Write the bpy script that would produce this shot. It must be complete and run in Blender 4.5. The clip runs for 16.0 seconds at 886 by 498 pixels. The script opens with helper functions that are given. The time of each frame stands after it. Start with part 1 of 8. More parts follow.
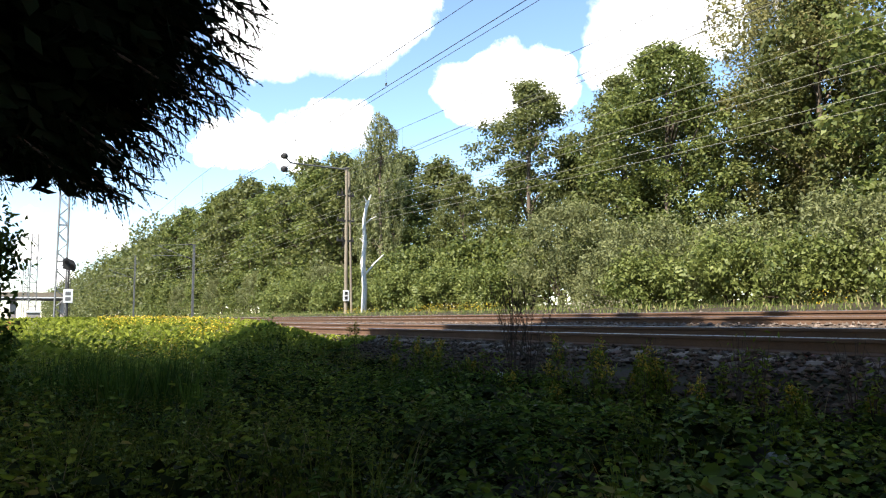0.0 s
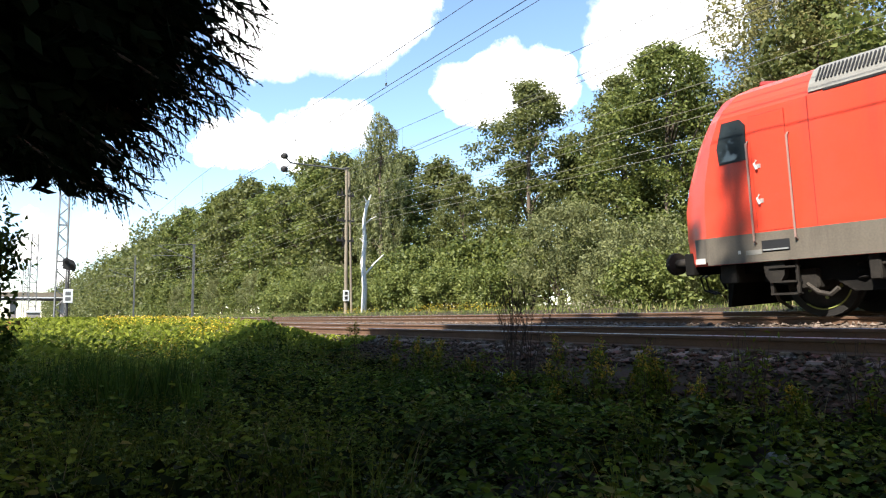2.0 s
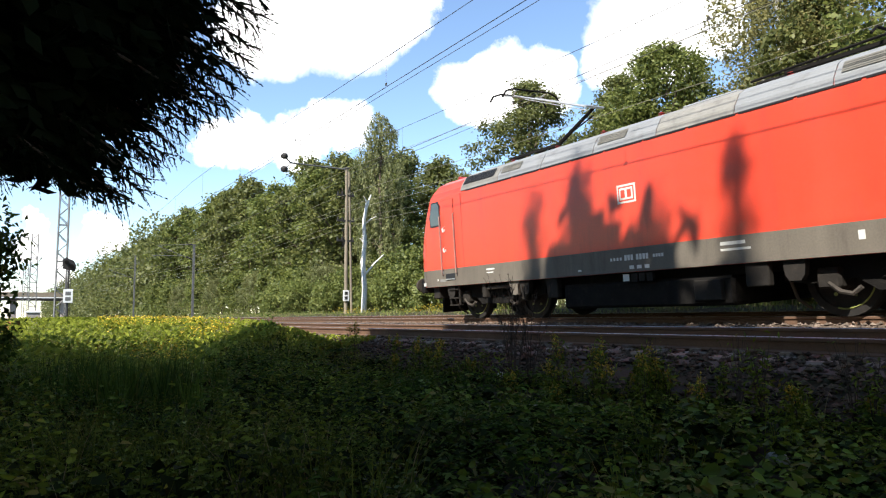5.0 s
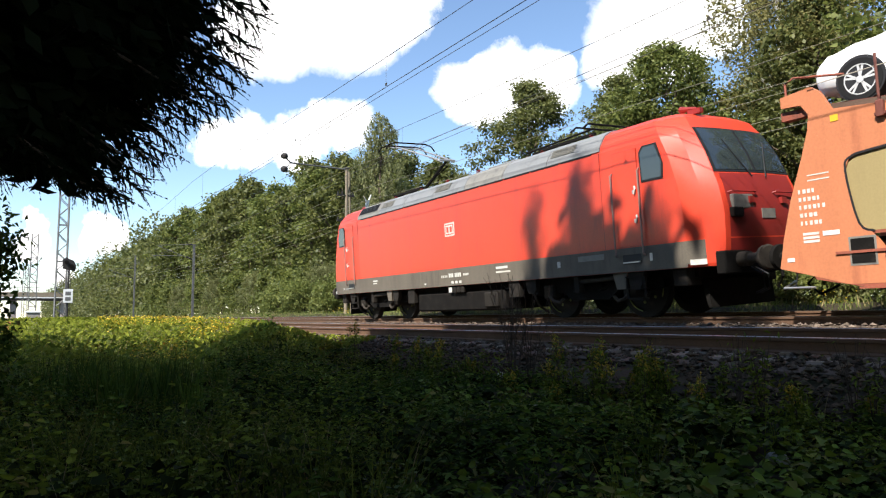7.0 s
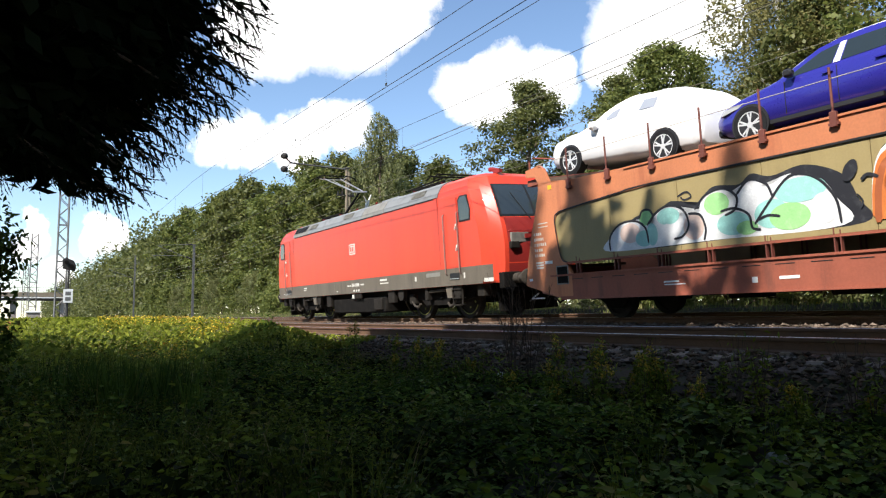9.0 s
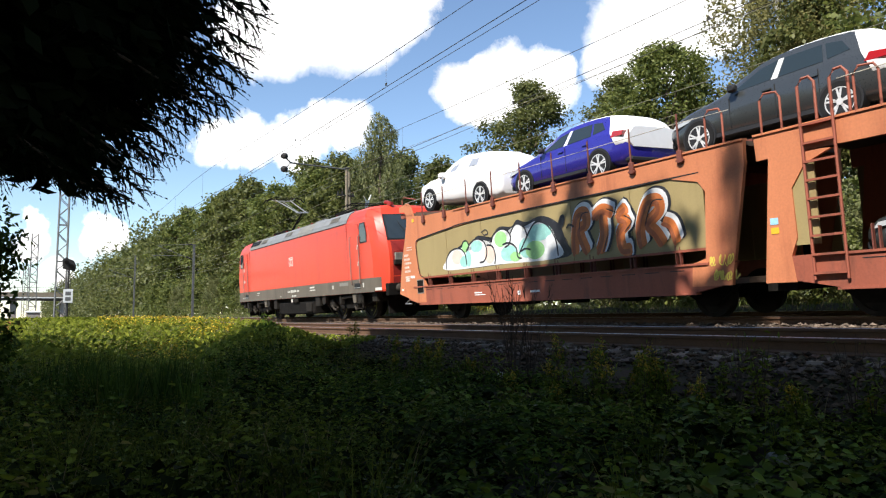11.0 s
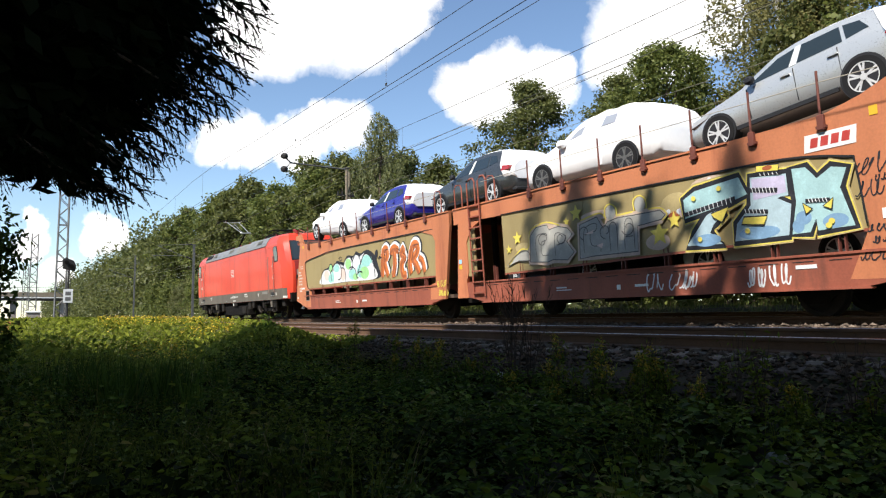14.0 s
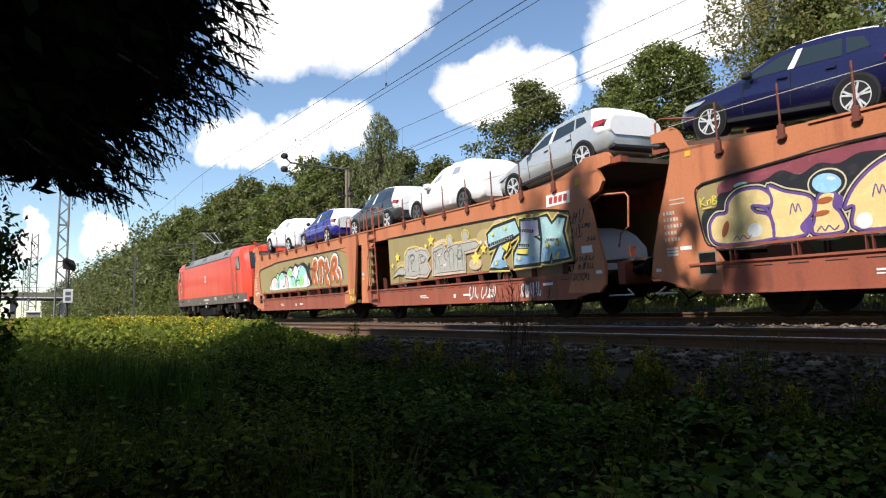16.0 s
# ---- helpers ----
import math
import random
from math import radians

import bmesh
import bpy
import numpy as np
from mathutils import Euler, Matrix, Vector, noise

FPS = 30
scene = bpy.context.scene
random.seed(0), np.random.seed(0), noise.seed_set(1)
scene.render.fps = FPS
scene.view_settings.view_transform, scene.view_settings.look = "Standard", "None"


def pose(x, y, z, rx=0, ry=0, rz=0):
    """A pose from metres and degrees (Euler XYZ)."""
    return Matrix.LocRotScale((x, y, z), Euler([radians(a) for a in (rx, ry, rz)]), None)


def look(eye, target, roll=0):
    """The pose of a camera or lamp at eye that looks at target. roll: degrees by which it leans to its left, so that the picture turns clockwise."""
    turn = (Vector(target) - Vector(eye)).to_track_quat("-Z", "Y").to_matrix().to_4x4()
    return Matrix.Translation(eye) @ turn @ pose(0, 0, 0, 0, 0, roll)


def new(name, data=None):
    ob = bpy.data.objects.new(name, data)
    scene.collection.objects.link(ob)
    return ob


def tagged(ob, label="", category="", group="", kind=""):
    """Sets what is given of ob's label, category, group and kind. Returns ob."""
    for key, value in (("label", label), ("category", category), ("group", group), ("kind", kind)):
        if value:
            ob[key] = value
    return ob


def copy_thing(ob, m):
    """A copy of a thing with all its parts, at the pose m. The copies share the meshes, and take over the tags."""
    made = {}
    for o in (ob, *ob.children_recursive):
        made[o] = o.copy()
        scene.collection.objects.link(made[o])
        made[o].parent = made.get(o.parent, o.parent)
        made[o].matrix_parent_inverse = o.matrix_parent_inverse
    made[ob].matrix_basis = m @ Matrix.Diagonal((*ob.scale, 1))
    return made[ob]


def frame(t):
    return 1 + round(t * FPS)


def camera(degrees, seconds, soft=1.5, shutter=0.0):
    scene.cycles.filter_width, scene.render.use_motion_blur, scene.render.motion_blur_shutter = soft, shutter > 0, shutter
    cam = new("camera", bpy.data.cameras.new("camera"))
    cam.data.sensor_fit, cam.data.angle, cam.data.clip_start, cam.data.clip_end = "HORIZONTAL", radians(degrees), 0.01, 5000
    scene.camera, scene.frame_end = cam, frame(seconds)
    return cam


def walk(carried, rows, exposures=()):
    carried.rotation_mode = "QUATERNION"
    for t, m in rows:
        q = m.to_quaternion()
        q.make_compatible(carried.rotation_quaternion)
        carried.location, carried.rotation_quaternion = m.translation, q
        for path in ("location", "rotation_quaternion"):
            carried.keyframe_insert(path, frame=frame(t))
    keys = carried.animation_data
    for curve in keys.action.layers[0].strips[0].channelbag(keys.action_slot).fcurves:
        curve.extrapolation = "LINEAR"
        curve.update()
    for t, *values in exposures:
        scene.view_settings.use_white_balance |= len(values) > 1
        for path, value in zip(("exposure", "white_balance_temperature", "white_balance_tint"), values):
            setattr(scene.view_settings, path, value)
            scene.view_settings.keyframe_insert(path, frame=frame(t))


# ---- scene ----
import itertools
from collections import defaultdict

# ---------- camera: it stands still on the bank beside the line ----------
cam = camera(63.377, 16.0, soft=1.2)
EYE = Vector((0.0, 0.0, 0.008))
AIM = Vector((-0.85009, 0.51787, 0.09567))
CAM_POSE = look(EYE, EYE + AIM * 10, -0.325)
walk(cam, [(0.0, CAM_POSE), (16.0, CAM_POSE)],
     exposures=[(0.0, 1.40), (2.5, 1.32), (4.0, 1.2), (7.0, 0.89), (9.0, 0.75), (12.5, 0.60), (16.0, 0.48)])

# ---------- sky, clouds and sun ----------
SUN_EL, SUN_SIDE = 44.5, -22.0
SUN_DIR = Vector((-math.sin(radians(SUN_SIDE)) * math.cos(radians(SUN_EL)),
                  -math.cos(radians(SUN_SIDE)) * math.cos(radians(SUN_EL)), math.sin(radians(SUN_EL))))


def make_world():
    world = bpy.data.worlds.new("sky")
    scene.world = world
    world.use_nodes = True
    nt = world.node_tree
    nt.nodes.clear()
    N, L = nt.nodes.new, nt.links.new
    out, mixer = N("ShaderNodeOutputWorld"), N("ShaderNodeMixShader")
    bg, bgc = N("ShaderNodeBackground"), N("ShaderNodeBackground")
    sky = N("ShaderNodeTexSky")
    sky.sky_type, sky.sun_disc = "NISHITA", False
    sky.sun_elevation = radians(SUN_EL)
    sky.sun_rotation = math.atan2(SUN_DIR.x, SUN_DIR.y)
    sky.air_density, sky.dust_density, sky.ozone_density = 1.0, 0.0, 2.6
    bg.inputs["Strength"].default_value = SKY
    hue = N("ShaderNodeHueSaturation")
    hue.inputs["Saturation"].default_value, hue.inputs["Value"].default_value = 1.0, 1.14
    L(sky.outputs["Color"], hue.inputs["Color"])
    L(hue.outputs["Color"], bg.inputs["Color"])
    bgc.inputs["Color"].default_value = (1.0, 0.985, 0.97, 1)
    tc, nz, nz2 = N("ShaderNodeTexCoord"), N("ShaderNodeTexNoise"), N("ShaderNodeTexNoise")
    nz.inputs["Scale"].default_value, nz.inputs["Detail"].default_value = 9.0, 9.0
    nz.inputs["Roughness"].default_value = 0.62
    nz2.inputs["Scale"].default_value, nz2.inputs["Detail"].default_value = 5.0, 6.0
    L(tc.outputs["Generated"], nz.inputs["Vector"])
    L(tc.outputs["Generated"], nz2.inputs["Vector"])
    sub, mul, add = N("ShaderNodeVectorMath"), N("ShaderNodeVectorMath"), N("ShaderNodeVectorMath")
    sub.operation, mul.operation, add.operation = "SUBTRACT", "MULTIPLY", "ADD"
    sub.inputs[1].default_value = (0.5, 0.5, 0.5)
    mul.inputs[1].default_value = (0.095, 0.095, 0.095)
    L(nz.outputs["Color"], sub.inputs[0])
    L(sub.outputs[0], mul.inputs[0])
    L(mul.outputs[0], add.inputs[0])
    L(tc.outputs["Generated"], add.inputs[1])
    last = None
    for d, r in CLOUDS:
        dist = N("ShaderNodeVectorMath")
        dist.operation = "DISTANCE"
        dist.inputs[1].default_value = d
        L(add.outputs[0], dist.inputs[0])
        m = N("ShaderNodeMapRange")
        m.inputs["From Min"].default_value, m.inputs["From Max"].default_value = r * 1.06, r * 0.74
        L(dist.outputs["Value"], m.inputs["Value"])
        if last is None:
            last = m.outputs[0]
        else:
            mx = N("ShaderNodeMath")
            mx.operation = "MAXIMUM"
            L(last, mx.inputs[0])
            L(m.outputs[0], mx.inputs[1])
            last = mx.outputs[0]
    shade = N("ShaderNodeMapRange")
    shade.inputs["From Min"].default_value, shade.inputs["From Max"].default_value = 0.3, 0.7
    shade.inputs["To Min"].default_value, shade.inputs["To Max"].default_value = CLOUD_GLOW * 0.8, CLOUD_GLOW * 1.15
    L(nz2.outputs["Fac"], shade.inputs["Value"])
    L(shade.outputs[0], bgc.inputs["Strength"])
    L(last, mixer.inputs[0])
    L(bg.outputs[0], mixer.inputs[1])
    L(bgc.outputs[0], mixer.inputs[2])
    L(mixer.outputs[0], out.inputs["Surface"])


SKY, CLOUD_GLOW = 0.104, 1.05
CAM_R = (CAM_POSE.to_3x3() @ Vector((1, 0, 0)))
CAM_U = (CAM_POSE.to_3x3() @ Vector((0, 1, 0)))


def heading(right, up):
    """A sky direction, by tangents to the right of and above the view's axis."""
    return (AIM + CAM_R * right + CAM_U * up).normalized()


CLOUDS = [(heading(a / 1270, b / 1270), r / 1300) for a, b, r in (
    (-260, 398, 92), (-170, 422, 104), (-85, 432, 74), (-330, 386, 80), (-170, 470, 110), (-45, 458, 50),
    (-405, 192, 44), (-340, 192, 52), (-255, 190, 56), (-178, 214, 52), (-230, 215, 40),
    (40, 276, 58), (108, 290, 70), (172, 284, 64), (62, 308, 36), (205, 300, 36), (60, 250, 34),
    (350, 375, 96), (420, 350, 66), (300, 335, 58), (450, 425, 66), (360, 450, 85), (480, 370, 40),
    (-608, 18, 34), (-585, 8, 26), (-745, 12, 28), (-725, 45, 20), (-690, -30, 26),
    (-1000, 300, 120), (950, 420, 130), (350, 820, 120), (-550, 880, 110))]
make_world()
sun = new("sun", bpy.data.lights.new("sun", "SUN"))
sun.data.energy, sun.data.angle, sun.data.color = 5.0, radians(0.53), (1.0, 0.955, 0.88)
sun.matrix_world = look(SUN_DIR * 60, (0, 0, 0))

# ---------- materials ----------


def surface(name, base, rough=0.6, metal=0.0, vary=0.18, scale=2.5, fine=45.0, bump=0.15, second=None, amount=0.35,
            rand=0.0, island=0.0, coat=0.0, streak=False, spec=None):
    """A painted, stony or metal surface: colour varied at two scales, stains of a second colour, fine relief."""
    m = bpy.data.materials.new(name)
    m.use_nodes = True
    nt = m.node_tree
    N, L = nt.nodes.new, nt.links.new
    b = nt.nodes["Principled BSDF"]
    b.inputs["Metallic"].default_value = metal
    b.inputs["Coat Weight"].default_value = coat
    b.inputs["Specular IOR Level"].default_value = spec if spec is not None else (0.08 if rough >= 0.75 else 0.4)
    tc, mp = N("ShaderNodeTexCoord"), N("ShaderNodeMapping")
    if streak:
        mp.inputs["Scale"].default_value = (1.6, 1.6, 0.25)
    L(tc.outputs["Object"], mp.inputs["Vector"])
    big, small = N("ShaderNodeTexNoise"), N("ShaderNodeTexNoise")
    big.inputs["Scale"].default_value, big.inputs["Detail"].default_value = scale, 6
    small.inputs["Scale"].default_value, small.inputs["Detail"].default_value = fine, 5
    L(mp.outputs[0], big.inputs["Vector"])
    L(tc.outputs["Object"], small.inputs["Vector"])
    ramp = N("ShaderNodeMapRange")
    ramp.inputs["From Min"].default_value, ramp.inputs["From Max"].default_value = 0.3, 0.7
    ramp.inputs["To Min"].default_value, ramp.inputs["To Max"].default_value = 1 - vary, 1 + vary
    mixn = N("ShaderNodeMath")
    mixn.operation = "MULTIPLY_ADD"
    mixn.inputs[1].default_value = 0.45
    L(small.outputs["Fac"], mixn.inputs[0])
    half = N("ShaderNodeMath")
    half.operation = "MULTIPLY"
    half.inputs[1].default_value = 0.55
    L(big.outputs["Fac"], half.inputs[0])
    L(half.outputs[0], mixn.inputs[2])
    L(mixn.outputs[0], ramp.inputs["Value"])
    val = ramp.outputs[0]
    for size, kind in ((rand, "ShaderNodeObjectInfo"), (island, "ShaderNodeNewGeometry")):
        if size:
            info = N(kind)
            sock = info.outputs["Random"] if kind.endswith("ObjectInfo") else info.outputs["Random Per Island"]
            r2, mu = N("ShaderNodeMapRange"), N("ShaderNodeMath")
            r2.inputs["To Min"].default_value, r2.inputs["To Max"].default_value = 1 - size, 1 + size
            mu.operation = "MULTIPLY"
            L(sock, r2.inputs["Value"])
            L(r2.outputs[0], mu.inputs[0])
            L(val, mu.inputs[1])
            val = mu.outputs[0]
    col = N("ShaderNodeMix")
    col.data_type, col.blend_type = "RGBA", "MULTIPLY"
    col.inputs[0].default_value = 1.0
    src = N("ShaderNodeMix")
    src.data_type = "RGBA"
    src.inputs[6].default_value = (*base, 1)
    src.inputs[7].default_value = (*(second or base), 1)
    st = N("ShaderNodeMapRange")
    st.inputs["From Min"].default_value, st.inputs["From Max"].default_value = 0.52, 0.68
    st.inputs["To Max"].default_value = amount if second else 0.0
    stain = N("ShaderNodeTexNoise")
    stain.inputs["Scale"].default_value, stain.inputs["Detail"].default_value = scale * 1.7, 8
    stain.inputs["Roughness"].default_value = 0.65
    L(mp.outputs[0], stain.inputs["Vector"])
    L(stain.outputs["Fac"], st.inputs["Value"])
    L(st.outputs[0], src.inputs[0])
    L(src.outputs[2], col.inputs[6])
    L(val, col.inputs[7])
    L(col.outputs[2], b.inputs["Base Color"])
    rr = N("ShaderNodeMapRange")
    rr.inputs["To Min"].default_value, rr.inputs["To Max"].default_value = max(0.02, rough - 0.1), min(1, rough + 0.1)
    L(small.outputs["Fac"], rr.inputs["Value"])
    L(rr.outputs[0], b.inputs["Roughness"])
    if bump:
        bp = N("ShaderNodeBump")
        bp.inputs["Strength"].default_value, bp.inputs["Distance"].default_value = bump, 0.01
        L(small.outputs["Fac"], bp.inputs["Height"])
        L(bp.outputs[0], b.inputs["Normal"])
    return m


def leaf_mat(name, dark, light, rough=0.55, trans=0.42, odd=None, odd_share=0.06, patch=0.35, spec=0.35):
    """Foliage: each leaf between two greens, patches over the crown, light passing through."""
    m = bpy.data.materials.new(name)
    m.use_nodes = True
    nt = m.node_tree
    N, L = nt.nodes.new, nt.links.new
    b = nt.nodes["Principled BSDF"]
    b.inputs["Roughness"].default_value = rough
    b.inputs["Specular IOR Level"].default_value = spec
    geo, tc, nz = N("ShaderNodeNewGeometry"), N("ShaderNodeTexCoord"), N("ShaderNodeTexNoise")
    nz.inputs["Scale"].default_value, nz.inputs["Detail"].default_value = 0.9, 4
    L(tc.outputs["Object"], nz.inputs["Vector"])
    mixf = N("ShaderNodeMath")
    mixf.operation = "MULTIPLY_ADD"
    mixf.inputs[1].default_value = patch * 2
    sh = N("ShaderNodeMath")
    sh.operation = "MULTIPLY_ADD"
    sh.inputs[1].default_value, sh.inputs[2].default_value = 1 - patch, -patch * 0.5
    L(geo.outputs["Random Per Island"], sh.inputs[0])
    L(nz.outputs["Fac"], mixf.inputs[0])
    L(sh.outputs[0], mixf.inputs[2])
    cr = N("ShaderNodeValToRGB")
    cr.color_ramp.elements[0].position, cr.color_ramp.elements[1].position = 0.1, 0.9
    cr.color_ramp.elements[0].color, cr.color_ramp.elements[1].color = (*dark, 1), (*light, 1)
    L(mixf.outputs[0], cr.inputs[0])
    color = cr.outputs[0]
    if odd:
        pick, mx = N("ShaderNodeMath"), N("ShaderNodeMix")
        pick.operation, mx.data_type = "LESS_THAN", "RGBA"
        pick.inputs[1].default_value = odd_share
        L(geo.outputs["Random Per Island"], pick.inputs[0])
        L(pick.outputs[0], mx.inputs[0])
        L(color, mx.inputs[6])
        mx.inputs[7].default_value = (*odd, 1)
        color = mx.outputs[2]
    L(color, b.inputs["Base Color"])
    if trans:
        tr, ms = N("ShaderNodeBsdfTranslucent"), N("ShaderNodeMixShader")
        ms.inputs[0].default_value = trans
        L(color, tr.inputs["Color"])
        L(b.outputs[0], ms.inputs[1])
        L(tr.outputs[0], ms.inputs[2])
        L(ms.outputs[0], nt.nodes["Material Output"].inputs["Surface"])
    return m


def glass_mat(name, tint, rough=0.03):
    m = bpy.data.materials.new(name)
    m.use_nodes = True
    b = m.node_tree.nodes["Principled BSDF"]
    b.inputs["Base Color"].default_value = (*tint, 1)
    b.inputs["Roughness"].default_value = rough
    b.inputs["Coat Weight"].default_value = 0.6
    b.inputs["Coat Roughness"].default_value = 0.02
    b.inputs["IOR"].default_value = 1.55
    return m


M = {
    "soil": surface("soil", (0.045, 0.036, 0.024), 0.95, vary=0.4, scale=0.6, fine=30, bump=0.6, second=(0.03, 0.042, 0.014), amount=0.8),
    "ballast": surface("ballast", (0.095, 0.072, 0.055), 0.9, vary=0.45, scale=3, fine=60, bump=0.9, second=(0.10, 0.07, 0.055), amount=0.7),
    "stone": surface("stone", (0.14, 0.108, 0.085), 0.9, vary=0.25, scale=8, fine=90, bump=0.5, second=(0.15, 0.10, 0.075), amount=0.6, island=0.5),
    # darker copy of the stone: the near slope's shade is in its colour
    "shadestone": surface("mossy_stone", (0.062, 0.043, 0.029), 0.95, vary=0.3, scale=8, fine=90, bump=0.5, second=(0.05, 0.055, 0.025), amount=0.7, island=0.6),
    "concrete": surface("concrete", (0.36, 0.32, 0.28), 0.9, vary=0.25, scale=3, fine=70, bump=0.4, second=(0.20, 0.14, 0.10), amount=0.6, rand=0.2),
    "sleeper": surface("stained_concrete", (0.165, 0.130, 0.100), 0.9, vary=0.3, scale=3, fine=70, bump=0.4, second=(0.09, 0.065, 0.05), amount=0.7, rand=0.25),
    "rail": surface("rail_rust", (0.125, 0.074, 0.048), 0.8, metal=0.0, vary=0.25, scale=4, fine=60, bump=0.3, second=(0.10, 0.058, 0.040), amount=0.5),
    "railtop": surface("rail_top", (0.55, 0.54, 0.53), 0.28, metal=1.0, vary=0.1, scale=2, fine=30, bump=0.05),
    "bark": surface("bark", (0.13, 0.10, 0.075), 0.95, vary=0.35, scale=5, fine=40, bump=0.8, second=(0.07, 0.06, 0.045), amount=0.7),
    "birch": surface("birch_bark", (0.78, 0.75, 0.69), 0.8, vary=0.08, scale=6, fine=30, bump=0.4, second=(0.10, 0.09, 0.08), amount=0.55),
    "wood": surface("pole_wood", (0.22, 0.185, 0.135), 0.9, vary=0.25, scale=3, fine=50, bump=0.5, second=(0.15, 0.12, 0.09), amount=0.6, streak=True),
    "galv": surface("galvanised", (0.15, 0.15, 0.145), 0.6, metal=0.3, vary=0.2, scale=3, fine=40, bump=0.15, second=(0.25, 0.22, 0.2), amount=0.4),
    "wire": surface("copper_wire", (0.06, 0.055, 0.045), 0.6, metal=0.3, vary=0.1, bump=0.0),
    "linewire": surface("weathered_line_wire", (0.26, 0.24, 0.17), 0.5, metal=0.3, vary=0.1, bump=0.0),
    "iron": surface("black_iron", (0.022, 0.021, 0.020), 0.7, vary=0.3, scale=4, fine=40, bump=0.3, second=(0.06, 0.045, 0.035), amount=0.5),
    "white": surface("white_paint", (0.80, 0.80, 0.78), 0.5, vary=0.05, scale=4, bump=0.05, second=(0.55, 0.53, 0.5), amount=0.3),
    "oak": leaf_mat("oak_leaf", (0.050, 0.074, 0.018), (0.23, 0.25, 0.060)),
    "oak2": leaf_mat("hornbeam_leaf", (0.048, 0.064, 0.017), (0.195, 0.200, 0.058)),
    "birchleaf": leaf_mat("birch_leaf", (0.13, 0.13, 0.042), (0.32, 0.28, 0.105), trans=0.45),
    "willow": leaf_mat("willow_leaf", (0.105, 0.12, 0.042), (0.285, 0.29, 0.12)),
    "bramble": leaf_mat("bramble_leaf", (0.075, 0.105, 0.022), (0.26, 0.28, 0.075)),
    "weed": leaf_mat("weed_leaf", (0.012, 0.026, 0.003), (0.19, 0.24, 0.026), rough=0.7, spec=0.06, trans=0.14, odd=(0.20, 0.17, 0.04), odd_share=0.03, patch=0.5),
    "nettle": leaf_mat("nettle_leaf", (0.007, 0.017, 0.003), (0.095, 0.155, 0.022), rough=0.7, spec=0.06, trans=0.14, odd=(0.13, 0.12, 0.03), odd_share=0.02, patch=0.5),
    # near-black leaf whose colour stands in for deep shade among the weeds
    "shade_leaf": leaf_mat("old_lower_leaf", (0.008, 0.012, 0.004), (0.030, 0.040, 0.012), rough=0.9, spec=0.02, trans=0.0),
    "sedge": leaf_mat("bedstraw_leaf", (0.018, 0.026, 0.004), (0.23, 0.235, 0.034), rough=0.75, spec=0.05, trans=0.14, odd=(0.24, 0.16, 0.06), odd_share=0.08, patch=0.5),
    "broad": leaf_mat("bindweed_leaf", (0.010, 0.022, 0.004), (0.15, 0.215, 0.026), rough=0.62, spec=0.07, trans=0.14, odd=(0.15, 0.14, 0.03), odd_share=0.04, patch=0.5),
    "grass": leaf_mat("grass_blade", (0.020, 0.036, 0.005), (0.145, 0.165, 0.026), rough=0.8, spec=0.05, odd=(0.24, 0.19, 0.09), odd_share=0.08),
    "verge": leaf_mat("verge_blade", (0.08, 0.12, 0.03), (0.24, 0.28, 0.08), spec=0.1, odd=(0.42, 0.35, 0.16), odd_share=0.2),
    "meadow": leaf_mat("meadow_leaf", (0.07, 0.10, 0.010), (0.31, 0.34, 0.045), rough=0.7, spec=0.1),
    "flower": leaf_mat("yellow_flower", (0.55, 0.36, 0.02), (0.75, 0.56, 0.04), trans=0.2),
    "plume": leaf_mat("goldenrod_flower", (0.26, 0.19, 0.02), (0.50, 0.36, 0.04), trans=0.2, spec=0.05),
    "pale": leaf_mat("pale_flower", (0.30, 0.24, 0.17), (0.55, 0.49, 0.38), trans=0.2),
    # near black: the darkness of boughs against bright sky is in the colour
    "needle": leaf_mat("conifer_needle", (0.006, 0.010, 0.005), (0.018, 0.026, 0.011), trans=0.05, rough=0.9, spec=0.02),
    "twig": surface("dark_twig", (0.06, 0.045, 0.035), 0.9, vary=0.3, bump=0.3),
}

# ---------- mesh helpers ----------


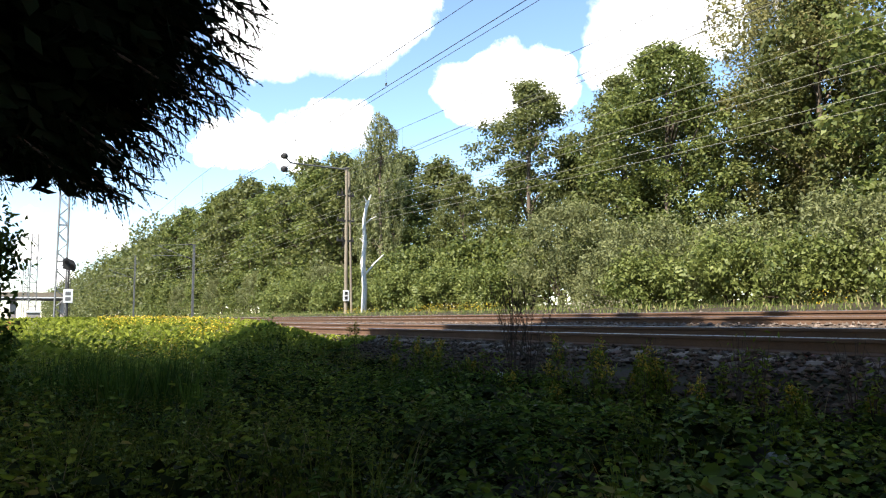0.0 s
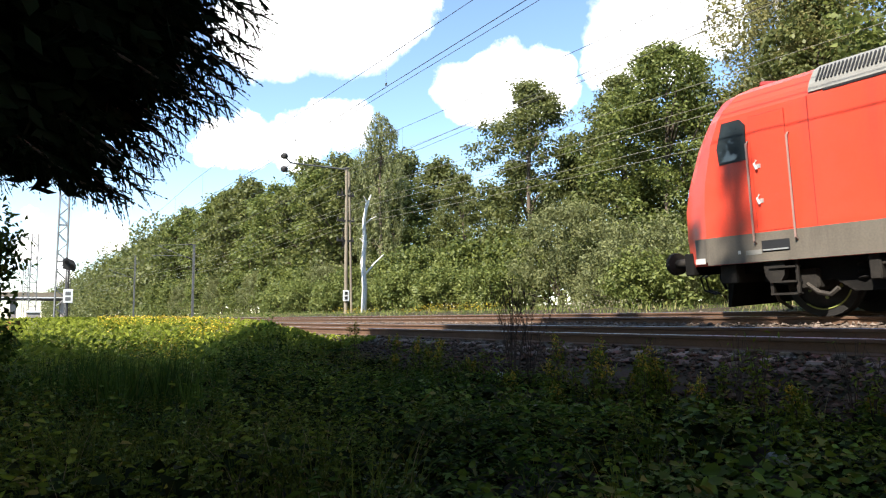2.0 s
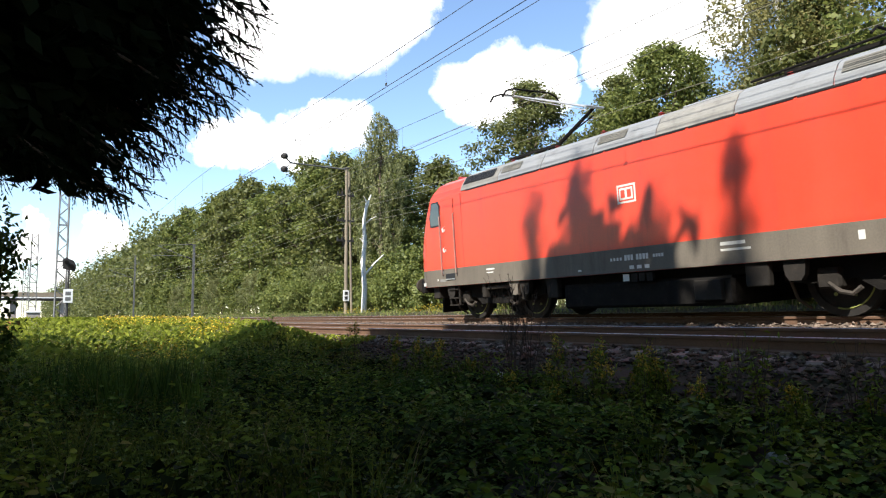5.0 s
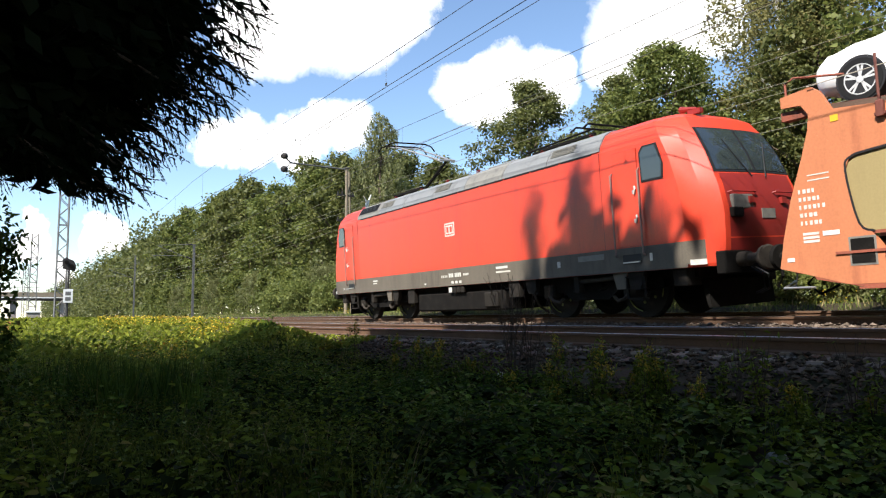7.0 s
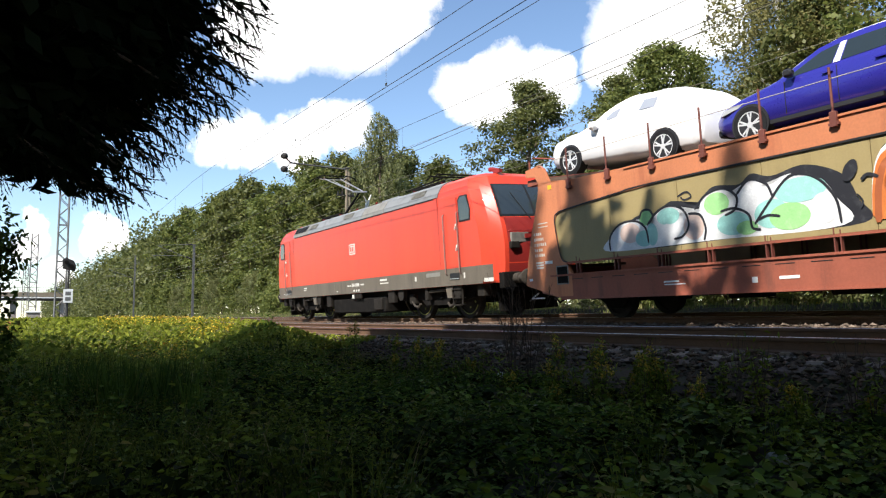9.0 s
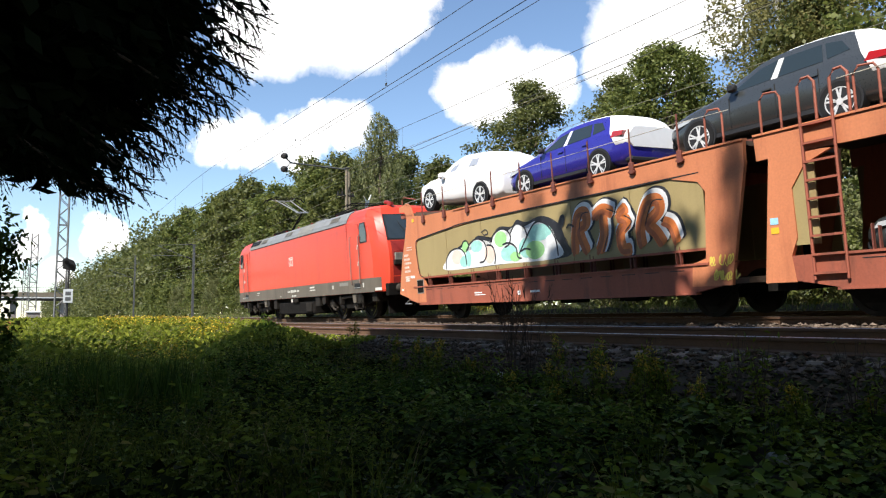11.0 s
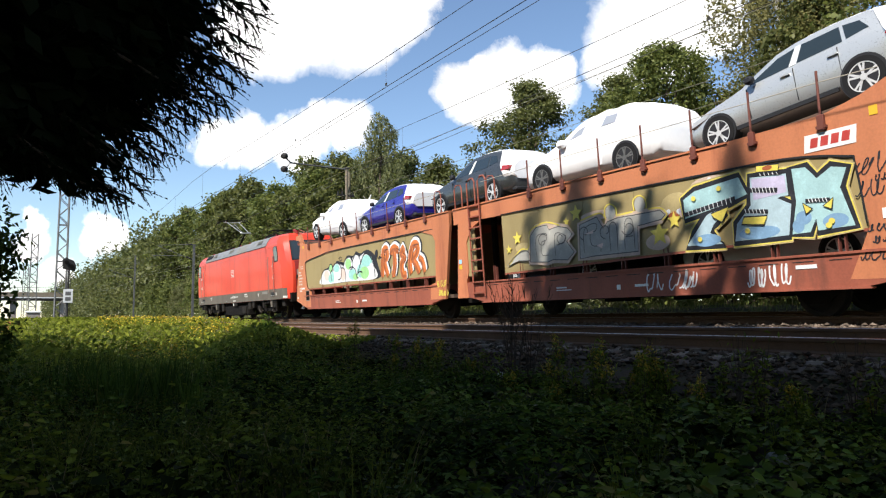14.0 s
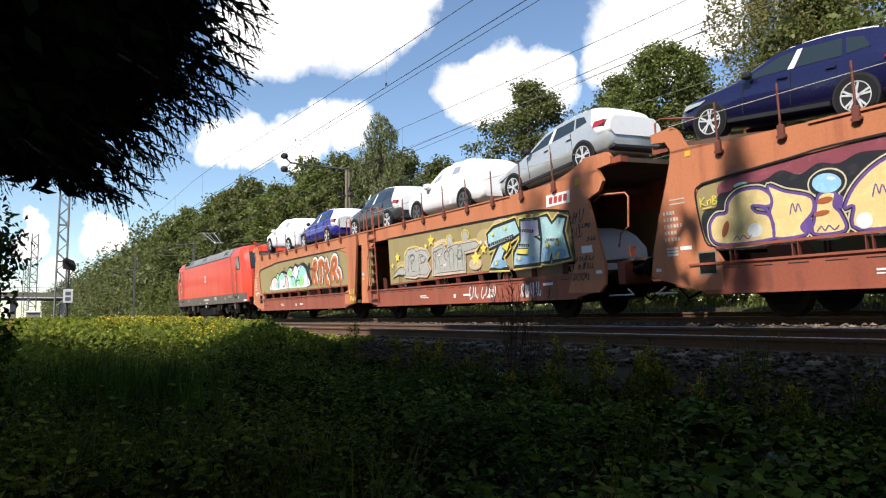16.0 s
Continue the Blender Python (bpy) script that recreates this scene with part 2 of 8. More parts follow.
class Shape:
    """Vertices and faces gathered into one mesh."""

    def __init__(self):
        self.v, self.f = [], []

    def add(self, verts, faces):
        k = len(self.v)
        self.v += [tuple(p) for p in verts]
        self.f += [tuple(i + k for i in face) for face in faces]
        return self

    def box(self, x0, x1, y0, y1, z0, z1, c=0.0):
        """A box; c: the chamfer of its upright and lengthwise edges."""
        if c <= 0:
            return self.add([(x, y, z) for x in (x0, x1) for y in (y0, y1) for z in (z0, z1)],
                            [(0, 1, 3, 2), (4, 6, 7, 5), (0, 4, 5, 1), (2, 3, 7, 6), (0, 2, 6, 4), (1, 5, 7, 3)])
        prof = [(y0 + c, z0), (y1 - c, z0), (y1, z0 + c), (y1, z1 - c), (y1 - c, z1), (y0 + c, z1), (y0, z1 - c), (y0, z0 + c)]
        inner = [((y0 + y1) / 2 + (y - (y0 + y1) / 2) * (1 - 2 * c / max(1e-6, y1 - y0)), (z0 + z1) / 2 + (z - (z0 + z1) / 2) * (1 - 2 * c / max(1e-6, z1 - z0))) for y, z in prof]
        rings = [[(x0, *p) for p in inner], [(x0 + c, *p) for p in prof], [(x1 - c, *p) for p in prof], [(x1, *p) for p in inner]]
        return self.loft(rings)

    def loft(self, rings, closed=True, caps=True):
        n, k = len(rings[0]), len(self.v)
        self.v += [tuple(p) for r in rings for p in r]
        for a in range(len(rings) - 1):
            for i in range(n if closed else n - 1):
                j = (i + 1) % n
                self.f.append((k + a * n + i, k + a * n + j, k + (a + 1) * n + j, k + (a + 1) * n + i))
        if caps:
            self.f.append(tuple(k + i for i in reversed(range(n))))
            self.f.append(tuple(k + (len(rings) - 1) * n + i for i in range(n)))
        return self

    def prism(self, prof, a, b, axis="y"):
        """A flat outline of (u, z) swept from a to b along an axis."""
        if axis == "y":
            rings = [[(u, s, z) for u, z in prof] for s in (a, b)]
        elif axis == "x":
            rings = [[(s, u, z) for u, z in prof] for s in (a, b)]
        else:
            rings = [[(u, z, s) for u, z in prof] for s in (a, b)]
        return self.loft(rings)

    def tube(self, pts, r, n=6, r2=None, caps=True):
        pts = [Vector(p) for p in pts]
        rings = []
        for i, p in enumerate(pts):
            d = (pts[min(i + 1, len(pts) - 1)] - pts[max(i - 1, 0)]).normalized()
            s = Vector((0, 0, 1)) if abs(d.z) < 0.9 else Vector((1, 0, 0))
            a = d.cross(s).normalized()
            b = d.cross(a)
            rad = r if r2 is None else r + (r2 - r) * i / max(1, len(pts) - 1)
            rings.append([p + (a * math.cos(q) + b * math.sin(q)) * rad for q in (math.tau * k / n for k in range(n))])
        return self.loft(rings, caps=caps)

    def disc(self, c, r, y0, y1, n=24, hole=0.0):
        """A disc or ring whose axle lies along y."""
        x, z = c
        if not hole:
            return self.prism([(x + r * math.cos(q), z + r * math.sin(q)) for q in (math.tau * k / n for k in range(n))], y0, y1)
        rings = []
        for rad, y in ((hole, y0), (r, y0), (r, y1), (hole, y1), (hole, y0)):
            rings.append([(x + rad * math.cos(q), y, z + rad * math.sin(q)) for q in (math.tau * k / n for k in range(n))])
        return self.loft(rings, caps=False)

    def mesh(self, name, smooth=0):
        me = bpy.data.meshes.new(name)
        me.from_pydata(self.v, [], self.f)
        bm = bmesh.new()
        bm.from_mesh(me)
        bmesh.ops.recalc_face_normals(bm, faces=bm.faces)
        if smooth:
            for f in bm.faces:
                f.smooth = True
            for e in bm.edges:
                if len(e.link_faces) != 2 or e.calc_face_angle(9) > radians(smooth):
                    e.smooth = False
        bm.to_mesh(me)
        bm.free()
        return me


def part(name, shape, material, parent, label="", smooth=35):
    ob = new(name, shape.mesh(name, smooth))
    ob.data.materials.append(material)
    ob.parent = parent
    if label:
        ob["label"] = label
    return ob


def thing(name, label, category, m=None, group="", kind=""):
    ob = new(name)
    ob.empty_display_size = 0.2
    if m is not None:
        ob.matrix_world = m
    return tagged(ob, label, category, group, kind)


def solo(name, shape, material, label, category="", group="", kind="", smooth=35):
    ob = new(name, shape.mesh(name, smooth))
    ob.data.materials.append(material)
    return tagged(ob, label, category, group, kind)


def leaves_mesh(name, pos, out, size, aspect, rng, fold=0.25, jitter=0.7, along=None):
    """Many small folded leaves: pos and out are N x 3, size N."""
    n = len(pos)
    nrm = out + rng.normal(0, jitter, (n, 3))
    nrm /= np.linalg.norm(nrm, axis=1, keepdims=True) + 1e-9
    t = rng.normal(0, 1, (n, 3))
    t[:, 2] -= 0.5
    if along is not None:
        t = along + rng.normal(0, 0.18, (n, 3))
    t -= (t * nrm).sum(1, keepdims=True) * nrm
    t /= np.linalg.norm(t, axis=1, keepdims=True) + 1e-9
    s = np.cross(nrm, t)
    size = size[:, None]
    a, c = pos - t * size * 0.5, pos + t * size * 0.5
    mid = pos + nrm * size * fold * 0.5 - t * size * 0.05
    b, d = mid + s * size * aspect * 0.5, mid - s * size * aspect * 0.5
    verts = np.stack([a, b, c, d], 1).reshape(-1, 3)
    return quads(name, verts, n)


def quads(name, verts, n):
    me = bpy.data.meshes.new(name)
    me.vertices.add(n * 4)
    me.vertices.foreach_set("co", verts.astype(np.float32).ravel())
    me.loops.add(n * 4)
    me.loops.foreach_set("vertex_index", np.arange(n * 4, dtype=np.int32))
    me.polygons.add(n)
    me.polygons.foreach_set("loop_start", np.arange(0, n * 4, 4, dtype=np.int32))
    me.update(calc_edges=True)
    return me


def leafy(name, me, material, parent=None, label=""):
    ob = new(name, me)
    me.materials.append(material)
    if parent:
        ob.parent = parent
    if label:
        ob["label"] = label
    return ob

# ---------- ground and the two tracks ----------
CANT_FAR, CANT_NEAR = 3.94, 3.05
FAR = pose(0, 12.292, 0.052, CANT_FAR)
NEAR = pose(0, 8.29, -0.19, CANT_NEAR)
PROFILE = [(-400, -1.45), (-60, -1.45), (-8, -1.42), (0, -1.38), (3.2, -1.30), (4.8, -1.12), (5.9, -0.80), (6.6, -0.62), (6.95, -0.53),
           (7.5, -0.45), (8.3, -0.41), (9.7, -0.35), (10.3, -0.30), (10.9, -0.20), (12.3, -0.13), (13.7, -0.03), (14.2, -0.06), (14.9, 0.12), (16, 0.26),
           (18, 0.34), (22, 0.5), (30, 0.8), (60, 1.2), (400, 1.5)]


def ground_z(y):
    return float(np.interp(y, [p[0] for p in PROFILE], [p[1] for p in PROFILE]))


def build_ground():
    xs = sorted(set([-2500, -1200, -700, -450] + list(range(-300, -60, 20)) + [x * 0.5 for x in range(-120, 20)] + [12, 20, 40, 90, 250, 800, 2500]))
    ys = sorted(set([-2500, -900, -400, -150, -60, -25, -12, -8, -4, -2] + [y * 0.35 for y in range(0, 60)] + [22, 25, 30, 40, 60, 120, 400, 1000, 2500]))
    verts, faces = [], []
    for x in xs:
        for y in ys:
            rough = 0.05 if -60 < x < 10 and -5 < y < 30 else 0.0
            if 6.4 < y < 14.4:
                rough = 0.0
            verts.append((x, y, ground_z(y) + rough * noise.noise((x * 0.7, y * 0.7, 0)) * 2))
    n = len(ys)
    for i in range(len(xs) - 1):
        for j in range(n - 1):
            faces.append((i * n + j, (i + 1) * n + j, (i + 1) * n + j + 1, i * n + j + 1))
    g = solo("ground", Shape().add(verts, faces), M["soil"], "dark soil bank with patchy grass beside the railway", "ground", kind="structure", smooth=60)
    bal = Shape()
    rings = []
    for x in (-700, -300, -120, -60, -30, 0, 30, 80, 300):
        rings.append([(x, y, ground_z(y) + 0.03) for y in (6.75, 6.9, 8.3, 9.7, 10.3, 10.9, 12.3, 13.7, 14.2, 14.75)])
    bal.loft(rings, closed=False, caps=False)
    solo("trackbed", bal, M["ballast"], "brown-grey crushed stone bed under two tracks", "track bed", kind="structure")


def stones():
    rng = np.random.default_rng(3)
    s, s2 = Shape(), Shape()
    base = np.array([(1, 0, 0), (-1, 0, 0), (0, 1, 0), (0, -1, 0), (0, 0, 1), (0, 0, -1)], float)
    tri = [(0, 2, 4), (2, 1, 4), (1, 3, 4), (3, 0, 4), (2, 0, 5), (1, 2, 5), (3, 1, 5), (0, 3, 5)]
    todo = []
    for _ in range(15000):
        x = -2.0 - 26 * rng.random() ** 1.35
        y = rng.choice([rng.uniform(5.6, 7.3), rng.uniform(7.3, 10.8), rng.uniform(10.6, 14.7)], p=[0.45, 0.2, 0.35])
        todo.append((x, y))
    for x, y in todo:
        r = rng.uniform(0.022, 0.05)
        pts = base * rng.uniform(0.6, 1.25, (6, 1)) * r * np.array([1.2, 1, 0.75])
        a = rng.uniform(0, 6.28)
        c, d = math.cos(a), math.sin(a)
        z = ground_z(y) + 0.03 + rng.uniform(-0.005, 0.03)
        # stones of the near slope take the copy darkened for shade
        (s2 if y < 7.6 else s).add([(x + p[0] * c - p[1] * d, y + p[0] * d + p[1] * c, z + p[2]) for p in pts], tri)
    for name, shape, mat, label in (("ballast_stones", s, "stone", "loose angular crushed stones of the track bed"), ("slope_stones", s2, "shadestone", "brown stones on the slope of the bed, coloured darker as shade")):
        me = bpy.data.meshes.new(name)
        me.from_pydata(shape.v, [], shape.f)
        ob = new(name, me)
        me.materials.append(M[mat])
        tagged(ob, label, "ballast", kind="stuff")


RAIL = [(-0.075, -0.172), (0.075, -0.172), (0.075, -0.160), (0.012, -0.142), (0.009, -0.052), (0.034, -0.040), (0.036, -0.008), (0.028, 0.0),
        (-0.028, 0.0), (-0.036, -0.008), (-0.034, -0.040), (-0.009, -0.052), (-0.012, -0.142), (-0.075, -0.160)]


def build_track(m, label):
    t = thing("railway_track", label, "railway track", m, kind="structure")
    for side in (-0.75, 0.75):
        r = part("rail", Shape().loft([[(x, side + u, z) for u, z in RAIL] for x in (-700, -200, -60, -20, 0, 60, 300)]), M["rail"], t, "rusty steel rail with a polished head", smooth=0)
        part("rail_head", Shape().loft([[(x, side + u, z) for u, z in ((-0.027, 0.0), (0.027, 0.0), (0.024, 0.003), (-0.024, 0.003))] for x in (-700, -60, 0, 300)]), M["railtop"], r)
    sl = Shape()
    prof = [(-1.30, -0.40), (1.30, -0.40), (1.30, -0.22), (1.27, -0.19), (0.5, -0.178), (0.35, -0.215), (-0.35, -0.215), (-0.5, -0.178), (-1.27, -0.19), (-1.30, -0.22)]
    sl.loft([[(s * w, y, z if z < -0.3 else z - d) for y, z in prof] for s, w, d in ((-1, 0.14, 0.03), (-1, 0.115, 0), (1, 0.115, 0), (1, 0.14, 0.03))])
    for side in (-0.75, 0.75):
        for e in (-0.115, 0.115):
            sl.box(-0.06, 0.06, side + e - 0.035, side + e + 0.035, -0.185, -0.145)
    me = sl.mesh("sleeper", 0)
    me.materials.append(M["sleeper"])
    rng = random.Random(8)
    for i in range(130):
        ob = new("sleeper", me)
        ob.parent = t
        ob.location = (3.5 - 0.6 * i + rng.uniform(-0.02, 0.02), rng.uniform(-0.015, 0.015), rng.uniform(-0.012, 0.004))
        ob.rotation_euler = (0, 0, rng.uniform(-0.015, 0.015))
    return t


# ---------- trees and shrubs ----------


def sphere_dirs(rng, n):
    d = rng.normal(0, 1, (n, 3))
    return d / np.linalg.norm(d, axis=1, keepdims=True)


def tree_thing(name, label, seed, height, radius, base, clumps, per, leaf, mat, group, bark="bark", clump_r=0.9, top=0.35, droop=0.0, aspect=0.62, trunk_r=None,
               squash=0.72, lean=0.0, limbs=14):
    """A tree: tapered trunk, limbs to its clumps, and a crown of folded leaves gathered in uneven clumps."""
    rng = np.random.default_rng(seed)
    t = thing(name, label, "tree", group=group)
    centers = []
    for _ in range(clumps):
        k = rng.random() ** 0.8
        z = base + (height - base) * k
        prof = max(0.12, math.sin(math.pi * min(1, 0.16 + k * 0.84)) ** 0.6) if top < 0.5 else max(0.15, 1 - k * 0.75)
        a = rng.uniform(0, math.tau)
        bulge = 1 + 0.28 * math.sin(3 * a + seed) * math.sin(5 * k + seed * 2) + 0.15 * math.sin(7 * a + 4 * k)
        r = radius * prof * bulge * math.sqrt(rng.uniform(0.12, 1.0))
        centers.append((r * math.cos(a) + lean * k, r * math.sin(a), z - clump_r * 0.4))
    centers = np.array(centers)
    rad = clump_r * rng.uniform(0.55, 1.25, clumps)
    n = clumps * per
    idx = np.repeat(np.arange(clumps), per)
    d = sphere_dirs(rng, n)
    d[:, 2] = np.where(rng.random(n) < 0.6, np.abs(d[:, 2]), d[:, 2])
    shell = rng.random(n) ** 0.4
    pos = centers[idx] + d * (rad[idx] * shell)[:, None] * np.array([1.1, 1.1, squash])
    pos += rng.normal(0, 0.06 + leaf * 0.4, pos.shape)
    if droop:
        pos[:, 2] -= droop * rng.random(n) ** 2
        pos[:, 2] = np.maximum(pos[:, 2], 0.3)
    size = leaf * rng.uniform(0.6, 1.35, n)
    leafy("crown", leaves_mesh("crown", pos, d * 0.8 + np.array([0, 0, 0.55]), size, aspect, rng, jitter=0.55), mat, t)
    tr = Shape()
    trunk_r = trunk_r or height * 0.016
    pts = [(lean * k * 0.6 + 0.12 * math.sin(3 * k + seed), 0.12 * math.cos(4 * k + seed), height * 0.86 * k) for k in (0, 0.12, 0.3, 0.5, 0.7, 0.85, 1)]
    pts[0] = (pts[0][0], pts[0][1], -0.25)
    tr.tube(pts, trunk_r, 9, trunk_r * 0.18)
    for i in rng.choice(clumps, min(limbs, clumps), replace=False):
        c = Vector(centers[i])
        z0 = max(base * 0.6, c.z - 1.2 - 0.5 * math.hypot(c.x, c.y))
        k = min(0.95, z0 / (height * 0.86))
        a = Vector((lean * k * 0.6, 0, z0))
        m1 = a.lerp(c, 0.55) + Vector((0, 0, 0.25))
        tr.tube([a, m1, c], trunk_r * 0.34, 5, trunk_r * 0.08)
    part("trunk", tr, M[bark], t, smooth=60)
    return t


def place(t, x, y, turn=0.0, s=1.0, copy=True, z=None):
    m = pose(x, y, ground_z(y) if z is None else z, 0, 0, turn)
    ob = copy_thing(t, m) if copy else t
    if not copy:
        ob.matrix_world = m
    ob.scale = (s, s, s)
    return ob


def bush_thing(name, label, seed, height, radius, clumps, per, leaf, mat, group, aspect=0.5, clump_r=0.45):
    rng = np.random.default_rng(seed)
    t = thing(name, label, "shrub", group=group)
    a = rng.uniform(0, math.tau, clumps)
    k = rng.random(clumps) ** 0.7
    r = radius * np.sqrt(rng.random(clumps)) * np.sqrt(np.maximum(0.1, 1 - (k * 0.9) ** 2.2))
    centers = np.stack([r * np.cos(a), r * np.sin(a), k * (height - clump_r * 0.6)], 1)
    n = clumps * per
    idx = np.repeat(np.arange(clumps), per)
    d = sphere_dirs(rng, n)
    pos = centers[idx] + d * (clump_r * rng.uniform(0.5, 1.2, clumps)[idx] * rng.random(n) ** 0.45)[:, None]
    up = rng.random(n) < 0.16
    pos[up, 2] += rng.random(up.sum()) ** 2 * clump_r * 2.2
    pos[:, 2] = np.maximum(pos[:, 2], 0.02)
    leafy("foliage", leaves_mesh("foliage", pos, d + np.array([0, 0, 0.5]), leaf * rng.uniform(0.6, 1.35, n), aspect, rng), mat, t)
    st = Shape()
    for i in rng.choice(clumps, min(9, clumps), replace=False):
        c = Vector(centers[i])
        st.tube([(c.x * 0.12, c.y * 0.12, -0.15), (c.x * 0.5, c.y * 0.5, c.z * 0.6), c], 0.03, 4, 0.008)
    part("stem", st, M["twig"], t)
    return t


def weeping_birch(x, y, group):
    """A birch whose thin twigs hang in long leafy strands."""
    rng = np.random.default_rng(14)
    t = thing("weeping_birch_tree", "weeping birch with grey-green leaves on long hanging strands", "tree", pose(x, y, ground_z(y)), group=group)
    wood = Shape().tube([(0, 0, -0.3), (0.1, 0.05, 4), (-0.1, 0, 8.5), (0.15, 0.1, 13.6)], 0.17, 8, 0.03)
    P, D = [], []
    for k in range(150):
        z = 13.9 - 9.6 * (k / 149) ** 1.1
        a = rng.uniform(0, math.tau)
        r = rng.uniform(0.35, 1.0) * float(np.interp(z, [4, 8, 11, 13, 14], [1.7, 2.05, 1.85, 1.2, 0.3]))
        if k % 5 == 0:
            wood.tube([(0, 0, z - 1.0), (r * 0.6 * math.cos(a), r * 0.6 * math.sin(a), z + 0.1), (r * math.cos(a), r * math.sin(a), z - 0.1)], 0.035, 4, 0.008)
        n = 115
        drop = rng.uniform(1.2, 3.0) * np.sort(rng.random(n))
        sway = 0.12 * np.sin(drop * 1.7 + a)
        P.append(np.stack([r * math.cos(a) + sway + rng.normal(0, 0.10, n), r * math.sin(a) + sway + rng.normal(0, 0.10, n), np.maximum(z - drop, 1.2)], 1))
        D.append(np.stack([np.full(n, math.cos(a)), np.full(n, math.sin(a)), np.full(n, 0.3)], 1))
    P = np.concatenate(P)
    leafy("crown", leaves_mesh("crown", P, np.concatenate(D), 0.155 * rng.uniform(0.6, 1.3, len(P)), 0.55, rng, along=np.tile([0.0, 0.0, -1.0], (len(P), 1))), M["willow"], t)
    part("trunk", wood, M["bark"], t, smooth=60)


def woods():
    g1, g2, g3 = "trees of the far bank", "shrubs of the far bank", "trees along the line"
    oak = tree_thing("oak_tree", "broad leafy oak with dense mid-green crown", 11, 14.5, 5.0, 1.2, 300, 128, 0.195, M["oak"], g1, clump_r=0.72)
    place(oak, -7.8, 24.5, 20, 1.12, False)
    place(oak, -21.5, 24.8, 130, 0.80)
    place(oak, -1.0, 26.0, 250, 1.1)
    dark = tree_thing("hornbeam_tree", "dark green leafy tree with ragged top", 52, 12.6, 3.4, 0.6, 225, 115, 0.19, M["oak2"], g1, clump_r=0.62)
    place(dark, -29.3, 23.2, 0, 0.94, False)
    place(dark, -25.8, 26.5, 140, 0.92)
    place(dark, -15.8, 27.0, 80, 0.95)
    place(dark, -37.0, 24.0, 200, 0.66)
    place(dark, -34.0, 26.0, 10, 0.68)
    bir = tree_thing("birch_tree", "tall slender birch with yellowing hanging leaves", 13, 17.5, 3.0, 4.0, 150, 190, 0.165, M["birchleaf"], g1, bark="birch", clump_r=0.7, droop=1.2, squash=1.1)
    place(bir, -18.6, 29.0, 0, 1.0, False)
    place(bir, -15.6, 28.6, 120, 0.97)
    weeping_birch(-44.5, 22.0, g1)
    mid = tree_thing("ash_tree", "leafy ash tree in the belt along the line", 15, 13.5, 3.6, 1.4, 140, 60, 0.34, M["oak2"], g3, clump_r=0.85)
    mid2 = tree_thing("maple_tree", "leafy maple tree in the belt along the line", 16, 13.0, 3.8, 1.2, 140, 60, 0.34, M["oak"], g3, clump_r=0.9)
    for x, y, turn in ((-4, 31, 0), (-9.5, 31.5, 50), (-15, 31, 110), (-20.5, 31.4, 190), (-26, 31, 250), (-31.5, 30.5, 320)):
        place(mid, x, y, turn, 0.80)
    rng = random.Random(5)
    x, first = -48.0, {0: True, 1: True}
    while x > -132:
        for y in (23.5, 29.0) if x > -88 else (25.5,):
            k = rng.randrange(2)
            src = (mid, mid2)[k]
            s = rng.uniform(0.92, 1.1) if y < 25 else rng.uniform(1.0, 1.2)
            s *= 0.74 if x > -53 else 1.0 + min(0.1, max(0.0, (-x - 62) / 400))
            place(src, x + rng.uniform(-1.2, 1.2), y + rng.uniform(-1, 1), rng.uniform(0, 360), s, not first[k])
            first[k] = False
        x -= 5.2 + max(0, (-x - 60) * 0.03)
    for k, x in enumerate((-140, -150, -161, -174, -188, -205, -225)):
        place((mid, mid2)[k % 2], x, 25.0, 47 * k, 1.22)
    # the far end of the belt
    r2 = np.random.default_rng(21)
    n = 48000
    xs = -118 - 420 * r2.random(n) ** 1.25
    ys = 19.5 + 14 * r2.random(n) ** 1.3
    bump = 2.2 * np.sin(xs * 0.21) + 1.6 * np.sin(xs * 0.083 + 1) + 1.2 * np.sin(xs * 0.47 + 2)
    crest = 16.3 + bump - np.maximum(0, 22 - ys) * 1.2
    zs = 0.3 + crest * r2.random(n) ** 0.85
    pos = np.stack([xs, ys, zs], 1)
    me = leaves_mesh("forest_belt", pos, np.tile([0.2, -0.6, 0.6], (n, 1)), r2.uniform(0.4, 0.85, n), 0.75, r2, jitter=1.6)
    tagged(leafy("forest_belt", me, M["oak2"]), "far leafy trees merging into one belt", "forest", kind="stuff")
    # dark undergrowth between the trunks
    n = 38000
    xs = 12 - 110 * r2.random(n)
    ys = 26.5 + 8 * r2.random(n)
    zs = 0.3 + (6.2 + 0.3 * (ys - 24.5)) * r2.random(n)
    me = leaves_mesh("undergrowth", np.stack([xs, ys, zs], 1), np.tile([0.0, -0.7, 0.5], (n, 1)), r2.uniform(0.18, 0.34, n), 0.7, r2, jitter=1.4)
    tagged(leafy("undergrowth", me, M["oak2"]), "tangled leafy undergrowth between the trees", "undergrowth", kind="stuff")
    n = 15000
    xs, ys = 5 - 150 * r2.random(n), 18.6 + 3.0 * r2.random(n)
    zs = 0.25 + 2.0 * r2.random(n) ** 1.2
    me = leaves_mesh("hedge_growth", np.stack([xs, ys, zs], 1), np.tile([0.0, -0.6, 0.6], (n, 1)), r2.uniform(0.10, 0.24, n), 0.55, r2, jitter=0.9)
    tagged(leafy("hedge_growth", me, M["bramble"]), "low tangled brambles along the foot of the trees", "undergrowth", kind="stuff")
    # shrubs
    wil = bush_thing("willow_shrub", "rounded grey-green willow shrub", 31, 3.9, 2.3, 170, 100, 0.12, M["willow"], g2, aspect=0.36, clump_r=0.38)
